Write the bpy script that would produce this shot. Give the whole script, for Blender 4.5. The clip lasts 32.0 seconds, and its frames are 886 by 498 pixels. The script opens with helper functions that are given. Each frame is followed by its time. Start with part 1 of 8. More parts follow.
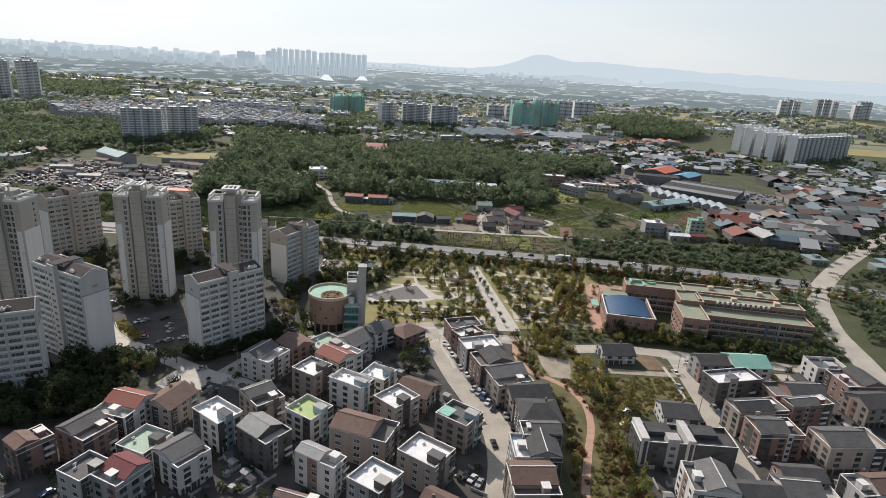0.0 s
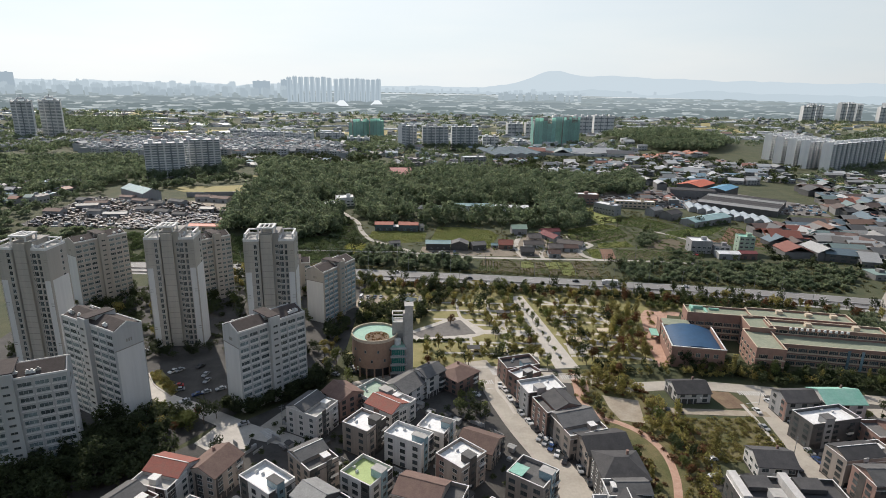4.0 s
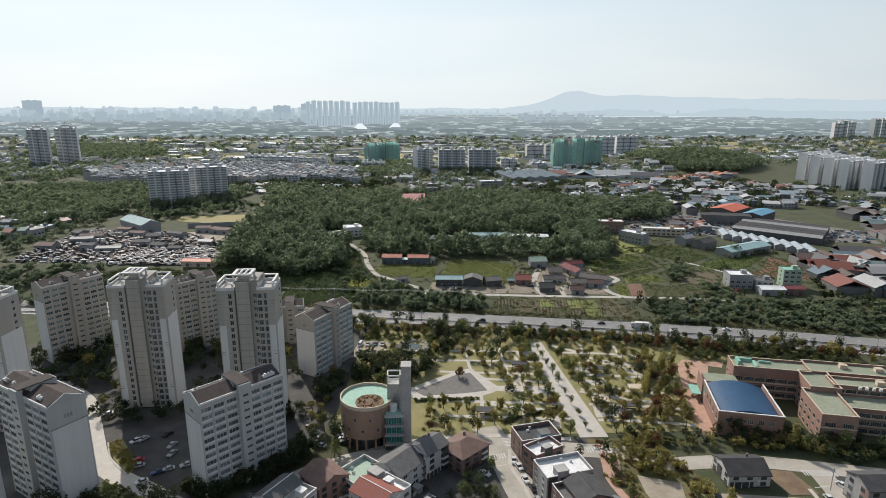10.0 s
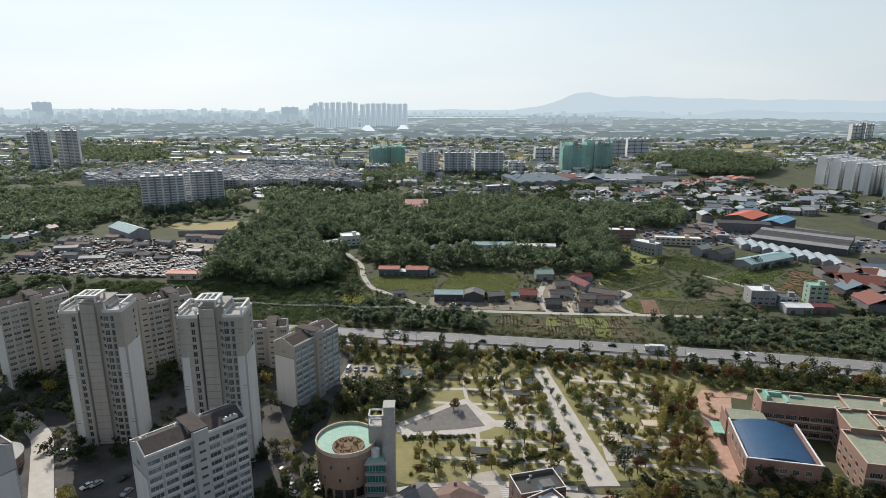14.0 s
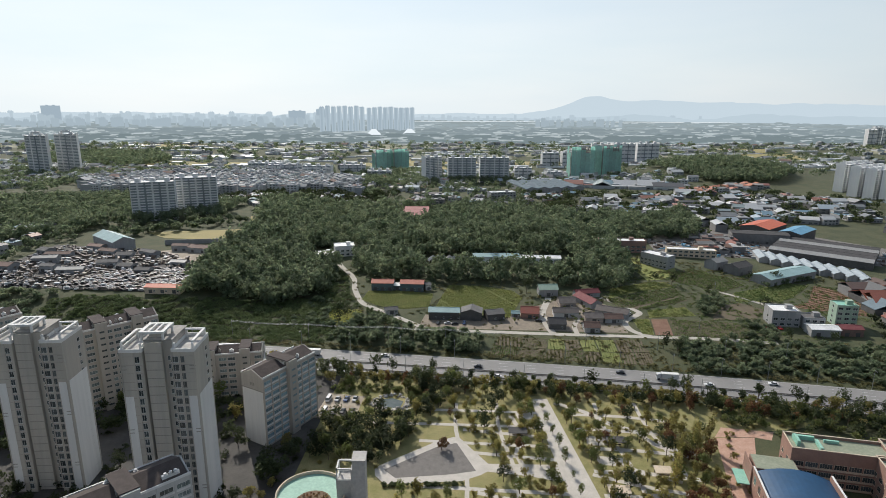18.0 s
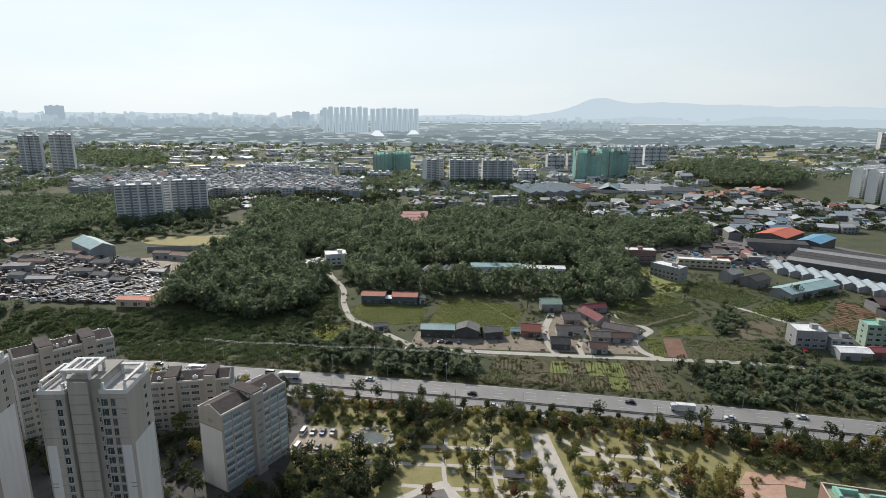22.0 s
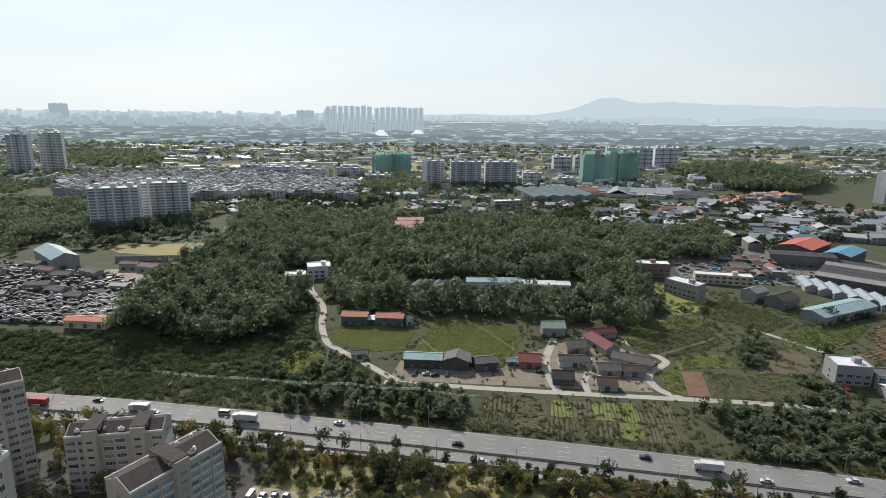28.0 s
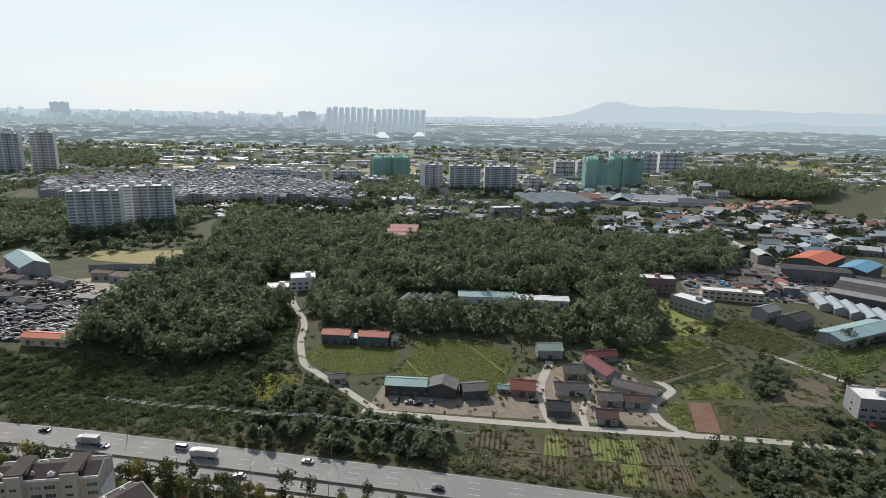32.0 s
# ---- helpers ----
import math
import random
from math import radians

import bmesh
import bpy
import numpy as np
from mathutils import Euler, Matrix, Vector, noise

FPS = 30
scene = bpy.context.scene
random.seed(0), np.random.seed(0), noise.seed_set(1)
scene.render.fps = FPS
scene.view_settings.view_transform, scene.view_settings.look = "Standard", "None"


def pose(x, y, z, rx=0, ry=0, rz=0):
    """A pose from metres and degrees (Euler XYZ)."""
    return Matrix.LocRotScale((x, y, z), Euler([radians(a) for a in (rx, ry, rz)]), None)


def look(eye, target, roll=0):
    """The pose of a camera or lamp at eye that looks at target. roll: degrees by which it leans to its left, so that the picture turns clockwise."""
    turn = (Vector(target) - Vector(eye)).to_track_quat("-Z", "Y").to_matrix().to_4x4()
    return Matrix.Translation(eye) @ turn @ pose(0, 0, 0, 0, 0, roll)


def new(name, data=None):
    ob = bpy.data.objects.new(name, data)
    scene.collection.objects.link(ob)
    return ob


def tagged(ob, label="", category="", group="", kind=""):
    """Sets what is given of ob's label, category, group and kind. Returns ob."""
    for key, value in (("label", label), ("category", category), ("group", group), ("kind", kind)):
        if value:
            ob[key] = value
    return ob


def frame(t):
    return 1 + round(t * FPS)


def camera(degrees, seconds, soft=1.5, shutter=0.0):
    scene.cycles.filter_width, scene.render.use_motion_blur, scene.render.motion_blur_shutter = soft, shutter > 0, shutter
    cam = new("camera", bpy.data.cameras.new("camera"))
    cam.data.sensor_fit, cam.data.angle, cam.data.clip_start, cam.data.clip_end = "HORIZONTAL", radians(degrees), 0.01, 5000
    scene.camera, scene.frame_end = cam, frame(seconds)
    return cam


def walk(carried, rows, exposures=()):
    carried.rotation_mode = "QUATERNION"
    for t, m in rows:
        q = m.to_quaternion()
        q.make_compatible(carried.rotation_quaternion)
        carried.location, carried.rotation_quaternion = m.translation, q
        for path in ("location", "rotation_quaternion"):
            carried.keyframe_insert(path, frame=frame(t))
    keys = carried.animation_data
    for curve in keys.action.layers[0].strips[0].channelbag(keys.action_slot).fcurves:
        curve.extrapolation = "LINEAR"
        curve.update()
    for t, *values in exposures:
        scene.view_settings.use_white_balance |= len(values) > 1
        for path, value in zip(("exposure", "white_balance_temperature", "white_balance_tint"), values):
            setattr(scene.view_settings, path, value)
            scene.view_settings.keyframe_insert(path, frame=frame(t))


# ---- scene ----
cam = camera(73.28, 32.0, soft=0.6)
PATH = [
    (0.0, (-27.46, 11.37, 131.86), (4.44, 294.69, 38.50), 3.71),
    (1.0, (-34.41, 16.15, 131.45), (-4.27, 300.44, 40.49), 3.07),
    (2.0, (-39.33, 21.12, 131.47), (-10.99, 306.23, 42.52), 2.58),
    (3.0, (-40.43, 27.25, 131.72), (-14.58, 313.17, 44.64), 1.73),
    (3.5, (-40.58, 29.91, 132.04), (-16.02, 316.29, 46.11), 1.34),
    (5.5, (-38.65, 41.93, 132.31), (-18.43, 330.25, 51.94), 0.59),
    (6.0, (-37.87, 44.68, 132.41), (-18.75, 333.42, 53.24), 0.49),
    (7.0, (-36.13, 51.12, 132.69), (-18.81, 340.43, 55.24), 0.34),
    (8.0, (-34.00, 57.99, 132.54), (-18.55, 347.80, 56.58), 0.27),
    (9.0, (-31.92, 64.90, 132.33), (-18.05, 355.01, 57.19), 0.20),
    (10.0, (-30.15, 71.71, 132.30), (-17.63, 361.97, 57.52), 0.15),
    (11.0, (-28.13, 79.09, 132.17), (-16.89, 369.45, 57.59), 0.17),
    (12.0, (-25.96, 86.25, 132.02), (-16.06, 376.72, 57.67), 0.11),
    (13.0, (-24.03, 93.23, 132.40), (-15.17, 383.71, 57.96), 0.09),
    (14.0, (-22.15, 99.92, 132.83), (-14.34, 390.50, 58.68), 0.10),
    (14.5, (-21.06, 103.49, 132.72), (-13.74, 394.12, 58.71), 0.25),
    (16.5, (-16.58, 117.28, 132.90), (-11.49, 408.19, 59.81), 0.13),
    (17.0, (-15.57, 120.90, 132.75), (-11.01, 411.90, 59.94), 0.13),
    (18.0, (-13.30, 128.40, 132.43), (-9.70, 419.50, 60.01), 0.17),
    (19.0, (-11.61, 135.72, 132.30), (-8.74, 426.88, 60.06), 0.23),
    (20.0, (-9.92, 143.77, 131.93), (-7.67, 434.96, 59.79), 0.29),
    (21.0, (-8.42, 151.18, 131.44), (-6.57, 442.44, 59.57), 0.31),
    (22.0, (-6.45, 158.06, 131.13), (-5.45, 449.37, 59.44), 0.36),
    (23.0, (-4.89, 165.19, 130.92), (-4.43, 456.52, 59.33), 0.40),
    (24.0, (-3.14, 172.24, 131.07), (-3.29, 463.55, 59.36), 0.47),
    (25.0, (-1.64, 179.14, 131.08), (-2.27, 470.45, 59.37), 0.52),
    (25.5, (-0.79, 182.71, 130.99), (-1.83, 474.04, 59.38), 0.55),
    (27.5, (2.50, 197.23, 130.71), (0.35, 488.46, 58.72), 0.61),
    (28.0, (3.59, 201.43, 130.46), (1.22, 492.64, 58.42), 0.56),
    (29.0, (4.99, 208.39, 130.54), (2.33, 499.61, 58.56), 0.65),
    (30.0, (6.76, 215.23, 130.76), (3.55, 506.43, 58.69), 0.69),
    (31.0, (9.22, 222.09, 130.76), (5.45, 513.53, 59.68), 0.80),
    (32.0, (10.85, 227.34, 130.96), (7.14, 518.79, 59.92), 1.09),
]
walk(cam, [(t, look(eye, target, roll)) for t, eye, target, roll in PATH], [(0.0, 0.12, 6500, 14), (6.0, 0.1, 6450, 12), (13.0, 0.07, 6350, 11), (20.0, 0.07, 6330, 11), (28.0, 0.06, 6350, 10.5), (32.0, -0.02, 6350, 10.5)])

# ---- light ----
SUN_AZ, SUN_EL = -24.0, 37.0
world = bpy.data.worlds.new("world")
scene.world = world
world.use_nodes = True
wn = world.node_tree
sky = wn.nodes.new("ShaderNodeTexSky")
sky.sky_type, sky.sun_disc = "NISHITA", False
sky.sun_elevation, sky.sun_rotation = radians(SUN_EL), radians(SUN_AZ)
sky.air_density, sky.dust_density, sky.ozone_density = 1.0, 0.6, 2.0
veil = wn.nodes.new("ShaderNodeMix")
veil.data_type = "RGBA"
height = wn.nodes.new("ShaderNodeSeparateXYZ")
fade = wn.nodes.new("ShaderNodeMapRange")
fade.interpolation_type = "SMOOTHSTEP"
fade.inputs[1].default_value, fade.inputs[2].default_value = 0.0, 0.42
fade.inputs[3].default_value, fade.inputs[4].default_value = 0.92, 0.3
wn.links.new(height.outputs[2], fade.inputs[0])
wn.links.new(fade.outputs[0], veil.inputs[0])
scaled = wn.nodes.new("ShaderNodeVectorMath")
scaled.operation = "SCALE"
scaled.inputs[3].default_value = 0.085
wn.links.new(sky.outputs[0], scaled.inputs[0])
wn.links.new(scaled.outputs[0], veil.inputs[6])
coord = wn.nodes.new("ShaderNodeTexCoord")
stretch = wn.nodes.new("ShaderNodeMapping")
stretch.inputs["Scale"].default_value = (1.2, 1.2, 7.0)
wn.links.new(coord.outputs["Generated"], stretch.inputs["Vector"])
wn.links.new(coord.outputs["Generated"], height.inputs[0])
cloud = wn.nodes.new("ShaderNodeTexNoise")
cloud.inputs["Scale"].default_value, cloud.inputs["Detail"].default_value = 2.2, 6.0
wn.links.new(stretch.outputs[0], cloud.inputs["Vector"])
thin = wn.nodes.new("ShaderNodeMix")
thin.data_type = "RGBA"
thin.inputs[6].default_value, thin.inputs[7].default_value = (0.74, 0.87, 0.93, 1), (0.97, 1.0, 0.98, 1)
wn.links.new(cloud.outputs[0], thin.inputs[0])
# haze is brightest towards the sun and dimmest behind the camera
aim = wn.nodes.new("ShaderNodeVectorMath")
aim.operation = "DOT_PRODUCT"
aim.inputs[1].default_value = (math.sin(radians(SUN_AZ)) * math.cos(radians(SUN_EL)), math.cos(radians(SUN_AZ)) * math.cos(radians(SUN_EL)), math.sin(radians(SUN_EL)))
wn.links.new(coord.outputs["Generated"], aim.inputs[0])
glowing = wn.nodes.new("ShaderNodeMapRange")
glowing.inputs[1].default_value, glowing.inputs[2].default_value = 0.3, 0.85
glowing.inputs[3].default_value, glowing.inputs[4].default_value = 0.73, 1.0
wn.links.new(aim.outputs["Value"], glowing.inputs[0])
away = wn.nodes.new("ShaderNodeMapRange")
away.inputs[1].default_value, away.inputs[2].default_value = -0.6, 0.35
away.inputs[3].default_value, away.inputs[4].default_value = 0.5, 1.0
wn.links.new(aim.outputs["Value"], away.inputs[0])
both_ways = wn.nodes.new("ShaderNodeMath")
both_ways.operation = "MULTIPLY"
wn.links.new(glowing.outputs[0], both_ways.inputs[0])
wn.links.new(away.outputs[0], both_ways.inputs[1])
bright = wn.nodes.new("ShaderNodeVectorMath")
bright.operation = "SCALE"
wn.links.new(thin.outputs[2], bright.inputs[0])
wn.links.new(both_ways.outputs[0], bright.inputs[3])
wn.links.new(bright.outputs[0], veil.inputs[7])
wn.links.new(veil.outputs[2], wn.nodes["Background"].inputs[0])
wn.nodes["Background"].inputs[1].default_value = 1.0
sun = new("sun", bpy.data.lights.new("sun", "SUN"))
sun.data.energy, sun.data.angle, sun.data.color = 4.0, radians(0.6), (1.0, 0.925, 0.81)
sun.matrix_world = look((math.sin(radians(SUN_AZ)) * math.cos(radians(SUN_EL)), math.cos(radians(SUN_AZ)) * math.cos(radians(SUN_EL)), math.sin(radians(SUN_EL))), (0, 0, 0))


# ---- materials ----
def mat(name, col, col2=None, scale=0.5, rough=0.8, metal=0.0, bump=0.0, rand=0.0, island=0.0, fine=6.0, big=0.25, hue=0.0, thru=0.0, tall=0.0):
    """A rough surface with a blend of two colours, blotches at two sizes and a little relief."""
    m = bpy.data.materials.new(name)
    m.use_nodes = True
    t = m.node_tree
    b = t.nodes["Principled BSDF"]
    b.inputs["Roughness"].default_value, b.inputs["Metallic"].default_value = rough, metal
    col2 = col2 or tuple(c * 0.8 for c in col)
    geo = t.nodes.new("ShaderNodeNewGeometry")
    n1 = t.nodes.new("ShaderNodeTexNoise")
    n1.inputs["Scale"].default_value, n1.inputs["Detail"].default_value = scale, 5.0
    n1.inputs["Roughness"].default_value = 0.65
    if tall:
        runs = t.nodes.new("ShaderNodeMapping")
        runs.inputs["Scale"].default_value = (1, 1, tall)
        t.links.new(geo.outputs["Position"], runs.inputs["Vector"])
        t.links.new(runs.outputs[0], n1.inputs["Vector"])
    else:
        t.links.new(geo.outputs["Position"], n1.inputs["Vector"])
    ramp = t.nodes.new("ShaderNodeMapRange")
    ramp.inputs[1].default_value, ramp.inputs[2].default_value = 0.35, 0.65
    t.links.new(n1.outputs[0], ramp.inputs[0])
    mix = t.nodes.new("ShaderNodeMix")
    mix.data_type = "RGBA"
    mix.inputs[6].default_value, mix.inputs[7].default_value = (*col, 1), (*col2, 1)
    t.links.new(ramp.outputs[0], mix.inputs[0])
    hsv = t.nodes.new("ShaderNodeHueSaturation")
    t.links.new(mix.outputs[2], hsv.inputs["Color"])
    n2 = t.nodes.new("ShaderNodeTexNoise")
    n2.inputs["Scale"].default_value, n2.inputs["Detail"].default_value = scale * fine, 3.0
    t.links.new(geo.outputs["Position"], n2.inputs["Vector"])
    val = t.nodes.new("ShaderNodeMapRange")
    val.inputs[3].default_value, val.inputs[4].default_value = 1 - big, 1 + big
    t.links.new(n2.outputs[0], val.inputs[0])
    out = val.outputs[0]
    for amount, node, sock in ((rand, "ShaderNodeObjectInfo", "Random"), (island, "ShaderNodeNewGeometry", "Random Per Island")):
        if amount:
            info = t.nodes.new(node)
            r = t.nodes.new("ShaderNodeMapRange")
            r.inputs[3].default_value, r.inputs[4].default_value = 1 - amount, 1 + amount
            t.links.new(info.outputs[sock], r.inputs[0])
            mul = t.nodes.new("ShaderNodeMath")
            mul.operation = "MULTIPLY"
            t.links.new(out, mul.inputs[0])
            t.links.new(r.outputs[0], mul.inputs[1])
            out = mul.outputs[0]
            if hue:
                h = t.nodes.new("ShaderNodeMapRange")
                h.inputs[3].default_value, h.inputs[4].default_value = 0.5 - hue, 0.5 + hue
                t.links.new(info.outputs[sock], h.inputs[0])
                t.links.new(h.outputs[0], hsv.inputs["Hue"])
    t.links.new(out, hsv.inputs["Value"])
    t.links.new(hsv.outputs[0], b.inputs["Base Color"])
    if thru:
        tl, both = t.nodes.new("ShaderNodeBsdfTranslucent"), t.nodes.new("ShaderNodeMixShader")
        both.inputs[0].default_value = thru
        t.links.new(hsv.outputs[0], tl.inputs["Color"])
        t.links.new(b.outputs[0], both.inputs[1])
        t.links.new(tl.outputs[0], both.inputs[2])
        t.links.new(both.outputs[0], t.nodes["Material Output"].inputs["Surface"])
    if bump:
        bp = t.nodes.new("ShaderNodeBump")
        bp.inputs["Strength"].default_value, bp.inputs["Distance"].default_value = 0.6, bump
        t.links.new(n2.outputs[0], bp.inputs["Height"])
        t.links.new(bp.outputs[0], b.inputs["Normal"])
    return m


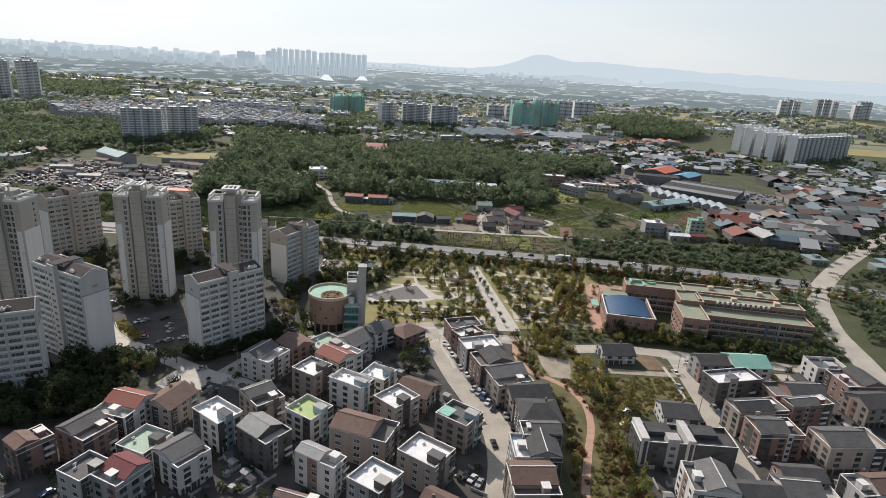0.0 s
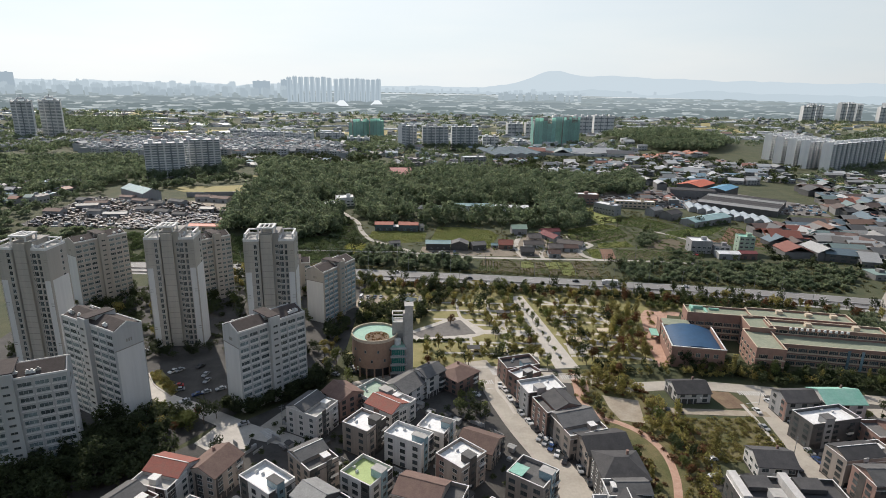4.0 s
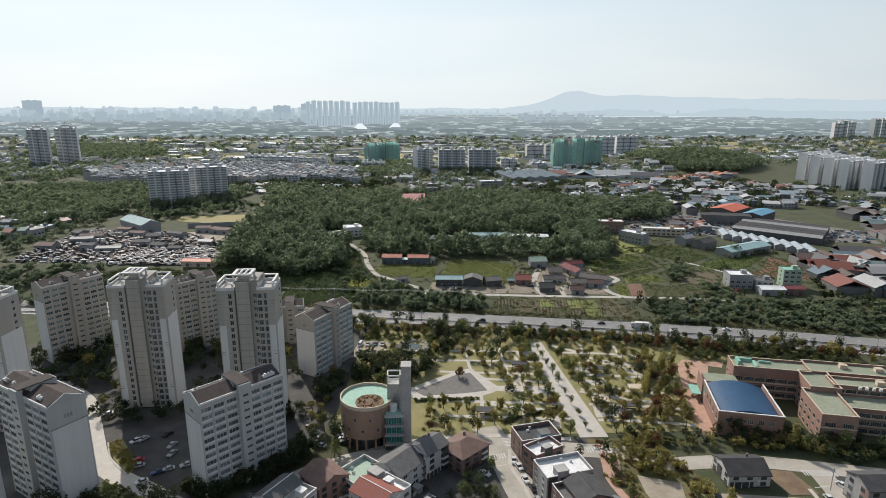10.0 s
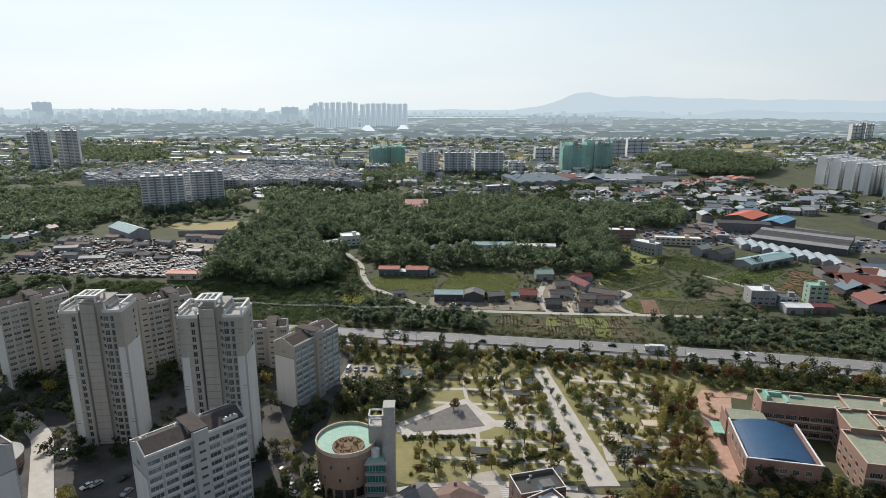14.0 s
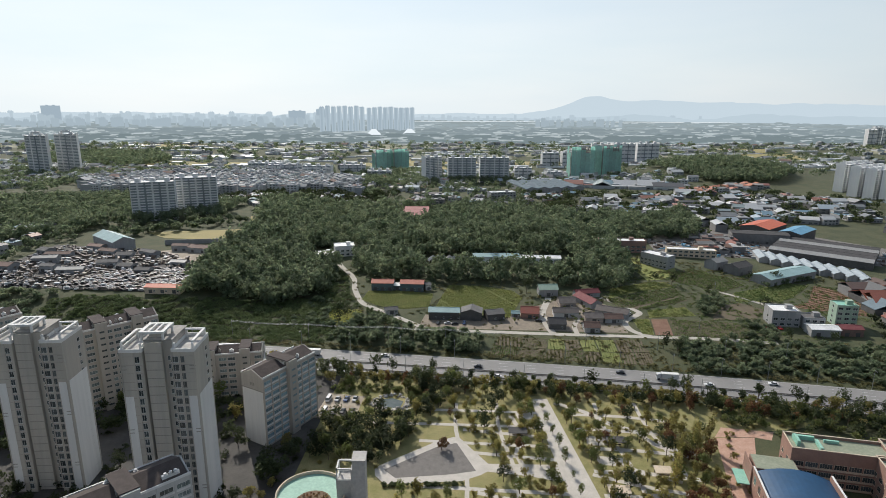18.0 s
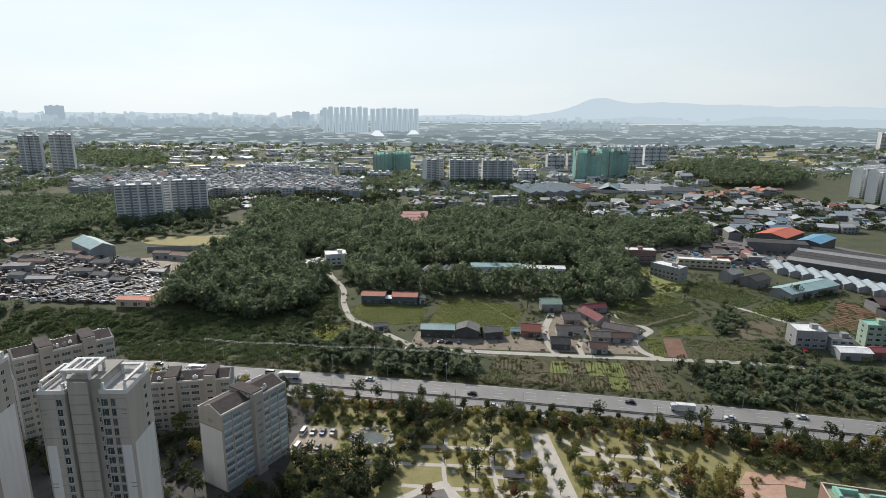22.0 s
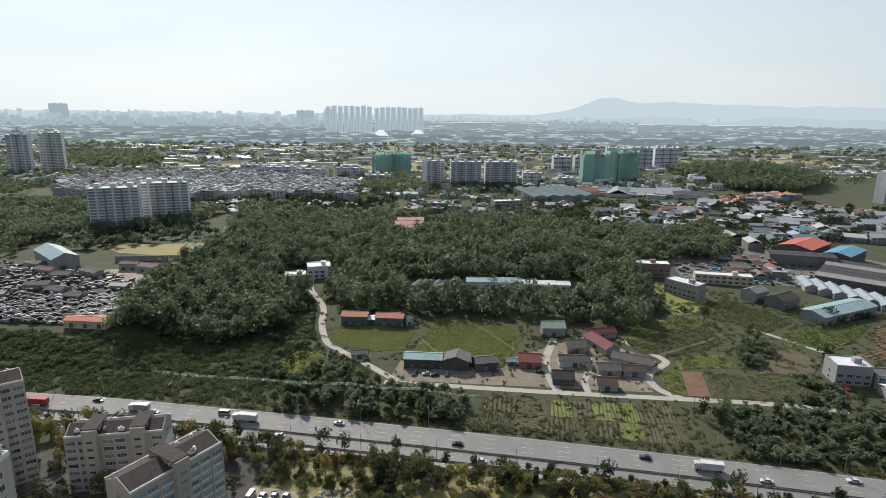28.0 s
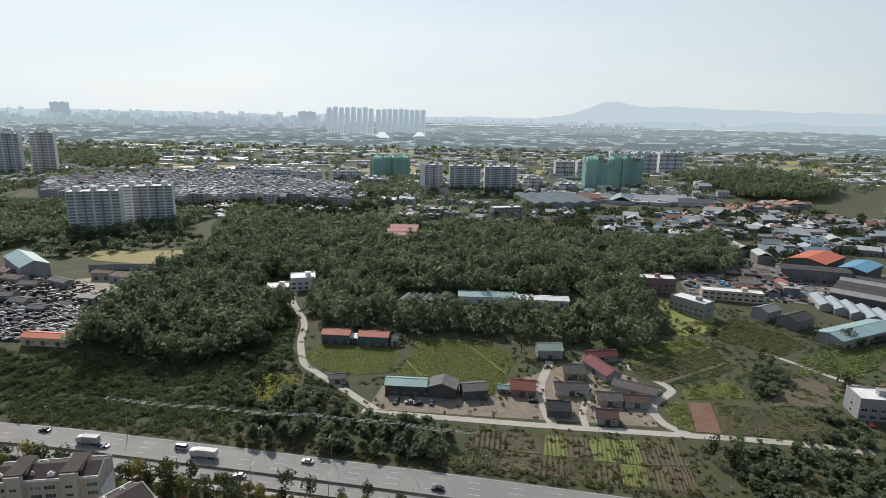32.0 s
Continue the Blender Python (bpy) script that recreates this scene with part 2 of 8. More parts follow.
M = {
    "grass": mat("grass", (0.085, 0.09, 0.03), (0.17, 0.14, 0.065), 0.12, 0.95, bump=0.3, fine=16, big=0.5),
    "lawn": mat("lawn", (0.2, 0.195, 0.07), (0.3, 0.26, 0.12), 0.14, 0.95, bump=0.05, fine=16, big=0.35),
    "soil": mat("soil", (0.16, 0.105, 0.07), (0.22, 0.16, 0.1), 0.2, 0.95, bump=0.1),
    "redsoil": mat("redsoil", (0.17, 0.09, 0.058), (0.215, 0.125, 0.085), 0.2, 0.95, bump=0.1),
    "sand": mat("sand", (0.38, 0.33, 0.26), (0.3, 0.25, 0.19), 0.2, 0.95),
    "lanepave": mat("lanepave", (0.48, 0.45, 0.4), (0.4, 0.37, 0.32), 0.2, 0.9, fine=8, big=0.15),
    "asphalt": mat("asphalt", (0.205, 0.2, 0.193), (0.25, 0.243, 0.233), 0.06, 0.75, fine=14, big=0.12),
    "street": mat("street", (0.36, 0.325, 0.275), (0.46, 0.42, 0.36), 0.1, 0.9, fine=10, big=0.15),
    # yard paving: building shade in the gaps put into a near-black tone
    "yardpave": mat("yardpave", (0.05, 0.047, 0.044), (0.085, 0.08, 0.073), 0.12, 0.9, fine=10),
    "concrete": mat("concrete", (0.38, 0.37, 0.35), (0.46, 0.44, 0.41), 0.15, 0.9),
    "paving": mat("paving", (0.46, 0.43, 0.38), (0.54, 0.5, 0.45), 0.3, 0.85, fine=8, big=0.15),
    "brickpave": mat("brickpave", (0.42, 0.25, 0.18), (0.5, 0.33, 0.25), 0.4, 0.9),
    "gravel": mat("gravel", (0.2, 0.185, 0.17), (0.155, 0.145, 0.135), 0.4, 0.95),
    "line": mat("line", (0.66, 0.66, 0.64), (0.42, 0.42, 0.41), 0.8, 0.8),
    "white": mat("white", (0.62, 0.6, 0.575), (0.5, 0.485, 0.465), 0.45, 0.75, tall=0.07, rand=0.1, fine=10, big=0.14),
    "tan": mat("tan", (0.39, 0.335, 0.29), (0.3, 0.255, 0.22), 0.45, 0.85, tall=0.07, rand=0.15, fine=10, big=0.12),
    "brick": mat("brick", (0.28, 0.178, 0.145), (0.215, 0.14, 0.12), 0.3, 0.9, rand=0.15, fine=10, big=0.15),
    "grey": mat("grey", (0.36, 0.36, 0.355), (0.29, 0.29, 0.29), 0.45, 0.85, tall=0.07, rand=0.12, fine=10, big=0.12),
    "dark": mat("dark", (0.075, 0.073, 0.072), (0.11, 0.105, 0.1), 0.3, 0.7, rand=0.15),
    "apt": mat("apt", (0.465, 0.428, 0.372), (0.39, 0.362, 0.318), 0.45, 0.8, tall=0.07, rand=0.03, fine=14, big=0.08),
    "aptpanel": mat("aptpanel", (0.72, 0.71, 0.685), (0.64, 0.632, 0.61), 0.45, 0.8, tall=0.07, fine=14, big=0.06),
    "aptdark": mat("aptdark", (0.33, 0.31, 0.28), (0.28, 0.265, 0.24), 0.1, 0.85),
    "aptfar": mat("aptfar", (0.7, 0.7, 0.69), (0.62, 0.625, 0.62), 0.05, 0.85, rand=0.06),
    "glass": mat("glass", (0.045, 0.055, 0.06), (0.09, 0.1, 0.1), 0.7, 0.18, rand=0.5),
    # blue glass with its sky reflection put into a lighter base
    "glassblue": mat("glassblue", (0.16, 0.25, 0.29), (0.28, 0.38, 0.42), 0.5, 0.2, rand=0.4),
    "frame": mat("frame", (0.62, 0.62, 0.6), (0.55, 0.55, 0.53), 1.0, 0.6),
    "cap": mat("cap", (0.74, 0.73, 0.7), (0.64, 0.63, 0.61), 0.4, 0.7),
    "r_white": mat("r_white", (0.84, 0.84, 0.83), (0.7, 0.7, 0.685), 0.25, 0.6, fine=5),
    "r_green": mat("r_green", (0.36, 0.47, 0.37), (0.3, 0.4, 0.31), 0.3, 0.7),
    "r_lime": mat("r_lime", (0.4, 0.5, 0.2), (0.35, 0.44, 0.17), 0.3, 0.7),
    "r_mint": mat("r_mint", (0.22, 0.48, 0.37), (0.3, 0.53, 0.44), 0.3, 0.6),
    "r_grey": mat("r_grey", (0.115, 0.113, 0.11), (0.155, 0.151, 0.147), 0.3, 0.9, rand=0.2),
    "r_dark": mat("r_dark", (0.055, 0.054, 0.056), (0.078, 0.075, 0.075), 0.3, 0.9, rand=0.2),
    "r_brown": mat("r_brown", (0.14, 0.085, 0.07), (0.18, 0.115, 0.09), 0.4, 0.8, rand=0.2),
    "r_red": mat("r_red", (0.3, 0.085, 0.06), (0.25, 0.1, 0.075), 0.4, 0.8),
    "r_maroon": mat("r_maroon", (0.17, 0.04, 0.045), (0.2, 0.06, 0.06), 0.4, 0.8),
    "r_metal": mat("r_metal", (0.3, 0.3, 0.29), (0.24, 0.24, 0.232), 0.3, 0.6, rand=0.15),
    "r_orange": mat("r_orange", (0.58, 0.14, 0.07), (0.5, 0.12, 0.06), 0.3, 0.6),
    "r_coral": mat("r_coral", (0.5, 0.17, 0.11), (0.43, 0.14, 0.095), 0.3, 0.7),
    "r_blue": mat("r_blue", (0.012, 0.06, 0.135), (0.016, 0.072, 0.16), 0.1, 0.55),
    "r_sky": mat("r_sky", (0.14, 0.33, 0.47), (0.1, 0.28, 0.42), 0.2, 0.5),
    "r_teal": mat("r_teal", (0.3, 0.44, 0.44), (0.24, 0.36, 0.36), 0.2, 0.5),
    "school": mat("school", (0.32, 0.195, 0.15), (0.255, 0.155, 0.122), 0.25, 0.9, fine=10, big=0.12),
    "cream": mat("cream", (0.6, 0.5, 0.38), (0.54, 0.45, 0.34), 0.2, 0.85),
    # netting green paled in its colour, standing in for haze
    "net": mat("net", (0.6, 0.84, 0.77), (0.52, 0.76, 0.69), 0.05, 0.8, rand=0.12, thru=0.6),
    "vinyl": mat("vinyl", (0.75, 0.76, 0.76), (0.65, 0.66, 0.66), 0.1, 0.4, island=0.15),
    "bark": mat("bark", (0.1, 0.08, 0.06), (0.14, 0.11, 0.085), 1.5, 0.95),
    "metal": mat("metal", (0.3, 0.31, 0.31), (0.24, 0.25, 0.25), 0.5, 0.5, metal=0.4),
    "rail": mat("rail", (0.12, 0.11, 0.1), (0.17, 0.155, 0.14), 0.4, 0.7),
    "tyre": mat("tyre", (0.02, 0.02, 0.02), (0.03, 0.03, 0.03), 2, 0.8),
    "leaf": mat("leaf", (0.135, 0.165, 0.05), (0.185, 0.2, 0.066), thru=0.55, scale=0.25, rough=0.8, rand=0.3, island=0.35, hue=0.02),
    "leafdark": mat("leafdark", (0.045, 0.062, 0.024), (0.072, 0.09, 0.034), thru=0.42, scale=0.25, rough=0.85, rand=0.3, island=0.35),
    "leafolive": mat("leafolive", (0.28, 0.265, 0.09), (0.34, 0.28, 0.095), thru=0.6, scale=0.25, rough=0.8, rand=0.3, island=0.35, hue=0.02),
    "leafrust": mat("leafrust", (0.2, 0.085, 0.04), (0.17, 0.11, 0.045), thru=0.42, scale=0.25, rough=0.8, rand=0.3, island=0.35, hue=0.02),
    # wood leaves lightened beyond foliage, standing in for haze over the trees
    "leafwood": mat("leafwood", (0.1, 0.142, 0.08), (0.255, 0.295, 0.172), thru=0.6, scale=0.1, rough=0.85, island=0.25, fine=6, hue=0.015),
    "ivy": mat("ivy", (0.1, 0.142, 0.054), (0.14, 0.175, 0.07), thru=0.42, scale=0.06, rough=0.8, island=0.35),
    "crop": mat("crop", (0.2, 0.24, 0.075), (0.265, 0.275, 0.095), thru=0.5, scale=0.08, rough=0.85, island=0.25),
    "cropyellow": mat("cropyellow", (0.42, 0.42, 0.1), (0.34, 0.35, 0.1), thru=0.42, scale=0.1, rough=0.85, island=0.2),
    "cropdark": mat("cropdark", (0.12, 0.18, 0.055), (0.17, 0.21, 0.075), thru=0.5, scale=0.08, rough=0.85, island=0.25),
    "cropbed": mat("cropbed", (0.15, 0.18, 0.05), (0.21, 0.21, 0.07), 0.1, 0.95, bump=0.1, fine=16, big=0.4),
    "clad": mat("clad", (0.05, 0.047, 0.045), (0.08, 0.072, 0.066), 0.6, 0.6, rand=0.3),
    "balcony": mat("balcony", (0.07, 0.09, 0.095), (0.2, 0.24, 0.24), 0.5, 0.2, rand=0.6),
    "fieldsoil": mat("fieldsoil", (0.1, 0.08, 0.053), (0.14, 0.115, 0.072), 0.15, 0.95, bump=0.1, fine=10),
    "dirt": mat("dirt", (0.2, 0.17, 0.13), (0.28, 0.235, 0.18), 0.15, 0.95, bump=0.05, fine=8),
    "rice": mat("rice", (0.33, 0.27, 0.105), (0.26, 0.235, 0.1), 0.03, 0.9, fine=20),
    "fieldpale": mat("fieldpale", (0.2, 0.205, 0.13), (0.26, 0.25, 0.165), 0.02, 0.9, fine=20),
    "fieldgrey": mat("fieldgrey", (0.15, 0.165, 0.115), (0.2, 0.205, 0.145), 0.02, 0.9, fine=20),
    "meadowgreen": mat("meadowgreen", (0.2, 0.23, 0.065), (0.26, 0.26, 0.08), 0.1, 0.95, bump=0.1, fine=16, big=0.35),
    "water": mat("water", (0.05, 0.075, 0.07), (0.08, 0.1, 0.09), 0.2, 0.25),
    "rock": mat("rock", (0.45, 0.43, 0.4), (0.36, 0.34, 0.31), 0.4, 0.9, island=0.3),
    "town": mat("town", (0.32, 0.31, 0.3), (0.26, 0.26, 0.26), 0.02, 0.85, island=0.5),
    "aptgrey": mat("aptgrey", (0.5, 0.5, 0.485), (0.43, 0.432, 0.42), 0.45, 0.8, tall=0.07, rand=0.03, fine=14, big=0.09),
    "r_school": mat("r_school", (0.235, 0.265, 0.19), (0.29, 0.305, 0.225), 0.12, 0.8, fine=8),
    "weed": mat("weed", (0.125, 0.14, 0.05), (0.19, 0.165, 0.07), scale=0.04, rough=0.9, island=0.35, thru=0.4),
    "r_slab": mat("r_slab", (0.058, 0.046, 0.042), (0.082, 0.066, 0.06), 0.5, 0.95, fine=10, big=0.3),
    "r_paleblue": mat("r_paleblue", (0.36, 0.41, 0.44), (0.29, 0.34, 0.37), 0.2, 0.6),
    "r_tile": mat("r_tile", (0.125, 0.108, 0.098), (0.165, 0.145, 0.13), 0.5, 0.85, fine=8, rand=0.2),
    "barnwall": mat("barnwall", (0.09, 0.13, 0.145), (0.12, 0.165, 0.175), 0.4, 0.7),
    "scrap": mat("scrap", (0.1, 0.085, 0.075), (0.16, 0.12, 0.095), 0.4, 0.6, island=0.5),
}
for key, tone in (("car_white", (0.7, 0.7, 0.7)), ("car_silver", (0.4, 0.41, 0.42)), ("car_black", (0.025, 0.025, 0.03)), ("car_red", (0.45, 0.03, 0.03)), ("car_blue", (0.04, 0.08, 0.2)), ("car_yellow", (0.6, 0.45, 0.08))):
    M[key] = mat(key, tone, None, 1.0, 0.3)


def patch_mat(name, tones, rough=0.6):
    """Each joined piece takes one of the given colours."""
    m = mat(name, (0.3, 0.3, 0.3), None, 0.1, rough, fine=8)
    t = m.node_tree
    info, ramp = t.nodes.new("ShaderNodeNewGeometry"), t.nodes.new("ShaderNodeValToRGB")
    ramp.color_ramp.interpolation = "CONSTANT"
    for i, c in enumerate(tones):
        e = ramp.color_ramp.elements[i] if i < 2 else ramp.color_ramp.elements.new(i / len(tones))
        e.position, e.color = i / len(tones), (*c, 1)
    t.links.new(info.outputs["Random Per Island"], ramp.inputs[0])
    hsv = next(n for n in t.nodes if n.type == "HUE_SAT")
    t.links.new(ramp.outputs[0], hsv.inputs["Color"])
    return m


M["townroof"] = patch_mat("townroof", ((0.2, 0.2, 0.2), (0.12, 0.12, 0.125), (0.3, 0.31, 0.32), (0.09, 0.085, 0.085), (0.24, 0.1, 0.06), (0.13, 0.24, 0.3), (0.17, 0.17, 0.165), (0.22, 0.3, 0.28), (0.45, 0.45, 0.44), (0.14, 0.095, 0.08)))
M["flatroof"] = patch_mat("flatroof", ((0.18, 0.19, 0.195), (0.24, 0.25, 0.255), (0.15, 0.16, 0.165), (0.3, 0.31, 0.31), (0.2, 0.21, 0.205), (0.13, 0.14, 0.14), (0.17, 0.21, 0.21), (0.45, 0.45, 0.445), (0.22, 0.215, 0.21), (0.22, 0.155, 0.13)), 0.95)
M["tealroof"] = patch_mat("tealroof", ((0.16, 0.26, 0.26), (0.2, 0.3, 0.33), (0.12, 0.12, 0.12), (0.22, 0.3, 0.27), (0.3, 0.3, 0.29), (0.14, 0.1, 0.085), (0.17, 0.23, 0.27), (0.36, 0.36, 0.35)))
M["redroof"] = patch_mat("redroof", ((0.42, 0.15, 0.08), (0.35, 0.14, 0.09), (0.5, 0.22, 0.13), (0.3, 0.13, 0.1), (0.36, 0.35, 0.33)))
# mixed roofs, white and pale blue tones lifted to carry sun glints
M["glareroof"] = patch_mat("glareroof", ((0.45, 0.46, 0.46), (0.2, 0.21, 0.21), (0.34, 0.4, 0.44), (0.12, 0.12, 0.12), (0.55, 0.55, 0.54), (0.25, 0.3, 0.3), (0.3, 0.3, 0.29), (0.28, 0.13, 0.09), (0.18, 0.28, 0.34), (0.4, 0.4, 0.39)), 0.5)
M["townpale"] = mat("townpale", (0.5, 0.51, 0.51), (0.42, 0.43, 0.435), 0.02, 0.85, island=0.3)
M["towndark"] = mat("towndark", (0.2, 0.195, 0.19), (0.15, 0.148, 0.145), 0.05, 0.85, island=0.5)
M["r_bluegrey"] = mat("r_bluegrey", (0.1, 0.14, 0.165), (0.135, 0.175, 0.2), 0.1, 0.95)
M["eastroof"] = patch_mat("eastroof", ((0.2, 0.195, 0.185), (0.09, 0.088, 0.085), (0.22, 0.075, 0.05), (0.13, 0.18, 0.21), (0.18, 0.24, 0.23), (0.3, 0.295, 0.28), (0.13, 0.085, 0.07), (0.12, 0.12, 0.118), (0.2, 0.12, 0.085), (0.4, 0.4, 0.39), (0.11, 0.08, 0.065), (0.16, 0.15, 0.14)))


# ---- small builders ----
def ease(a):
    a = min(max(a, 0.0), 1.0)
    return a * a * (3 - 2 * a)


def ground_z(x, y):
    """The lie of the land: a terrace on the west and two low wooded hills."""
    z = 9 * ease((-110 - x) / 70) * ease((y - 455) / 60) * ease((1150 - y) / 250)
    z += 7 * math.exp(-(((x - 20) / 170) ** 2) - ((y - 690) / 130) ** 2)
    return z + 20 * math.exp(-(((x - 525) / 100) ** 2) - ((y - 1230) / 120) ** 2)


class Soup:
    """Gathers plain solids into one mesh."""

    def __init__(self):
        self.v, self.f, self.k = [], [], []

    def solid(self, pts, faces, k=0):
        n = len(self.v)
        self.v += pts
        self.f += [tuple(n + i for i in f) for f in faces]
        self.k += [k] * len(faces)

    def box(self, x, y, z, sx, sy, sz, yaw=0.0, k=0):
        c, s = math.cos(radians(yaw)), math.sin(radians(yaw))
        p = []
        for dz in (0, sz):
            for dx, dy in ((-sx / 2, -sy / 2), (sx / 2, -sy / 2), (sx / 2, sy / 2), (-sx / 2, sy / 2)):
                p.append((x + c * dx - s * dy, y + s * dx + c * dy, z + dz))
        self.solid(p, ((3, 2, 1, 0), (4, 5, 6, 7), (0, 1, 5, 4), (1, 2, 6, 5), (2, 3, 7, 6), (3, 0, 4, 7)), k)

    def gable(self, x, y, z, sx, sy, rise, yaw=0.0, thick=0.25, over=0.4, k=0):
        """A pitched roof with its ridge along x, open below, with real thickness."""
        c, s = math.cos(radians(yaw)), math.sin(radians(yaw))
        a, b = sx / 2 + over, sy / 2 + over
        drop = rise * over / (sy / 2)
        prof = [(-b, -drop), (0, rise), (b, -drop), (b, -drop + thick), (0, rise + thick), (-b, -drop + thick)]
        p = [(x + c * dx - s * dy, y + s * dx + c * dy, z + dz) for dx in (-a, a) for dy, dz in prof]
        self.solid(p, ((0, 1, 4, 5), (1, 2, 3, 4), (11, 10, 7, 6), (10, 9, 8, 7), (5, 4, 10, 11), (4, 3, 9, 10), (0, 5, 11, 6), (2, 8, 9, 3), (1, 0, 6, 7), (2, 1, 7, 8)), k)

    def prism(self, x, y, z, sx, sy, rise, yaw=0.0, k=0):
        """The gable walls under a pitched roof."""
        c, s = math.cos(radians(yaw)), math.sin(radians(yaw))
        p = [(x + c * dx - s * dy, y + s * dx + c * dy, z + dz) for dx in (-sx / 2, sx / 2) for dy, dz in ((-sy / 2, 0), (sy / 2, 0), (0, rise))]
        self.solid(p, ((0, 1, 2)[::-1], (3, 4, 5), (0, 1, 4, 3), (1, 2, 5, 4), (2, 0, 3, 5)), k)

    def hip(self, x, y, z, sx, sy, rise, yaw=0.0, ridge=0.3, over=0.5, k=0):
        c, s = math.cos(radians(yaw)), math.sin(radians(yaw))
        a, b, r = sx / 2 + over, sy / 2 + over, sx * ridge / 2
        q = [(-a, -b, 0), (a, -b, 0), (a, b, 0), (-a, b, 0), (-a, -b, 0.2), (a, -b, 0.2), (a, b, 0.2), (-a, b, 0.2), (-r, 0, rise), (r, 0, rise)]
        p = [(x + c * dx - s * dy, y + s * dx + c * dy, z + dz) for dx, dy, dz in q]
        self.solid(p, ((3, 2, 1, 0), (0, 1, 5, 4), (1, 2, 6, 5), (2, 3, 7, 6), (3, 0, 4, 7), (4, 5, 9, 8), (5, 6, 9), (6, 7, 8, 9), (7, 4, 8)), k)

    def tube(self, x, y, z, r, h, n=10, r2=None, k=0):
        r2 = r if r2 is None else r2
        p = [(x + q * math.cos(2 * math.pi * i / n), y + q * math.sin(2 * math.pi * i / n), z + dz) for q, dz in ((r, 0), (r2, h)) for i in range(n)]
        self.solid(p, [tuple(range(n))[::-1], tuple(range(n, 2 * n))] + [(i, (i + 1) % n, n + (i + 1) % n, n + i) for i in range(n)], k)

    def mesh(self, name, *mats):
        me = bpy.data.meshes.new(name)
        me.from_pydata(self.v, [], self.f)
        for m in mats:
            me.materials.append(M[m])
        if len(mats) > 1:
            me.polygons.foreach_set("material_index", self.k)
        me.update()
        return me


def thing(name, x, y, z=None, yaw=0.0, label="", category="", group="", kind=""):
    """An Empty at the foot of a thing; its parts hang under it."""
    e = new(name)
    e.empty_display_size = 0.5
    e.matrix_world = pose(x, y, ground_z(x, y) if z is None else z, 0, 0, yaw)
    return tagged(e, label, category, group, kind)


def part(name, me, parent, label="", at=(0, 0, 0), yaw=0.0, size=(1, 1, 1)):
    ob = new(name, me)
    ob.parent = parent
    ob.location, ob.scale = at, size
    ob.rotation_euler = (0, 0, radians(yaw))
    if label:
        ob["label"] = label
    return ob


UNIT = {}


def bx(name, parent, m, x, y, z, sx, sy, sz, yaw=0.0, label=""):
    """A plain block as a part; blocks of one material share a mesh."""
    if m not in UNIT:
        s = Soup()
        s.box(0, 0, 0, 1, 1, 1)
        UNIT[m] = s.mesh("block_" + m, m)
    return part(name, UNIT[m], parent, label, (x, y, z), yaw, (sx, sy, sz))


WIN = {}


def window(parent, x, y, z, w, h, yaw, panes=2, glass="glass", frame_m="frame", name="window"):
    """A window: a frame with a sill and its panes, set into a wall; yaw turns its face from -y."""
    key = (w, h, panes, glass, frame_m)
    if key not in WIN:
        s = Soup()
        s.box(0, 0, 0, w, 0.12, h)
        s.box(0, -0.08, -0.06, w + 0.1, 0.16, 0.07)
        pw = (w - 0.08) / panes
        for i in range(panes):
            s.box(-w / 2 + 0.04 + pw * (i + 0.5), -0.065, 0.07, pw - 0.07, 0.02, h - 0.14, 0, 1)
        WIN[key] = s.mesh(name, frame_m, glass)
    return part(name, WIN[key], parent, "", (x, y, z), yaw)


def sheet(name, pts, m, lift, label="", kind="structure", category="", step=0.0):
    """A flat piece of ground that follows the land: outline pts, with a small thickness."""
    bm = bmesh.new()
    vs = [bm.verts.new((x, y, 0)) for x, y in pts]
    face = bm.faces.new(vs)
    if face.normal.z < 0:
        face.normal_flip()
    if step:
        bmesh.ops.triangulate(bm, faces=bm.faces[:])
        for _ in range(6):
            long = [e for e in bm.edges if e.calc_length() > step]
            if not long:
                break
            bmesh.ops.subdivide_edges(bm, edges=long, cuts=1)
            bmesh.ops.triangulate(bm, faces=bm.faces[:])
    for v in bm.verts:
        v.co.z = ground_z(v.co.x, v.co.y) + lift
    edges = [e for e in bm.edges if e.is_boundary]
    ext = bmesh.ops.extrude_edge_only(bm, edges=edges)
    for v in [g for g in ext["geom"] if isinstance(g, bmesh.types.BMVert)]:
        v.co.z -= lift + 0.3
    me = bpy.data.meshes.new(name)
    bm.to_mesh(me)
    bm.free()
    me.materials.append(M[m])
    return tagged(new(name, me), label, category, "", kind)


def ribbon(pts, width, n=12):
    """The outline of a strip along a smooth line through pts."""
    line = []
    for i in range(len(pts) - 1):
        p0, p1, p2, p3 = (Vector(pts[min(max(j, 0), len(pts) - 1)]) for j in (i - 1, i, i + 1, i + 2))
        for k in range(n):
            u = k / n
            line.append(0.5 * (2 * p1 + (p2 - p0) * u + (2 * p0 - 5 * p1 + 4 * p2 - p3) * u * u + (3 * p1 - p0 - 3 * p2 + p3) * u ** 3))
    line.append(Vector(pts[-1]))
    left, right = [], []
    for i, p in enumerate(line):
        d = (line[min(i + 1, len(line) - 1)] - line[max(i - 1, 0)]).normalized()
        nrm = Vector((-d.y, d.x))
        left.append(tuple(p + nrm * width / 2))
        right.append(tuple(p - nrm * width / 2))
    return line, right + left[::-1]


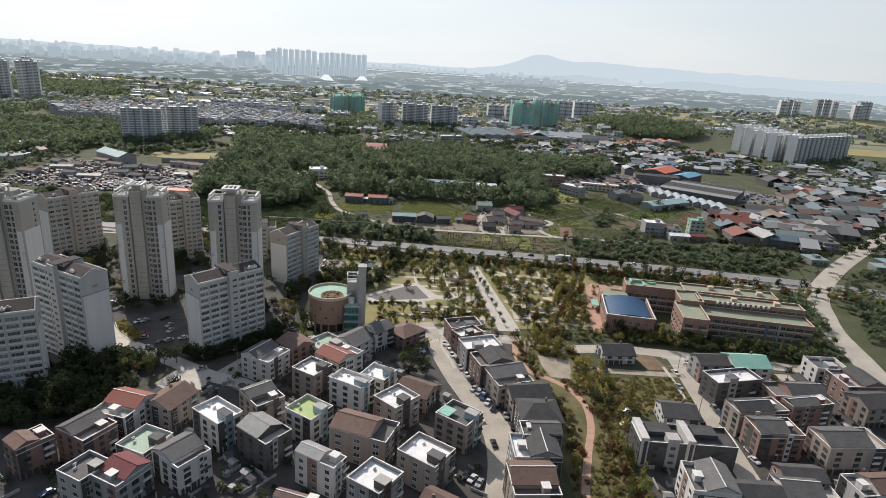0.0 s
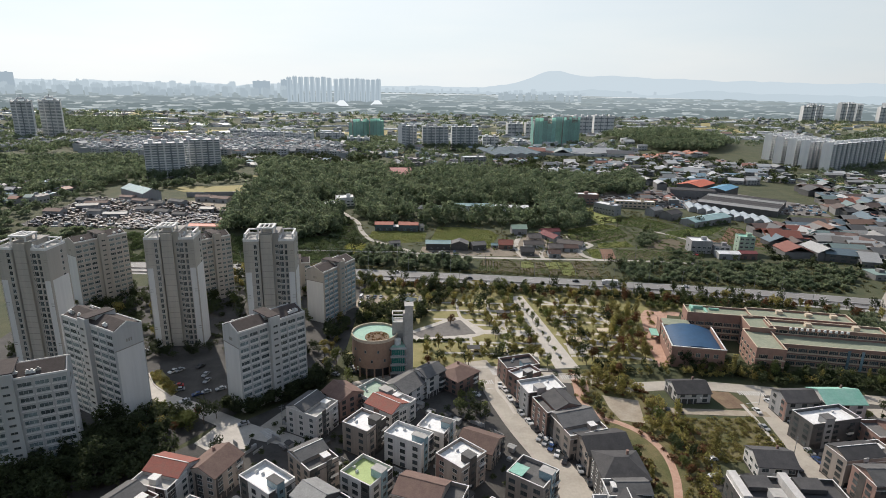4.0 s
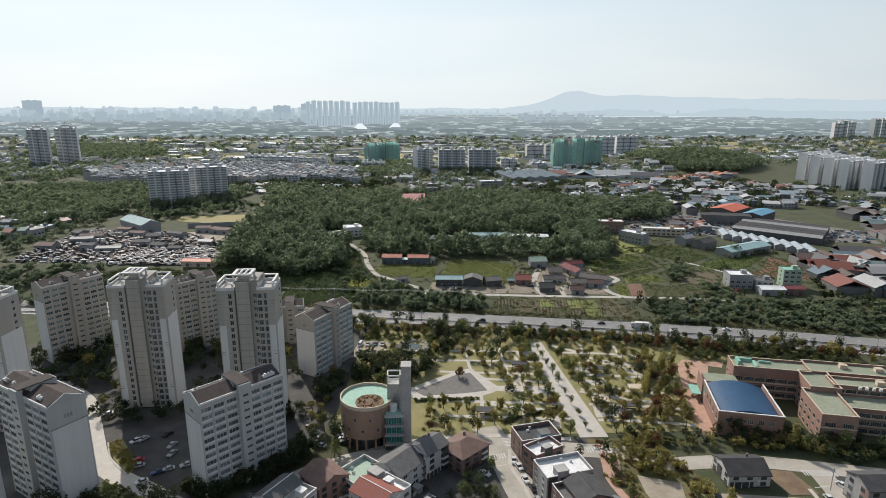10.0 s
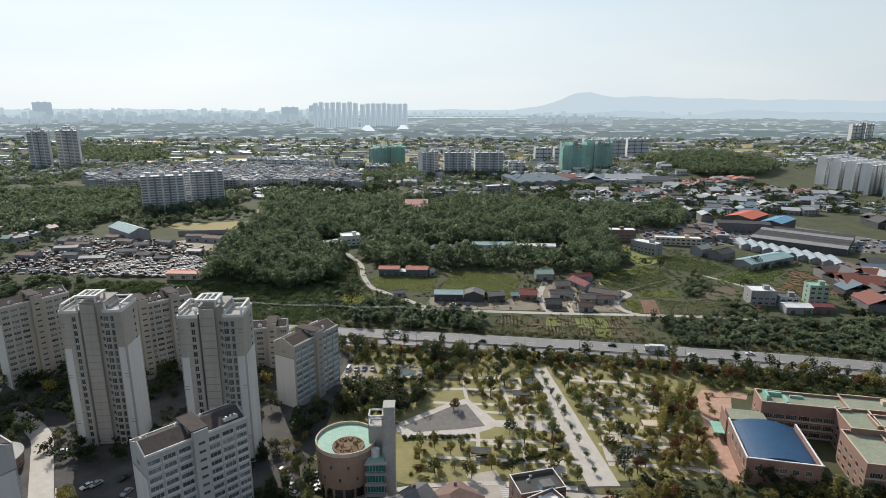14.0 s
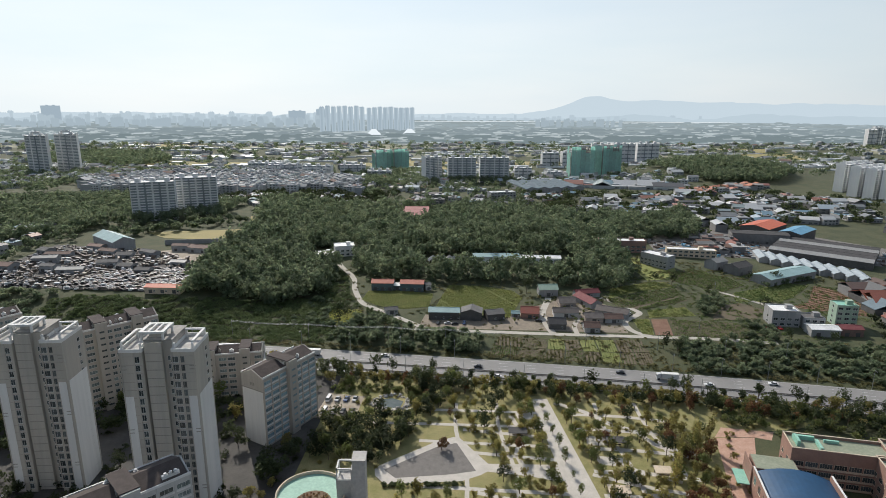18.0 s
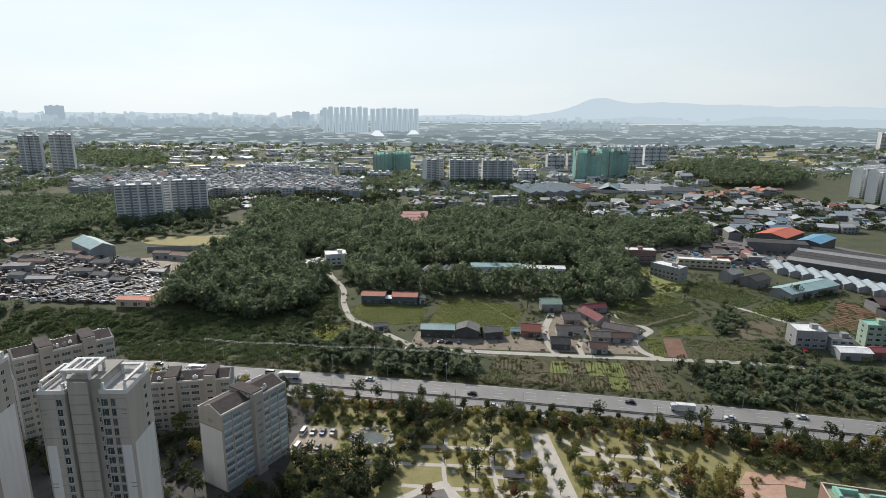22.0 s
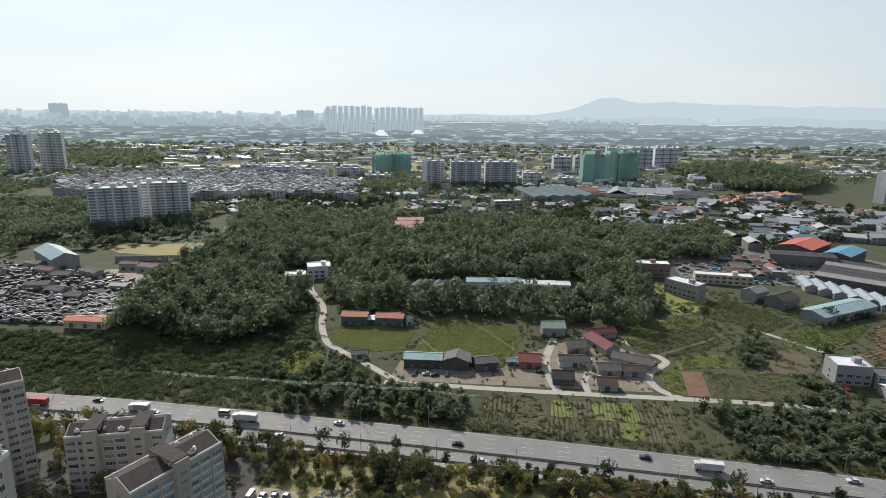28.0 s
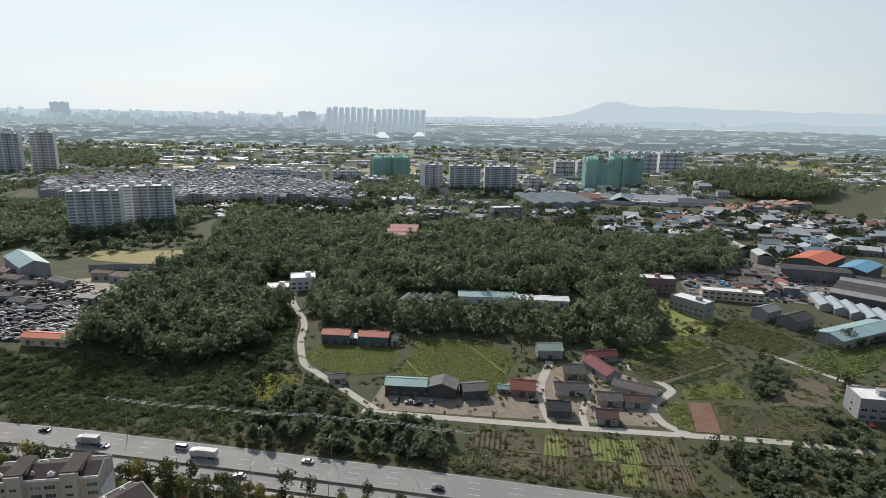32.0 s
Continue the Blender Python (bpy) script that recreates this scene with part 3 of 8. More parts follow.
def strip(name, pts, width, m, lift, label="", category="road", n=12):
    line, _ = ribbon(pts, width, n)
    s = Soup()
    ring = []
    for i, p in enumerate(line):
        d = (line[min(i + 1, len(line) - 1)] - line[max(i - 1, 0)]).normalized()
        nrm = Vector((-d.y, d.x)) * width / 2
        for q, dz in ((p - nrm, -0.4), (p - nrm, lift), (p + nrm, lift), (p + nrm, -0.4)):
            ring.append((q.x, q.y, ground_z(q.x, q.y) + dz))
    faces = []
    for i in range(len(line) - 1):
        a = 4 * i
        faces += [(a, a + 4, a + 5, a + 1), (a + 1, a + 5, a + 6, a + 2), (a + 2, a + 6, a + 7, a + 3)]
    s.solid(ring, faces)
    return tagged(new(name, s.mesh(name, m)), label, category, "", "structure"), line


def inside(x, y, poly):
    hit = False
    for (x1, y1), (x2, y2) in zip(poly, poly[1:] + poly[:1]):
        if (y1 > y) != (y2 > y) and x < (x2 - x1) * (y - y1) / (y2 - y1) + x1:
            hit = not hit
    return hit


def scatter(poly, n, rng, avoid=(), gap=0.0):
    xs, ys = [p[0] for p in poly], [p[1] for p in poly]
    got, cells = [], {}
    for _ in range(n * 12):
        if len(got) >= n:
            break
        x, y = rng.uniform(min(xs), max(xs)), rng.uniform(min(ys), max(ys))
        if not inside(x, y, poly) or any(inside(x, y, a) for a in avoid):
            continue
        if gap:
            i, j = int(x // gap), int(y // gap)
            near = [q for k in (-1, 0, 1) for m in (-1, 0, 1) for q in cells.get((i + k, j + m), ())]
            if any((x - a) ** 2 + (y - b) ** 2 < gap * gap for a, b in near):
                continue
            cells.setdefault((i, j), []).append((x, y))
        got.append((x, y))
    return got


OCTA_F = np.array([(0, 2, 4), (2, 1, 4), (1, 3, 4), (3, 0, 4), (2, 0, 5), (1, 2, 5), (3, 1, 5), (0, 3, 5)])


def lumps(centres, sizes, rng, flat=0.7):
    """Uneven little solids at the centres, as vertex and face arrays."""
    n = len(centres)
    base = np.array([(1, 0, 0), (-1, 0, 0), (0, 1, 0), (0, -1, 0), (0, 0, 1), (0, 0, -1)], float)
    v = base[None] * rng.uniform(0.55, 1.35, (n, 6, 1))
    v[:, :, 2] *= flat
    q = rng.normal(size=(n, 4))
    q[:, 1:3] *= 0.5
    q /= np.linalg.norm(q, axis=1, keepdims=True)
    w, x, y, z = q.T
    rot = np.stack([1 - 2 * (y * y + z * z), 2 * (x * y - z * w), 2 * (x * z + y * w), 2 * (x * y + z * w), 1 - 2 * (x * x + z * z), 2 * (y * z - x * w), 2 * (x * z - y * w), 2 * (y * z + x * w), 1 - 2 * (x * x + y * y)], 1).reshape(n, 3, 3)
    v = np.einsum("nij,nkj->nki", rot, v) * np.asarray(sizes)[:, None, None] + np.asarray(centres)[:, None]
    f = (OCTA_F[None] + 6 * np.arange(n)[:, None, None]).reshape(-1, 3)
    return v.reshape(-1, 3), f


def clumps(centres, sizes, rng, flat=0.7, each=3, up=1.2, out=None):
    """Tufts of leaves: a few bent blades round each centre, as vertex and face arrays."""
    c = np.repeat(np.asarray(centres, float), each, 0)
    z = np.repeat(np.asarray(sizes, float), each) * (4 / each) ** 0.45
    n = len(c)
    off = rng.normal(size=(n, 3)) * 0.45
    off[:, 2] *= flat
    nor = rng.normal(size=(n, 3))
    if out is None:
        nor[:, 2] = np.abs(nor[:, 2]) * up + 0.15 * up
    else:
        nor = nor * 0.4 + np.repeat(out, each, 0)
    nor /= np.linalg.norm(nor, axis=1, keepdims=True)
    a = np.cross(nor, rng.normal(size=(n, 3)))
    a /= np.linalg.norm(a, axis=1, keepdims=True)
    b = np.cross(nor, a)
    la, lb = z * rng.uniform(0.55, 1.05, n), z * rng.uniform(0.35, 0.7, n)
    mid = c + off * z[:, None]
    bend = nor * (lb * rng.uniform(0.0, 0.5, n))[:, None]
    v = np.stack([mid + a * la[:, None], mid + b * lb[:, None] + bend, mid - a * la[:, None], mid - b * lb[:, None] + bend], 1)
    f = (np.array([(0, 1, 2), (0, 2, 3)])[None] + 4 * np.arange(n)[:, None, None]).reshape(-1, 3)
    return v.reshape(-1, 3), f


def array_mesh(name, v, f, m):
    me = bpy.data.meshes.new(name)
    me.vertices.add(len(v))
    me.vertices.foreach_set("co", np.ascontiguousarray(v, np.float32).ravel())
    me.loops.add(len(f) * 3)
    me.loops.foreach_set("vertex_index", np.ascontiguousarray(f, np.int32).ravel())
    me.polygons.add(len(f))
    me.polygons.foreach_set("loop_start", np.arange(0, 3 * len(f), 3, dtype=np.int32))
    me.polygons.foreach_set("loop_total", np.full(len(f), 3, np.int32))
    me.materials.append(M[m])
    me.update(calc_edges=True)
    return me


def crown_points(n, r, h, rng, lobes=5):
    """Points of an uneven crown: several lobes round a centre, thinner inside."""
    lob = [(rng.uniform(-0.45, 0.45) * r, rng.uniform(-0.45, 0.45) * r, rng.uniform(-0.3, 0.35) * h, rng.uniform(0.45, 0.75)) for _ in range(lobes)]
    pick = rng.integers(0, lobes, n)
    d = rng.normal(size=(n, 3))
    d /= np.linalg.norm(d, axis=1, keepdims=True)
    rad = rng.uniform(0.55, 1.05, n) ** 0.6
    c = np.array(lob)[pick]
    return c[:, :3] + d * rad[:, None] * c[:, 3:4] * np.array([r, r, h * 0.6])


# ---- ground ----
def build_ground():
    xs = sorted(set(list(range(-420, 421, 14)) + list(range(448, 760, 28)) + [s * d for d in (480, 560, 660, 800, 1000, 1300, 1800, 2500, 3500, 4900) for s in (-1, 1)]))
    ys = sorted(set([-4900, -3500, -2000, -1000, -500, -200, 0, 100, 200, 300, 400] + list(range(430, 1181, 14)) + list(range(1208, 1620, 28)) + [1250, 1350, 1500, 1700, 2000, 2500, 3200, 4000, 4900]))
    v = [(x, y, ground_z(x, y)) for y in ys for x in xs]
    n = len(xs)
    f = [(j * n + i, j * n + i + 1, (j + 1) * n + i + 1, (j + 1) * n + i) for j in range(len(ys) - 1) for i in range(n - 1)]
    me = bpy.data.meshes.new("ground")
    me.from_pydata(v, [], f)
    m = mat("land", (0.046, 0.06, 0.024), (0.082, 0.083, 0.038), 0.07, 0.95, bump=0.2, fine=26, big=0.5)
    me.materials.append(m)
    tagged(new("ground", me), "green and brown open land reaching to the horizon", "ground", "", "structure")


build_ground()

# Motorway: north edge of the carriageway, from west to east.
NORTH = [(-700, 470), (-400, 466), (-174, 446), (-101, 436.5), (-32, 426), (40, 414), (106, 402), (160, 391), (210, 379), (300, 352), (420, 305), (640, 200)]


def beside(pts, off):
    out = []
    for i, p in enumerate(pts):
        d = (Vector(pts[min(i + 1, len(pts) - 1)]) - Vector(pts[max(i - 1, 0)])).normalized()
        out.append((p[0] + d.y * off, p[1] - d.x * off))
    return out


strip("motorway", beside(NORTH, 6.9), 13.8, "asphalt", 0.12, "grey asphalt motorway carriageway with worn lane dashes")
strip("motorway_south", beside(NORTH, 18.2), 7.0, "asphalt", 0.12, "grey asphalt carriageway south of the guard rail")
strip("verge", beside(NORTH, 24.2), 2.6, "concrete", 0.16, "pale concrete footway along the road")
STREET = [(-3, 290), (1, 272), (4.8, 250), (8.8, 232), (14.6, 212), (18.2, 195), (16, 172), (6, 140)]
strip("street", STREET, 11.5, "street", 0.1, "sunlit grey concrete street between the houses")
EAST_STREET = [(116, 262), (113, 240), (109, 215), (104, 190), (100, 165), (96, 140)]
strip("street_east", EAST_STREET, 8, "street", 0.1, "grey concrete street with parked cars")
strip("street_school", [(60, 262), (90, 263), (116, 258), (150, 250), (200, 240)], 8, "street", 0.09, "grey street in front of the school")
strip("street_north", [(-90, 236), (-70, 262), (-30, 275), (0, 277), (60, 268)], 9, "street", 0.08, "grey street along the park")
strip("street_far_east", [(160, 240), (158, 215), (152, 180), (146, 140)], 7, "street", 0.1, "grey street between house rows")
RAMP = [(198, 215), (211, 250), (222, 286), (234, 310), (246, 331), (268, 357), (311, 396), (360, 435), (400, 466), (470, 512)]
strip("road_east", RAMP, 12.5, "street", 0.14, "wide pale concrete road curving away")
strip("estate_road", [(-75, 228), (-92, 234), (-107, 243), (-122, 253), (-138, 262.5), (-150, 273), (-159, 287), (-168, 302), (-180, 320), (-205, 340)], 7.5, "paving", 0.1, "bright concrete drive of the housing estate")
sheet("housing_ground", [(-150, 140), (-165, 200), (-120, 225), (-80, 262), (-10, 285), (42, 280), (30, 140)], "yardpave", 0.05, "paved ground between the houses, darkened for shade", category="pavement")
sheet("housing_ground_east", [(62, 130), (62, 200), (112, 205), (112, 262), (190, 245), (190, 130)], "yardpave", 0.05, "paved ground between the houses, darkened for shade", category="pavement")
sheet("estate_ground", [(-240, 190), (-240, 400), (-60, 400), (-62, 330), (-70, 285), (-100, 255), (-120, 228), (-160, 200)], "yardpave", 0.04, "asphalt yard between apartment blocks, darkened for shade", category="pavement")

# Park.
PARK = [(-66, 300), (-30, 284), (20, 284), (100, 284), (108, 345), (150, 352), (120, 368), (30, 388), (-60, 398)]
sheet("park_lawn", PARK, "lawn", 0.07, "dry yellow-green park lawn", category="lawn")
sheet("park_path", [(30, 376), (37.5, 376), (45.5, 281), (34, 281)], "paving", 0.12, "broad pale paved park walk", category="path")
sheet("plaza_rim", [(-36, 324), (-35.5, 319), (-31.5, 314), (-4, 315.5), (3, 319), (8, 323), (-3.5, 343.5), (-6, 344.5), (-14, 340.5)], "paving", 0.11, "pale paved rim of a triangular plaza", category="plaza")
sheet("plaza_floor", [(-32.5, 322.5), (-28, 317.5), (-8, 319.5), (1.5, 321.5), (-5, 340), (-12, 338)], "gravel", 0.14, "grey gravel triangular plaza", category="plaza")
for y0 in (296, 309, 323, 338, 352, 364):
    strip("park_walk", [(-20 if y0 < 345 else -40, y0 + 4), (10, y0 + 1), (34, y0 - 1)], 2.0, "paving", 0.1, "narrow pale park path", "path", 4)
    strip("park_walk", [(45, y0 - 2), (66, y0 - 4), (84, y0 - 8)], 2.2, "paving", 0.1, "narrow pale park path", "path", 4)
for x0 in (-4, 14, 58, 76):
    strip("park_walk", [(x0, 292), (x0 + 2, 320), (x0 - 1, 350), (x0, 372)], 1.6, "paving", 0.09, "narrow pale park path", "path", 4)
sheet("school_walk", [(100, 343), (116, 343), (98, 305), (95, 281), (84, 281), (88, 302)], "brickpave", 0.1, "pink brick-paved walk beside the school", category="path")
strip("brick_walk", [(41, 276), (38.5, 262), (37.6, 253.3), (41, 240.4), (48.1, 234.3), (53.7, 227.6), (57.3, 215.6), (55.3, 200.8), (48.5, 183.6), (41.3, 164.3), (38, 150)], 2.8, "brickpave", 0.1, "pinkish brick footpath through a green strip", "path")
sheet("green_strip", [(36, 280), (62, 280), (70, 255), (78, 215), (62, 190), (58, 130), (36, 130), (40, 230)], "grass", 0.07, "shaggy grass strip between houses", category="grass")
sheet("fallow_plot", [(66, 236), (104, 236), (106, 222), (100, 208), (68, 208)], "grass", 0.1, "overgrown fallow plot", category="field")
sheet("allotment", [(94, 258), (105, 256), (107, 243), (97, 243)], "soil", 0.12, "small tilled brown plot", category="field")
sheet("brick_court", [(38, 269.5), (45.5, 269.5), (43, 258), (39.5, 256)], "brickpave", 0.11, "pink brick court at the end of the park walk", category="path")
sheet("lane_white_house", [(64, 246), (112, 240), (112, 236), (64, 241)], "sand", 0.13, "pale dirt lane", category="lane")

# Farmland north of the motorway.
strip("farm_lane", [(-26, 462), (20, 457), (60, 453), (110, 449), (145, 446), (180, 440)], 4, "lanepave", 0.1, "pale concrete farm lane", "lane")
strip("hill_lane", [(-96, 628), (-92, 599), (-76, 563), (-71, 535), (-63, 509), (-54, 498), (-38, 482), (-20, 463)], 3.8, "lanepave", 0.14, "pale winding lane up the hill", "lane")
strip("village_lane", [(112, 449), (103.5, 458), (103, 472), (112, 482), (117.5, 489), (113, 499), (103, 513.5), (100, 517)], 4, "lanepave", 0.1, "pale concrete village lane", "lane")
strip("village_lane", [(55.5, 455), (54, 471), (55.5, 490), (62, 510), (64, 517)], 4.2, "lanepave", 0.1, "pale concrete village lane", "lane")
strip("village_lane", [(69.5, 454), (70.5, 466), (75.5, 478), (78.5, 492)], 3, "lanepave", 0.1, "pale concrete village lane", "lane")
strip("field_lane", [(184, 536), (192, 527), (211, 499), (220, 484)], 3, "lanepave", 0.13, "pale dirt lane between fields", "lane")
sheet("village_yard", [(-24, 464), (30, 460), (100, 455), (104, 500), (80, 520), (40, 492), (30, 478), (-20, 486)], "dirt", 0.05, "brown trodden village yard", category="yard")
sheet("forecourt", [(-115, 229), (-109, 242), (-95, 233), (-95, 225), (-107, 223)], "paving", 0.115, "bright concrete forecourt of the estate", category="pavement")
sheet("hedge_island", [(-152, 284), (-147, 286), (-133.5, 268.5), (-135, 263.5), (-145, 273.5)], "lawn", 0.2, "raised planted island in the estate yard", category="planting")
strip("island_kerb", [(-152.3, 284.4), (-145.4, 273), (-135, 263)], 0.5, "paving", 0.3, "pale curved kerb of the island", "kerb")
strip("park_pavement", [(-60, 271), (-30, 281.5), (0, 283.5), (30, 280)], 2.4, "paving", 0.16, "pale pavement along the park", "pavement")
strip("street_pavement", [(4.6, 274), (3.3, 263), (5.8, 252.8), (7.3, 243)], 1.3, "paving", 0.2, "pale pavement beside the street", "pavement")
strip("street_pavement", [(105.2, 246), (103.6, 227), (101, 212), (98.5, 196), (94.8, 168)], 1.4, "paving", 0.2, "pale pavement beside the street", "pavement")
sheet("play_ground", [(48, 256), (62, 251), (58, 234), (49, 236.5), (47.5, 246)], "sand", 0.12, "bare sandy playground in the green strip", category="yard")
PLAY = [(46.5, 258), (63.5, 252.5), (59, 232.5), (47.5, 235)]
sheet("red_ground", [(100, 343.5), (106, 351), (126, 347), (122, 341), (116, 343.3)], "brickpave", 0.09, "red-brown bare ground behind the school", category="pavement")
strip("park_curve", [(40, 372), (45, 369), (54, 362), (60, 354), (69, 348), (75, 337), (90, 331)], 2.6, "paving", 0.13, "pale curving park path", "path", 6)
for q in ([(60, 322), (75, 314)], [(44, 319), (60, 312), (80, 306)], [(-2, 350), (30, 344)], [(-3, 334), (33, 328)], [(3, 325), (34, 315)], [(1, 309), (14, 305), (34, 303)], [(19, 361), (22, 344), (18, 333), (20, 322)]):
    strip("park_walk", q, 2.0, "paving", 0.115, "narrow pale park path", "path", 4)
for q in ([(5, 286.5), (12.5, 288), (29.5, 299), (28, 286.5)], [(6, 326), (33, 325), (32, 316), (6, 321)], [(46, 306), (62, 302), (62, 296), (45, 296)], [(47, 345), (56, 344), (55, 338), (47, 338)], [(21, 365), (29, 365), (29, 358), (22, 358)], [(48, 331), (58, 329), (57, 324), (48, 325)]):
    sheet("park_court", q, "paving", 0.105, "pale checkered park court", category="plaza")


# ---- houses ----
HOUSES = []


def house(x, y, w, d, yaw, h, roof, wall):
    """A small block of flats or a house: walls, windows, a roof of the given kind, rooftop things."""
    kind, tone = roof.split("_")
    rng = random.Random(int(x * 13 + y * 7))
    words = {"white": "white-painted", "tan": "beige rendered", "brick": "brown brick", "grey": "grey rendered", "dark": "dark-clad"}[wall]
    tops = {"flat": f"flat {tone} roof terrace", "half": f"part-pitched {tone} roof", "gable": f"pitched {tone} roof", "hip": f"hipped {tone} roof"}[kind]
    HOUSES.append([(x + math.cos(radians(yaw)) * i - math.sin(radians(yaw)) * j, y + math.sin(radians(yaw)) * i + math.cos(radians(yaw)) * j) for i, j in ((-w / 2 - 1.2, -d / 2 - 1.2), (w / 2 + 1.2, -d / 2 - 1.2), (w / 2 + 1.2, d / 2 + 1.2), (-w / 2 - 1.2, d / 2 + 1.2))])
    storeys = max(2, round(h / 3.0))
    t = thing("house", x, y, None, yaw, f"{words} {storeys}-storey house with a {tops}", "house", "houses of the quarter")
    walls = Soup()
    top = h if kind in ("flat", "half") else h - 1.2
    deck = top - 1.3 if kind in ("flat", "half") else top
    walls.box(0, 0, 0, w, d, deck)
    if kind in ("flat", "half"):
        for sx, sy, px, py in ((w, 0.22, 0, -d / 2 + 0.11), (w, 0.22, 0, d / 2 - 0.11), (0.22, d - 0.44, -w / 2 + 0.11, 0), (0.22, d - 0.44, w / 2 - 0.11, 0)):
            walls.box(px, py, deck, sx, sy, 1.3)
    part("wall", walls.mesh("wall", wall), t)
    if kind in ("flat", "half"):
        cap = Soup()
        for sx, sy, px, py in ((w + 0.12, 0.34, 0, -d / 2 + 0.11), (w + 0.12, 0.34, 0, d / 2 - 0.11), (0.34, d - 0.56, -w / 2 + 0.11, 0), (0.34, d - 0.56, w / 2 - 0.11, 0)):
            cap.box(px, py, top + 0.003, sx, sy, 0.16)
        part("parapet_cap", cap.mesh("parapet_cap", "cap"), t, "white coping")
    low = 0.24 if kind in ("flat", "half") else 0
    if kind == "flat":
        bx("roof_deck", t, "r_" + tone, 0, 0, deck, w - 0.5, d - 0.5, 0.05, label=f"{tone} roof surface")
        cx, cy = rng.choice((-0.16, -0.05, 0.1)) * w, -d / 2 + d * 0.17 - 0.2
        skin = rng.choice(("clad", "grey", "clad", "glassblue")) if wall != "dark" else "grey"
        s = Soup()
        sw = min(w * 0.27, 4.0)
        s.box(cx, cy, 0, sw, d * 0.34, top + 1.5)
        s.box(cx, cy, top + 1.503, sw + 0.3, d * 0.34 + 0.3, 0.16, 0, 1)
        s.box(cx + w * 0.06, cy + d * 0.17 + 0.02, deck + 0.1, 0.9, 0.08, 1.9, 0, 2)
        for fl in range(storeys):
            s.box(cx, -d / 2 - 0.23, fl * deck / storeys + 1.7, sw * 0.45, 0.08, 1.1, 0, 3)
        part("stair_house", s.mesh("stair_house", skin, rng.choice(("r_grey", "concrete", "r_grey")), "dark", "glass"), t, "stair shaft rising over the roof")
        for k in range(2):
            s = Soup()
            s.box(-cx * (0.5 + k), -cy * (1.1 - 0.5 * k), deck + 0.06, 1.0, 0.5, 0.75)
            s.box(-cx * (0.5 + k), -cy * (1.1 - 0.5 * k), deck + 0.81, 0.7, 0.3, 0.1)
            part("roof_unit", s.mesh("roof_unit", "cap"), t)
    elif kind == "half":
        bx("roof_deck", t, rng.choice(("r_grey", "r_white", "concrete", "r_grey")), 0, 0, deck, w - 0.5, d - 0.5, 0.05)
        f, side = rng.uniform(0.55, 0.72), rng.choice((-1, 1))
        long_x = w >= d
        sx, sy = (w * f, d - 0.7) if long_x else (w - 0.7, d * f)
        px, py = (side * (w - 0.6 - sx) / 2, 0) if long_x else (0, abs(d - 0.6 - sy) / 2)
        rise = min(sx, sy) * 0.2
        s = Soup()
        s.box(px, py, deck + 0.06, sx, sy, 1.5)
        ry = 0 if sx >= sy else 90
        a, b = (sx, sy) if sx >= sy else (sy, sx)
        s.prism(px, py, deck + 1.56, a, b, rise, ry)
        part("attic", s.mesh("attic", wall), t)
        s = Soup()
        s.gable(px, py, deck + 1.58, a, b, rise, ry)
        part("roof", s.mesh("roof", "r_" + tone), t, f"{tone} pitched roof")
        s = Soup()
        s.box(px, py, deck + 1.57 + rise + 0.2, *((a + 0.8, 0.3) if ry == 0 else (0.3, a + 0.8)), 0.14)
        part("ridge", s.mesh("ridge", "cap" if rng.random() < 0.4 else "r_" + tone), t)
        ox, oy = (-side * (w - 0.6 - w * f * 0.5) / 2 * 0.9, 0) if long_x else (w * 0.2, -d * 0.3)
        if rng.random() < 0.6:
            s = Soup()
            s.box(ox, oy, deck + 0.06, 2.4, 2.6, 2.2)
            s.box(ox, oy, deck + 2.263, 2.8, 3.0, 0.16, 0, 1)
            part("stair_house", s.mesh("stair_house", wall, "cap"), t)
    else:
        a, b, ry = (w, d, 0) if w >= d else (d, w, 90)
        rise = b * 0.22
        s = Soup()
        if kind == "gable":
            s.prism(0, 0, top, a, b, rise, ry)
            part("gable_wall", s.mesh("gable_wall", wall), t)
            s = Soup()
            s.gable(0, 0, top + 0.02, a, b, rise, ry)
        else:
            s.hip(0, 0, top + 0.02, a, b, rise, ry)
        part("roof", s.mesh("roof", "r_" + tone), t, f"{tone} roof covering")
        if rng.random() < 0.5:
            s = Soup()
            s.box(a * 0.2, b * 0.2, top + rise * 0.3, 0.7, 0.7, rise * 0.6 + 0.8)
            part("chimney", s.mesh("chimney", "brick"), t, yaw=ry)
    # windows by storey; one ground-floor window gives way to the parking panel
    front, trim = rng.choice((1.7, 2.0, 2.3)), rng.choice(("frame", "dark", "dark"))
    for fl in range(storeys):
        z = fl * (deck / storeys) + 0.9
        for length, off, turn in ((w, d / 2, 0), (d, w / 2, 90), (d, w / 2, -90)):
            n = 1 if turn == 90 else 3 if length > 11.5 else 2
            for i in range(n):
                u = -length / 2 + length * (i + 0.5) / n
                if turn == 0 and (fl == 0 and i == 0 or kind == "flat" and abs(u - cx) < sw * 0.6):
                    continue
                c, s_ = math.cos(radians(turn)), math.sin(radians(turn))
                px, py = c * u + s_ * (off - 0.0), s_ * u - c * off
                window(t, px, py, z, front if turn in (0, -90) else 1.2, 1.45, turn, 2, "glass", trim)
    # stair core strip, and a dark panel painting the shade of open parking
    if rng.random() < 0.7 and kind == "half":
        u = rng.choice((-0.16, 0.17)) * w
        s = Soup()
        s.box(u, -d / 2 - 0.12, 0.2, 1.9, 0.3, top + 0.4)
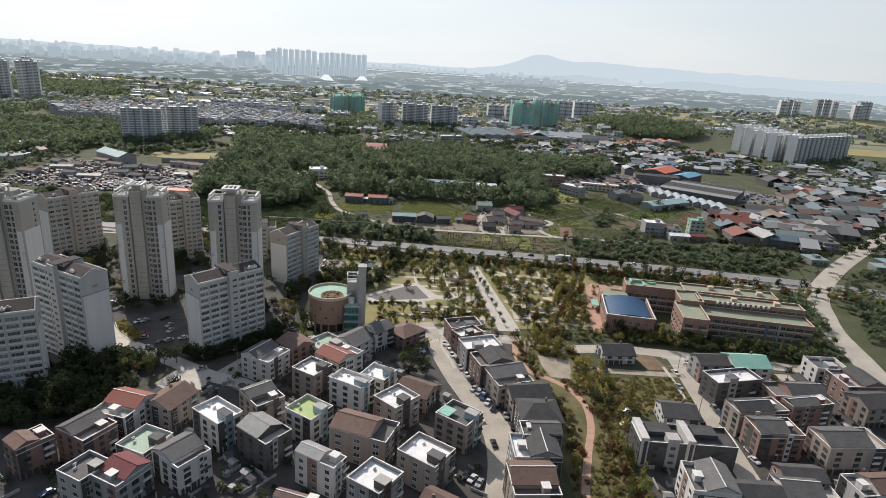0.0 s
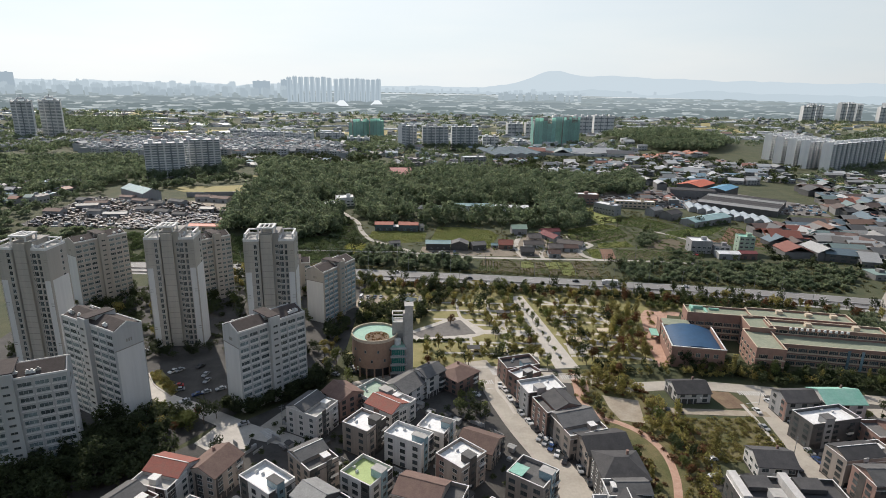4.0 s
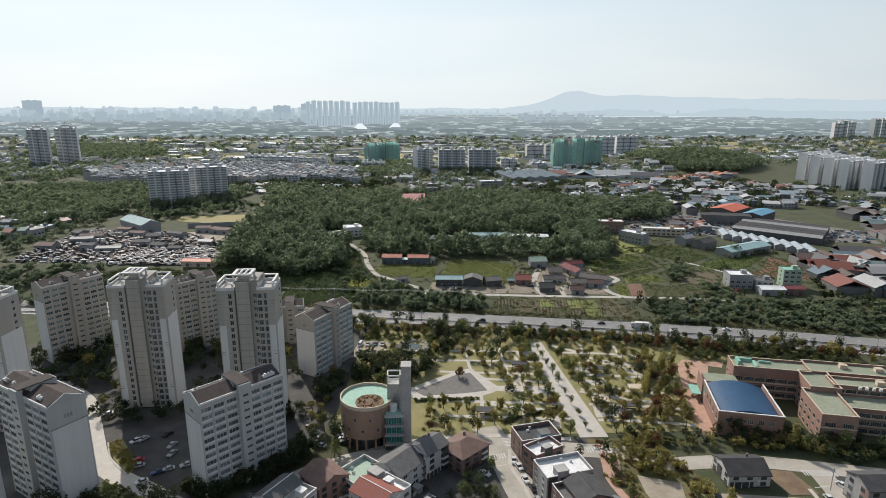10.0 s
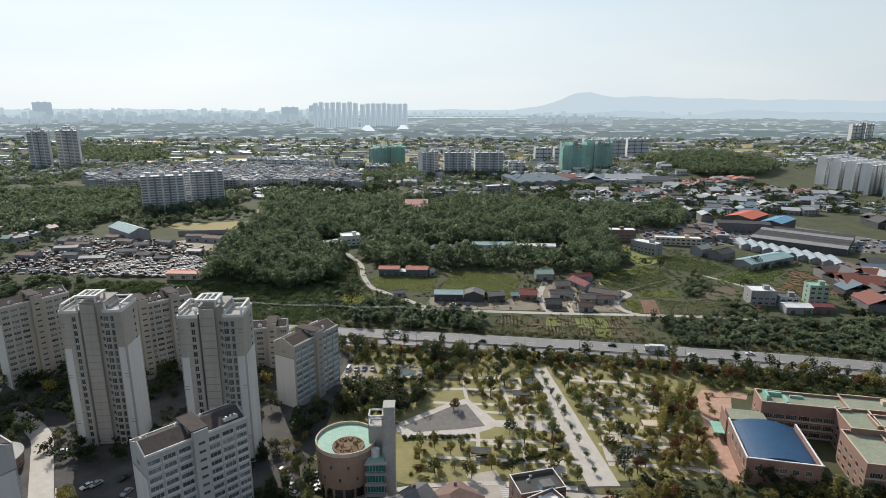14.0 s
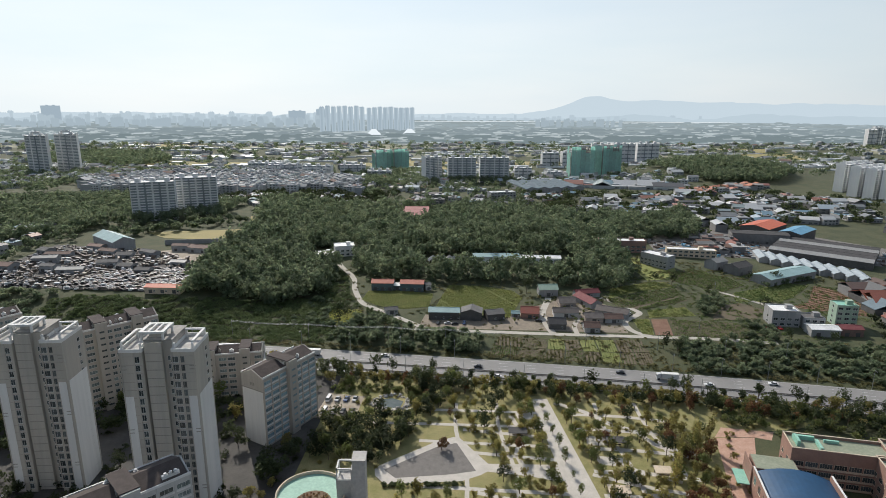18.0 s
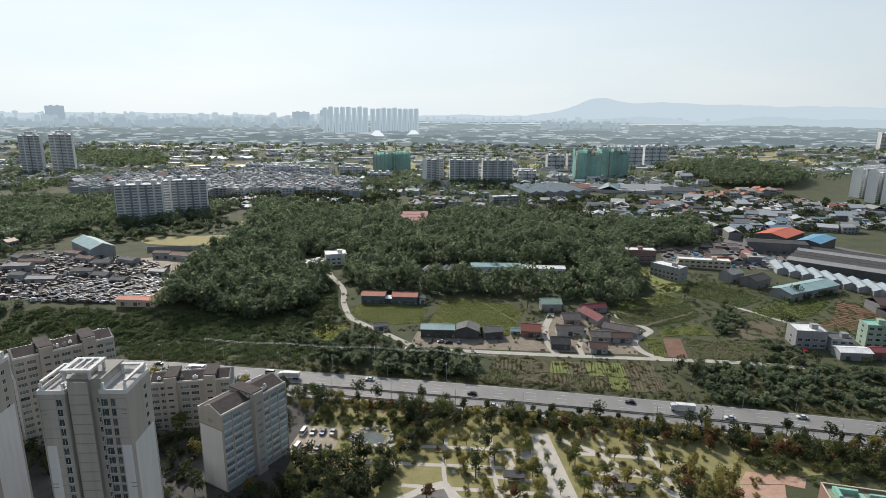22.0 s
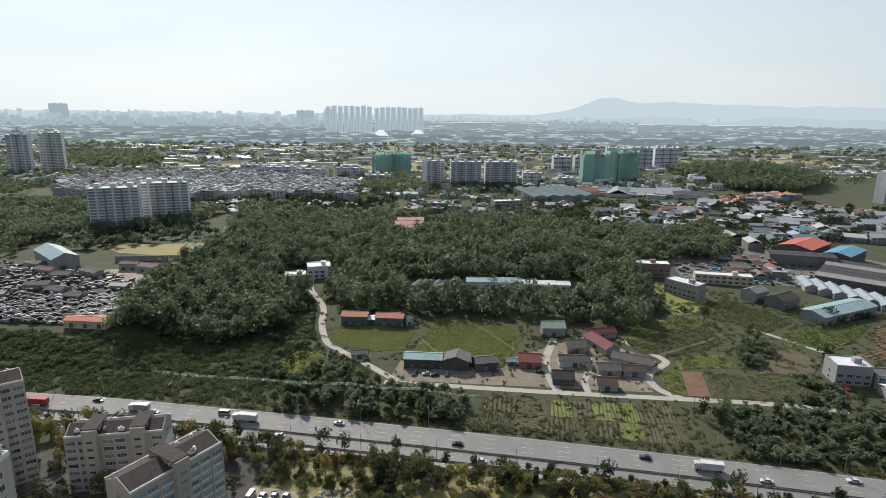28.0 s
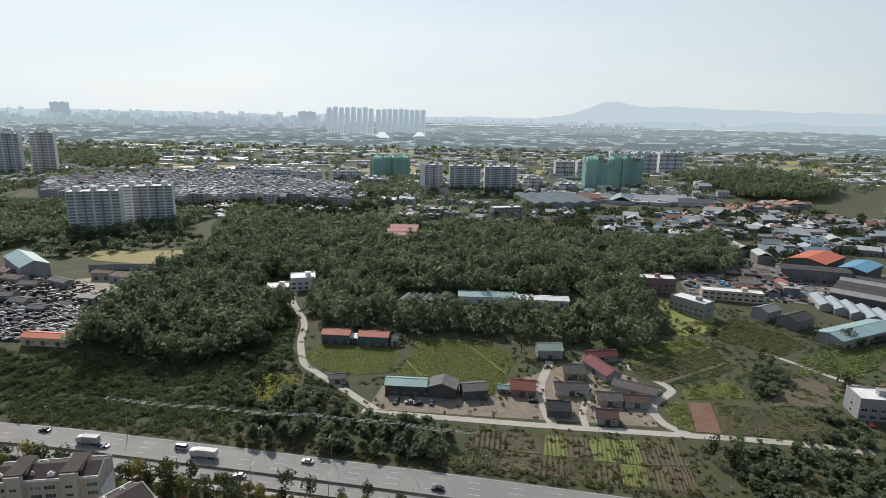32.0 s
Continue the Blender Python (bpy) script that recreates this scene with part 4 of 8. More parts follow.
        for fl in range(storeys):
            s.box(u, -d / 2 - 0.29, fl * deck / storeys + 1.6, 1.2, 0.06, 1.2, 0, 1)
        part("stair_core", s.mesh("stair_core", rng.choice(("dark", "grey", "dark", "white")), "glass"), t, "projecting stair core")
    for k in range(1):
        s = Soup()
        s.box(0, 0, 0, 0.85, 0.4, 0.65)
        s.tube(0, -0.2, 0.2, 0.24, 0.02, 10)
        part("air_unit", s.mesh("air_unit", "cap"), t, "white outdoor air-conditioning unit", (rng.uniform(-0.35, 0.35) * w, -d / 2 - 0.22, (1 + k) * deck / storeys + 0.1))
    s = Soup()
    s.box(-w * 0.18, -d / 2 - 0.02, 0.05, w * 0.56, 0.1, 2.35)
    for u in (-0.36, -0.18, 0.0):
        s.box(w * u, -d / 2 - 0.1, 0.05, 0.3, 0.12, 2.35, 0, 1)
    part("parking_bay", s.mesh("parking_bay", "clad", wall), t, "dark panel standing in for a shaded parking bay")
    # dark cladding strips up two faces
    if wall != "dark" and rng.random() < 0.75:
        k = rng.choice((-1, 1))
        bx("cladding", t, "clad", k * w * 0.36, -d / 2 - 0.02, 0.3, w * rng.uniform(0.2, 0.28), 0.07, top - 0.4, label="dark brick cladding strip")
    if wall != "dark" and rng.random() < 0.6:
        bx("cladding", t, rng.choice(("clad", "clad", "brick")), -w / 2 - 0.02, rng.choice((-0.33, 0.05, 0.33)) * d, 0.3, 0.07, d * rng.uniform(0.2, 0.3), top - 0.4, label="dark brick cladding strip")
    bx("plinth", t, "clad", 0, 0, -0.2, w + 0.06, d + 0.06, 0.75)
    if kind in ("flat", "half"):
        bx("cornice", t, rng.choice(("cap", wall, "clad")), 0, -d / 2 - 0.05, deck - 0.25, w + 0.1, 0.12, 0.22)
    if storeys >= 3:
        s = Soup()
        for fl in range(1, storeys):
            s.box(w * 0.5 - w / 5, -d / 2 - 0.45, fl * deck / storeys + 0.15, 2.8, 0.9, 0.12)
            s.box(w * 0.5 - w / 5, -d / 2 - 0.87, fl * deck / storeys + 0.27, 2.8, 0.06, 0.85)
            part("balcony", s.mesh("balcony", rng.choice(("cap", wall, "dark"))), t)
            s = Soup()
    return t


house(-133.9, 179.3, 10.9, 8.4, 51, 11, "half_brown", "brick")
house(-119.8, 185.7, 11.8, 13.4, 59, 11, "half_grey", "brick")
house(-113.2, 198.8, 15.6, 13.3, 70, 11, "half_red", "white")
house(-99.8, 204.2, 13.7, 11.8, 65, 11, "gable_brown", "tan")
house(-80.7, 193.0, 10.0, 14.4, 49, 12, "flat_white", "white")
house(-101.0, 182.6, 12.3, 11.6, 63, 8, "flat_green", "white")
house(-112.1, 167.1, 10.6, 10.1, 60, 10, "flat_grey", "grey")
house(-101.0, 165.4, 12.1, 10.6, 60, 10, "half_maroon", "grey")
house(-86.6, 173.5, 11.4, 13.6, 51, 10.5, "half_grey", "white")
house(-72.7, 236.4, 13.1, 14.4, 58, 11, "half_grey", "white")
house(-62.1, 247.3, 11.6, 11.9, 41, 11, "gable_brown", "brick")
house(-49.3, 249.7, 13.5, 13.7, 47, 9, "flat_green", "white")
house(-43.1, 240.3, 14.7, 13.9, 50, 9, "half_red", "white")
house(-36.7, 257.0, 15.7, 12.9, 50, 9, "gable_grey", "white")
house(-27.1, 263.4, 11.4, 9.8, 43, 11, "gable_grey", "white")
house(-13.8, 267.1, 14.1, 12.4, 42, 8, "hip_brown", "brick")
house(-52.3, 223.3, 11.1, 11.3, 54, 12, "flat_white", "tan")
house(-36.4, 214.3, 8.4, 15.1, 57, 12, "flat_white", "white")
house(-26.2, 222.8, 9.8, 11.0, 59, 10, "flat_white", "white")
house(-19.4, 202.1, 12.5, 11.4, 43, 12, "flat_white", "tan")
house(-68.3, 205.0, 10.9, 13.8, 39, 11, "half_grey", "tan")
house(-50.2, 194.8, 11.0, 12.4, 52, 12, "flat_lime", "white")
house(-63.5, 183.9, 10.7, 14.8, 49, 11, "half_metal", "dark")
house(-30.5, 183.9, 12.0, 20.5, 66, 12, "half_brown", "tan")
house(-43.6, 168.8, 6.5, 15.1, 57, 12, "half_metal", "white")
house(-26.6, 159.2, 11.8, 12.1, 52, 12, "flat_white", "grey")
house(-10.6, 171.0, 11.8, 14.6, 51, 12, "flat_white", "tan")
house(-48.0, 150.8, 3.9, 13.8, 68, 11, "half_brown", "white")
house(-10.8, 216.1, 12.1, 13.5, 59, 8, "gable_brown", "tan")
mint_house = house(2.4, 191.4, 11.1, 13.0, 50, 12, "flat_grey", "tan")
bx("canopy", mint_house, "r_mint", -2.4, 3.6, 12.2, 5.4, 4.6, 0.18, label="mint green terrace canopy")
house(-7.3, 150.5, 6.9, 11.1, 55, 11, "gable_brown", "tan")
house(14.1, 272.2, 15.8, 10.6, 13, 9, "flat_dark", "brick")
house(14.4, 260.9, 12.4, 7.6, 29, 10, "flat_white", "brick")
house(18.5, 247.7, 17.0, 10.7, 14, 11, "flat_white", "grey")
house(21.2, 233.6, 14.9, 12.1, 15, 11, "half_dark", "brick")
house(26.0, 222.1, 15.5, 16.5, 15, 10, "half_grey", "tan")
house(31.8, 210.1, 16.0, 13.7, 6, 10, "gable_dark", "tan")
house(32.0, 194.2, 14.7, 14.6, -3, 12, "hip_dark", "dark")
house(29.5, 182.1, 13.6, 8.0, -2, 12, "half_grey", "grey")
house(25.7, 173.9, 15.6, 12.7, -3, 11, "half_dark", "grey")
house(21.2, 158.3, 14.3, 15.2, -1, 11, "half_brown", "tan")
house(84.5, 253.7, 14.7, 12.4, -1, 6, "gable_dark", "white")
house(89.8, 202.5, 13.1, 12.0, -9, 7, "gable_dark", "white")
long_house = house(80.9, 180.9, 33.6, 11.6, -7, 10, "flat_dark", "dark")
for u in (-15.2, 0.6):
    bx("stair_panel", long_house, "white", u, 0, 0, 2.7, 12.4, 11.6, label="white full-height stair block")
    bx("stair_window", long_house, "clad", u + 0.2, -6.18, 1.0, 1.2, 0.1, 9.4, label="dark stair window strip")
for u in (-8.4, 7.6):
    bx("terrace_room", long_house, "r_dark", u, 2.4, 9.2, 8.2, 6.0, 1.5, label="dark roof terrace room")
house(122.2, 237.6, 14.5, 10.8, -1, 10, "gable_dark", "grey")
house(137.0, 234.8, 16.3, 13.5, -3, 11, "gable_mint", "white")
house(122.0, 220.3, 21.7, 10.1, 9, 11, "flat_white", "dark")
house(144.8, 212.9, 22.5, 11.6, -1, 9, "half_dark", "brick")
house(142.0, 200.8, 18.8, 6.7, 7, 11, "half_grey", "brick")
house(118.7, 197.8, 20.9, 9.6, 5, 11, "half_dark", "tan")
house(117.2, 184.4, 16.5, 11.2, -3, 11, "half_grey", "brick")
house(140.6, 177.3, 22.2, 12.5, -1, 11, "half_grey", "tan")
house(176.4, 235.2, 14.7, 11.4, -5, 9, "flat_grey", "white")
house(178.4, 220.0, 17.3, 14.9, -2, 10, "half_dark", "brick")
house(173.6, 205.1, 14.7, 12.6, 5, 10, "gable_dark", "tan")
house(76.9, 156.2, 14.1, 14.0, -10, 12, "half_grey", "white")
house(93.8, 156.3, 14.0, 8.9, -6, 8, "gable_dark", "grey")
house(112.9, 162.9, 14.1, 8.9, -6, 9, "gable_dark", "brick")
house(110.6, 156.6, 17.7, 12.4, -8, 7, "half_grey", "white")
house(134.8, 156.9, 16.9, 10.6, 2, 8, "half_brown", "white")


# ---- apartment blocks ----
def roof_clutter(t, w, d, z, rng, n=5):
    for _ in range(n):
        s = Soup()
        px, py = rng.uniform(-w * 0.42, w * 0.42), rng.choice((-0.36, -0.3, 0.25)) * d
        s.box(px, py, z, rng.uniform(0.9, 2.2), 0.9, 1.0)
        s.tube(px, py, z + 1.0, 0.4, 0.5, 8)
        part("roof_vent", s.mesh("roof_vent", rng.choice(("cap", "cap", "aptdark"))), t)


def slab_block(x, y, w, d, yaw, floors, cols, cores=(0,), tint="apt", glass="glass", back=True, number=True):
    """A slab of flats with gabled ends, a stair core rising over the roof, and a window for every bay and floor."""
    fh = 2.8
    h = floors * fh + 1.0
    rng = random.Random(int(x * 3 + y))
    t = thing("apartment_block", x, y, 0, yaw, f"pale concrete {floors}-storey apartment slab with rows of windows", "apartment building", "apartment blocks")
    walls = Soup()
    walls.box(0, 0, 0, w, d, h)
    part("wall", walls.mesh("wall", tint), t)
    for sx in (-1, 1):
        g = Soup()
        g.prism(sx * (w / 2 - 0.2), 0, h, 0.4, d, d * 0.24, 0)
        part("gable_wall", g.mesh("gable_wall", tint), t)
        g = Soup()
        g.box(sx * (w / 2 + 0.03), 0, 0.3, 0.08, d - 1.0, h * 0.8)
        part("end_panel", g.mesh("end_panel", "aptpanel"), t, "lighter painted end panel")
        g = Soup()
        g.box(sx * (w / 2 + 0.06), 0, h * 0.81, 0.14, d + 0.1, 0.35)
        part("band", g.mesh("band", "aptdark"), t)
        if number:
            g = Soup()
            for i in (-1, 0, 1):
                g.box(sx * (w / 2 + 0.04), i * 0.9, h * 0.87, 0.1, 0.55, 1.3)
            part("number_bars", g.mesh("number_bars", "aptdark"), t)
    g = Soup()
    g.gable(0, 0, h + 0.02, w - 0.9, d, d * 0.2, 0, 0.3, -0.15)
    part("roof", g.mesh("roof", "r_slab"), t, "dark brown roof between gables")
    for sy in (-1, 1):
        g = Soup()
        g.box(0, sy * (d / 2 - 0.1), h + 0.003, w, 0.35, 0.7)
        part("parapet", g.mesh("parapet", "aptpanel"), t)
    shafts = []
    for u in cores:
        g = Soup()
        g.box(u, -d / 2 - 0.9, 0, 4.4, 1.8, h + 3.0)
        g.box(u, d * 0.05, h, 4.4, d * 0.7, 3.0)
        g.box(u, -d * 0.12, h + 3.003, 5.0, d * 0.95, 0.3, 0, 1)
        shafts.append(part("stair_core", g.mesh("stair_core", tint, "r_slab"), t))
    for i in range(cols + 1 if back else 0):
        u = min(max(-w / 2 + w * i / cols, -w / 2 + 0.2), w / 2 - 0.2)
        if all(abs(u - q) > 2.4 for q in cores):
            bx("pier", t, tint, u, -d / 2 - 0.12, 0.2, 0.36, 0.26, h - 0.2)
    for fl in range(1, floors if back else 1):
        bx("floor_band", t, "aptpanel", 0, -d / 2 - 0.06, fl * fh + 0.25, w - 0.4, 0.13, 0.5)
    for fl in range(floors):
        z = fl * fh + 1.0
        for shaft, q in zip(shafts, cores):
            window(shaft, q, -d / 2 - 1.8, z + 1.3, 2.0, 0.8, 0, 2, glass, "aptdark")
        for side, turn in ((-1, 0), (1, 180)):
            if side == 1 and not back:
                continue
            bays = cols if side == -1 else 1
            for i in range(bays):
                u = -w / 2 + w * (i + 0.5) / bays
                if side == -1 and any(abs(u - q) < 2.6 for q in cores):
                    continue
                window(t, u, side * d / 2, z, round(min(w / bays, 5.0) * 0.8, 1), 1.45, turn, 3 if w / bays > 3 else 2, "balcony" if glass == "glass" else glass, "frame")
    roof_clutter(t, w, d, h + 0.8, rng, 9)
    return t


def tower_block(x, y, yaw, floors):
    """A point tower: two wings and a set-back ribbed core, roof frames on top."""
    fh = 2.8
    h = floors * fh + 2.0
    rng = random.Random(int(x + y))
    t = thing("apartment_tower", x, y, 0, yaw, f"tall beige {floors}-storey apartment tower with roof frames", "apartment building", "apartment towers")
    wings = []
    for sx, wd in ((-7.8, 7.0), (7.8, 7.0)):
        s = Soup()
        s.box(sx, 0, 0, wd, 13, h)
        for fl in range(1, floors + 1):
            s.box(sx, -6.52, fl * fh + 0.6, wd, 0.08, 0.09, 0, 1)
        for px in (sx - wd / 2 + 0.2, sx + wd / 2 - 0.2, sx - math.copysign(0.9, sx)):
            s.box(px, -6.6, 0.3, 0.3, 0.26, h - 0.4, 0, 0)
        wings.append(part("wing", s.mesh("wing", "apt", "aptdark"), t))
        s = Soup()
        for px, py, lx, ly in ((sx, -6.4, wd, 0.3), (sx, 6.4, wd, 0.3), (sx - wd / 2 + 0.15, 0, 0.3, 12.4), (sx + wd / 2 - 0.15, 0, 0.3, 12.4)):
            s.box(px, py, h + 0.003, lx, ly, 1.1)
        part("parapet", s.mesh("parapet", "aptpanel"), t)
        bx("roof_deck", t, "concrete", sx, 0, h + 0.01, wd - 0.7, 12.2, 0.06)
        # corner frame on the wing
        s = Soup()
        for px, py in ((sx - wd * 0.4, -5.6), (sx + wd * 0.4, -5.6), (sx + wd * 0.4, 5.2), (sx - wd * 0.4, 5.2)):
            s.box(px, py, h + 0.07, 0.6, 0.6, 2.6)
        s.box(sx, 5.2, h + 2.67, wd * 0.8 + 0.6, 0.8, 0.5)
        s.box(sx + math.copysign(wd * 0.4, sx), -0.2, h + 2.671, 0.8, 10.0, 0.5)
        part("roof_frame", s.mesh("roof_frame", "aptpanel"), t, "pale concrete roof frame")
    s = Soup()
    s.box(0, 1.0, 0, 8.6, 11.5, h + 3.2)
    part("core", s.mesh("core", "apt"), t)
    s = Soup()
    s.box(-1.2, -5.2, 0.5, 5.2, 1.6, h + 2.4)
    for fl in range(floors + 1):
        s.box(-1.2, -6.03, fl * fh + 1.4, 5.0, 0.1, 0.22, 0, 1)
    part("stair_shaft", s.mesh("stair_shaft", "apt", "aptdark"), t, "projecting ribbed stair shaft")
    s = Soup()
    s.box(0, 1.0, h + 3.203, 9.2, 12.0, 0.3)
    part("core_roof", s.mesh("core_roof", "aptdark"), t)
    s = Soup()
    for px in (-4.4, 2.0):
        for py in (-5.4, 1.6):
            s.box(px, py, h + 3.51, 0.6, 0.6, 2.2)
    for px, py, lx, ly in ((-1.2, -5.5, 7.6, 1.1), (-1.2, 1.7, 7.6, 1.1), (-4.4, -1.9, 1.1, 6.1), (2.0, -1.9, 1.1, 6.1), (-2.2, -1.9, 0.5, 6.1), (-0.2, -1.9, 0.5, 6.1)):
        s.box(px, py, h + 5.71, lx, ly, 0.7)
    part("ring_frame", s.mesh("ring_frame", "aptpanel"), t, "square concrete ring over the stair shaft")
    bx("tank_room", t, "apt", -1.2, -1.0, h + 3.51, 4.0, 3.6, 1.8)
    for sx in (-1, 1):
        s = Soup()
        s.box(sx * 9.8, -6.53, 0.4, 2.8, 0.1, h * 0.74)
        part("end_panel", s.mesh("end_panel", "aptpanel"), t, "lighter painted panel")
        s = Soup()
        s.box(sx * 11.33, 0, 0.4, 0.1, 11, h * 0.74)
        part("end_panel", s.mesh("end_panel", "aptpanel"), t, "lighter painted panel")
        for z in (h * 0.92, h * 0.55, h * 0.2):
            s = Soup()
            s.box(sx * 10.4, -6.56, z, 1.8, 0.16, 0.25)
            s.box(sx * 10.4, -6.56, z - 1.1, 1.8, 0.16, 0.25)
            part("band", s.mesh("band", "aptdark"), t)
    for fl in range(floors):
        z = fl * fh + 1.4
        for u in (-6.0, 5.2):
            window(wings[u > 0], u, -6.5, z, 2.3 if u > 0 else 1.4, 2.0, 0, 2, "glass", "frame")
        window(wings[1], 7.4, -6.5, z, 1.5, 2.0, 0, 2, "glass", "aptdark")
        window(t, 3.3, -4.75, z, 1.6, 1.5, 0, 2, "glass", "frame")
        for turn, px in ((90, 11.3),):
            window(wings[px > 0], px, 3.0, z, 1.4, 1.4, turn, 2, "glass", "frame")
    roof_clutter(t, 19, 9, h + 0.1, rng, 6)
    return t


slab_block(-94.6, 264, 30.8, 12, 44, 12, 7, tint="aptgrey")
slab_block(-152.8, 252.1, 31.5, 11.5, -33, 14, 7, tint="aptgrey")
slab_block(-168.5, 220.5, 34, 13, 22, 12, 7, tint="aptgrey")
slab_block(-77, 353, 29, 12, 59, 10, 7, glass="glassblue")
tower_block(-147.5, 317.5, 3, 19)
tower_block(-98.5, 304, 2, 20)
tower_block(-203, 301, -6, 19)
slab_block(-210.5, 372.5, 29, 12, 52, 14, 8, back=False)
slab_block(-156, 378, 34, 12, 42, 13, 9, (-6.5, 8), back=False)
slab_block(-109, 385, 31, 11, 10, 7, 8, (-7, 8), back=False)


# ---- school ----
def school():
    t = thing("school", 125.5, 293, 0, -14, "brick and cream school with green flat roofs around a blue-roofed gym", "school")

    def wing(x, y, w, d, h, name="wing", skip=()):
        s = Soup()
        s.box(x, y, 0, w, d, h)
        for sx, sy, px, py in ((w, 0.3, x, y - d / 2 + 0.15), (w, 0.3, x, y + d / 2 - 0.15), (0.3, d - 0.6, x - w / 2 + 0.15, y), (0.3, d - 0.6, x + w / 2 - 0.15, y)):
            s.box(px, py, h + 0.002, sx, sy, 1.0)
        p = part(name, s.mesh(name, "school"), t)
        s = Soup()
        for sx, sy, px, py in ((w + 0.2, 0.45, x, y - d / 2 + 0.15), (w + 0.2, 0.45, x, y + d / 2 - 0.15), (0.45, d - 0.75, x - w / 2 + 0.15, y), (0.45, d - 0.75, x + w / 2 - 0.15, y)):
            s.box(px, py, h + 1.005, sx, sy, 0.18)
        part("coping", s.mesh("coping", "cream"), t)
        bx("roof_deck", t, "r_school", x, y, h + 0.01, w - 0.7, d - 0.7, 0.06, label="faded green roof coating")
        floors = max(1, int(h / 3.4))
        for fl in range(floors):
            z = fl * 3.4 + 1.0
            for side, turn, length in ((-1, 0, w),):
                n = max(1, int(length / 4.4))
                if turn == 0:
                    s = Soup()
                    s.box(x, y - d / 2 - 0.04, z - 0.75, w, 0.1, 0.55)
                    part("band", s.mesh("band", "cream"), t)
                for i in range(n):
                    window(p, x - w / 2 + w * (i + 0.5) / n, y + side * d / 2, z, 4.0, 1.9, turn, 5, "glass", "cream")
            for side, turn, length in ((-1, -90, d), (1, 90, d)):
                n = max(1, int(length / 4.0))
                for i in range(n):
                    window(p, x + side * w / 2, y - d / 2 + d * (i + 0.5) / n, z, 2.2, 1.7, turn, 3, "glass", "cream")
        return p

    wing(-2, 22, 32, 11, 13.5)
    wing(39, 24, 50, 12, 13.5)
    wing(14.5, 10, 12, 16, 13.5)
    wing(12, -8, 13, 22, 12)
    wing(45.5, -2, 54, 13, 10.5)
    wing(45.5, 9.5, 54, 9, 13.8)
    # gym with a vaulted blue roof
    s = Soup()
    s.box(-20, -6, 0, 24, 28, 8.6)
    s.box(-32.3, 13, 0, 0.4, 10, 10)
    for sx, sy, px, py in ((24.6, 0.5, -20, -20), (0.5, 28, -32, -6), (0.5, 28, -8, -6)):
        s.box(px, py, 8.6, sx, sy, 2.0)
    part("gym_wall", s.mesh("gym_wall", "school"), t)
    s = Soup()
    for sx, sy, px, py in ((24.8, 0.6, -20, -20), (0.6, 27, -32, -6), (0.6, 27, -8, -6)):
        s.box(px, py, 10.603, sx, sy, 0.2)
    part("gym_coping", s.mesh("gym_coping", "cap"), t)
    s = Soup()
    n = 14
    pts = []
    for yy in (-19.4, 7.6):
        for i in range(n + 1):
            u = -1 + 2 * i / n
            pts.append((-20 + 11.6 * u, yy, 8.7 + 2.7 * (1 - u * u)))
    faces = [(i, i + 1, n + 2 + i, n + 1 + i) for i in range(n)] + [tuple(range(n, -1, -1)), tuple(range(n + 1, 2 * n + 2)), (0, n + 1, 2 * n + 1, n)]
    s.solid(pts, faces)
    part("gym_roof", s.mesh("gym_roof", "r_blue"), t, "vaulted deep blue metal roof")
    for i in range(5):
        window(t, -32.0, -17 + 5.4 * i, 5.5, 2.4, 3.2, -90, 3, "glass", "cream")
        window(t, -28 + 4 * i, -20.0, 6.0, 2.2, 2.0, 0, 3, "glass", "cream")
    bx("hall", t, "school", -24, 13, 0, 14, 9, 9.5)
    bx("roof_deck", t, "r_school", -24, 13, 9.5, 13.6, 8.6, 0.08)
    bx("canopy", t, "r_mint", -34.5, 12, 3.2, 4, 9, 0.3, label="mint green entrance canopy")
    s = Soup()
    for i in range(11):
        s.tube(28 + i * 2.6, 4.2, 14.0, 0.8, 1.0, 8, 0.6)
    part("roof_vents", s.mesh("roof_vents", "cap"), t)
    for px, py, lx, ly, lz in ((-12, 25, 7, 1.0, 1.5), (-8, 21, 1.0, 6, 1.2), (-15, 22, 1.0, 5, 2.2), (-3, 24.5, 5, 0.8, 1.0)):
        bx("roof_duct", t, "r_mint", px, py, 13.58, lx, ly, lz, label="mint green rooftop duct")
    for px, py in ((30, 26), (44, 25), (56, 25), (38, 10), (60, 10)):
        bx("roof_hatch", t, "cream", px, py, 13.6 if py > 20 else 13.9, 3.0, 2.4, 1.8)
    bx("blue_panel", t, "glassblue", 50, -8.62, 0.5, 1.2, 0.3, 10)
    bx("blue_panel", t, "glassblue", 56, -8.62, 0.5, 1.2, 0.3, 10)


school()


# ---- low round building by the estate drive ----
def drum_annex():
    t = thing("estate_pavilion", -182, 297, 0, 0, "low round brown brick building with a pale flat roof", "pavilion")
    s = Soup()
    s.tube(0, 0, 0, 9.2, 4.6, 36)
    wall = part("wall", s.mesh("wall", "school"), t)
    s = Soup()
    s.tube(0, 0, 4.603, 9.7, 0.35, 36)
    part("roof", s.mesh("roof", "concrete"), t, "pale concrete roof slab")
    for k in range(7):
        a = radians(-120 + 25 * k)
        window(wall, 9.15 * math.cos(a), 9.15 * math.sin(a), 1.2, 1.8, 2.0, math.degrees(a) + 90, 2, "glass", "dark")


drum_annex()


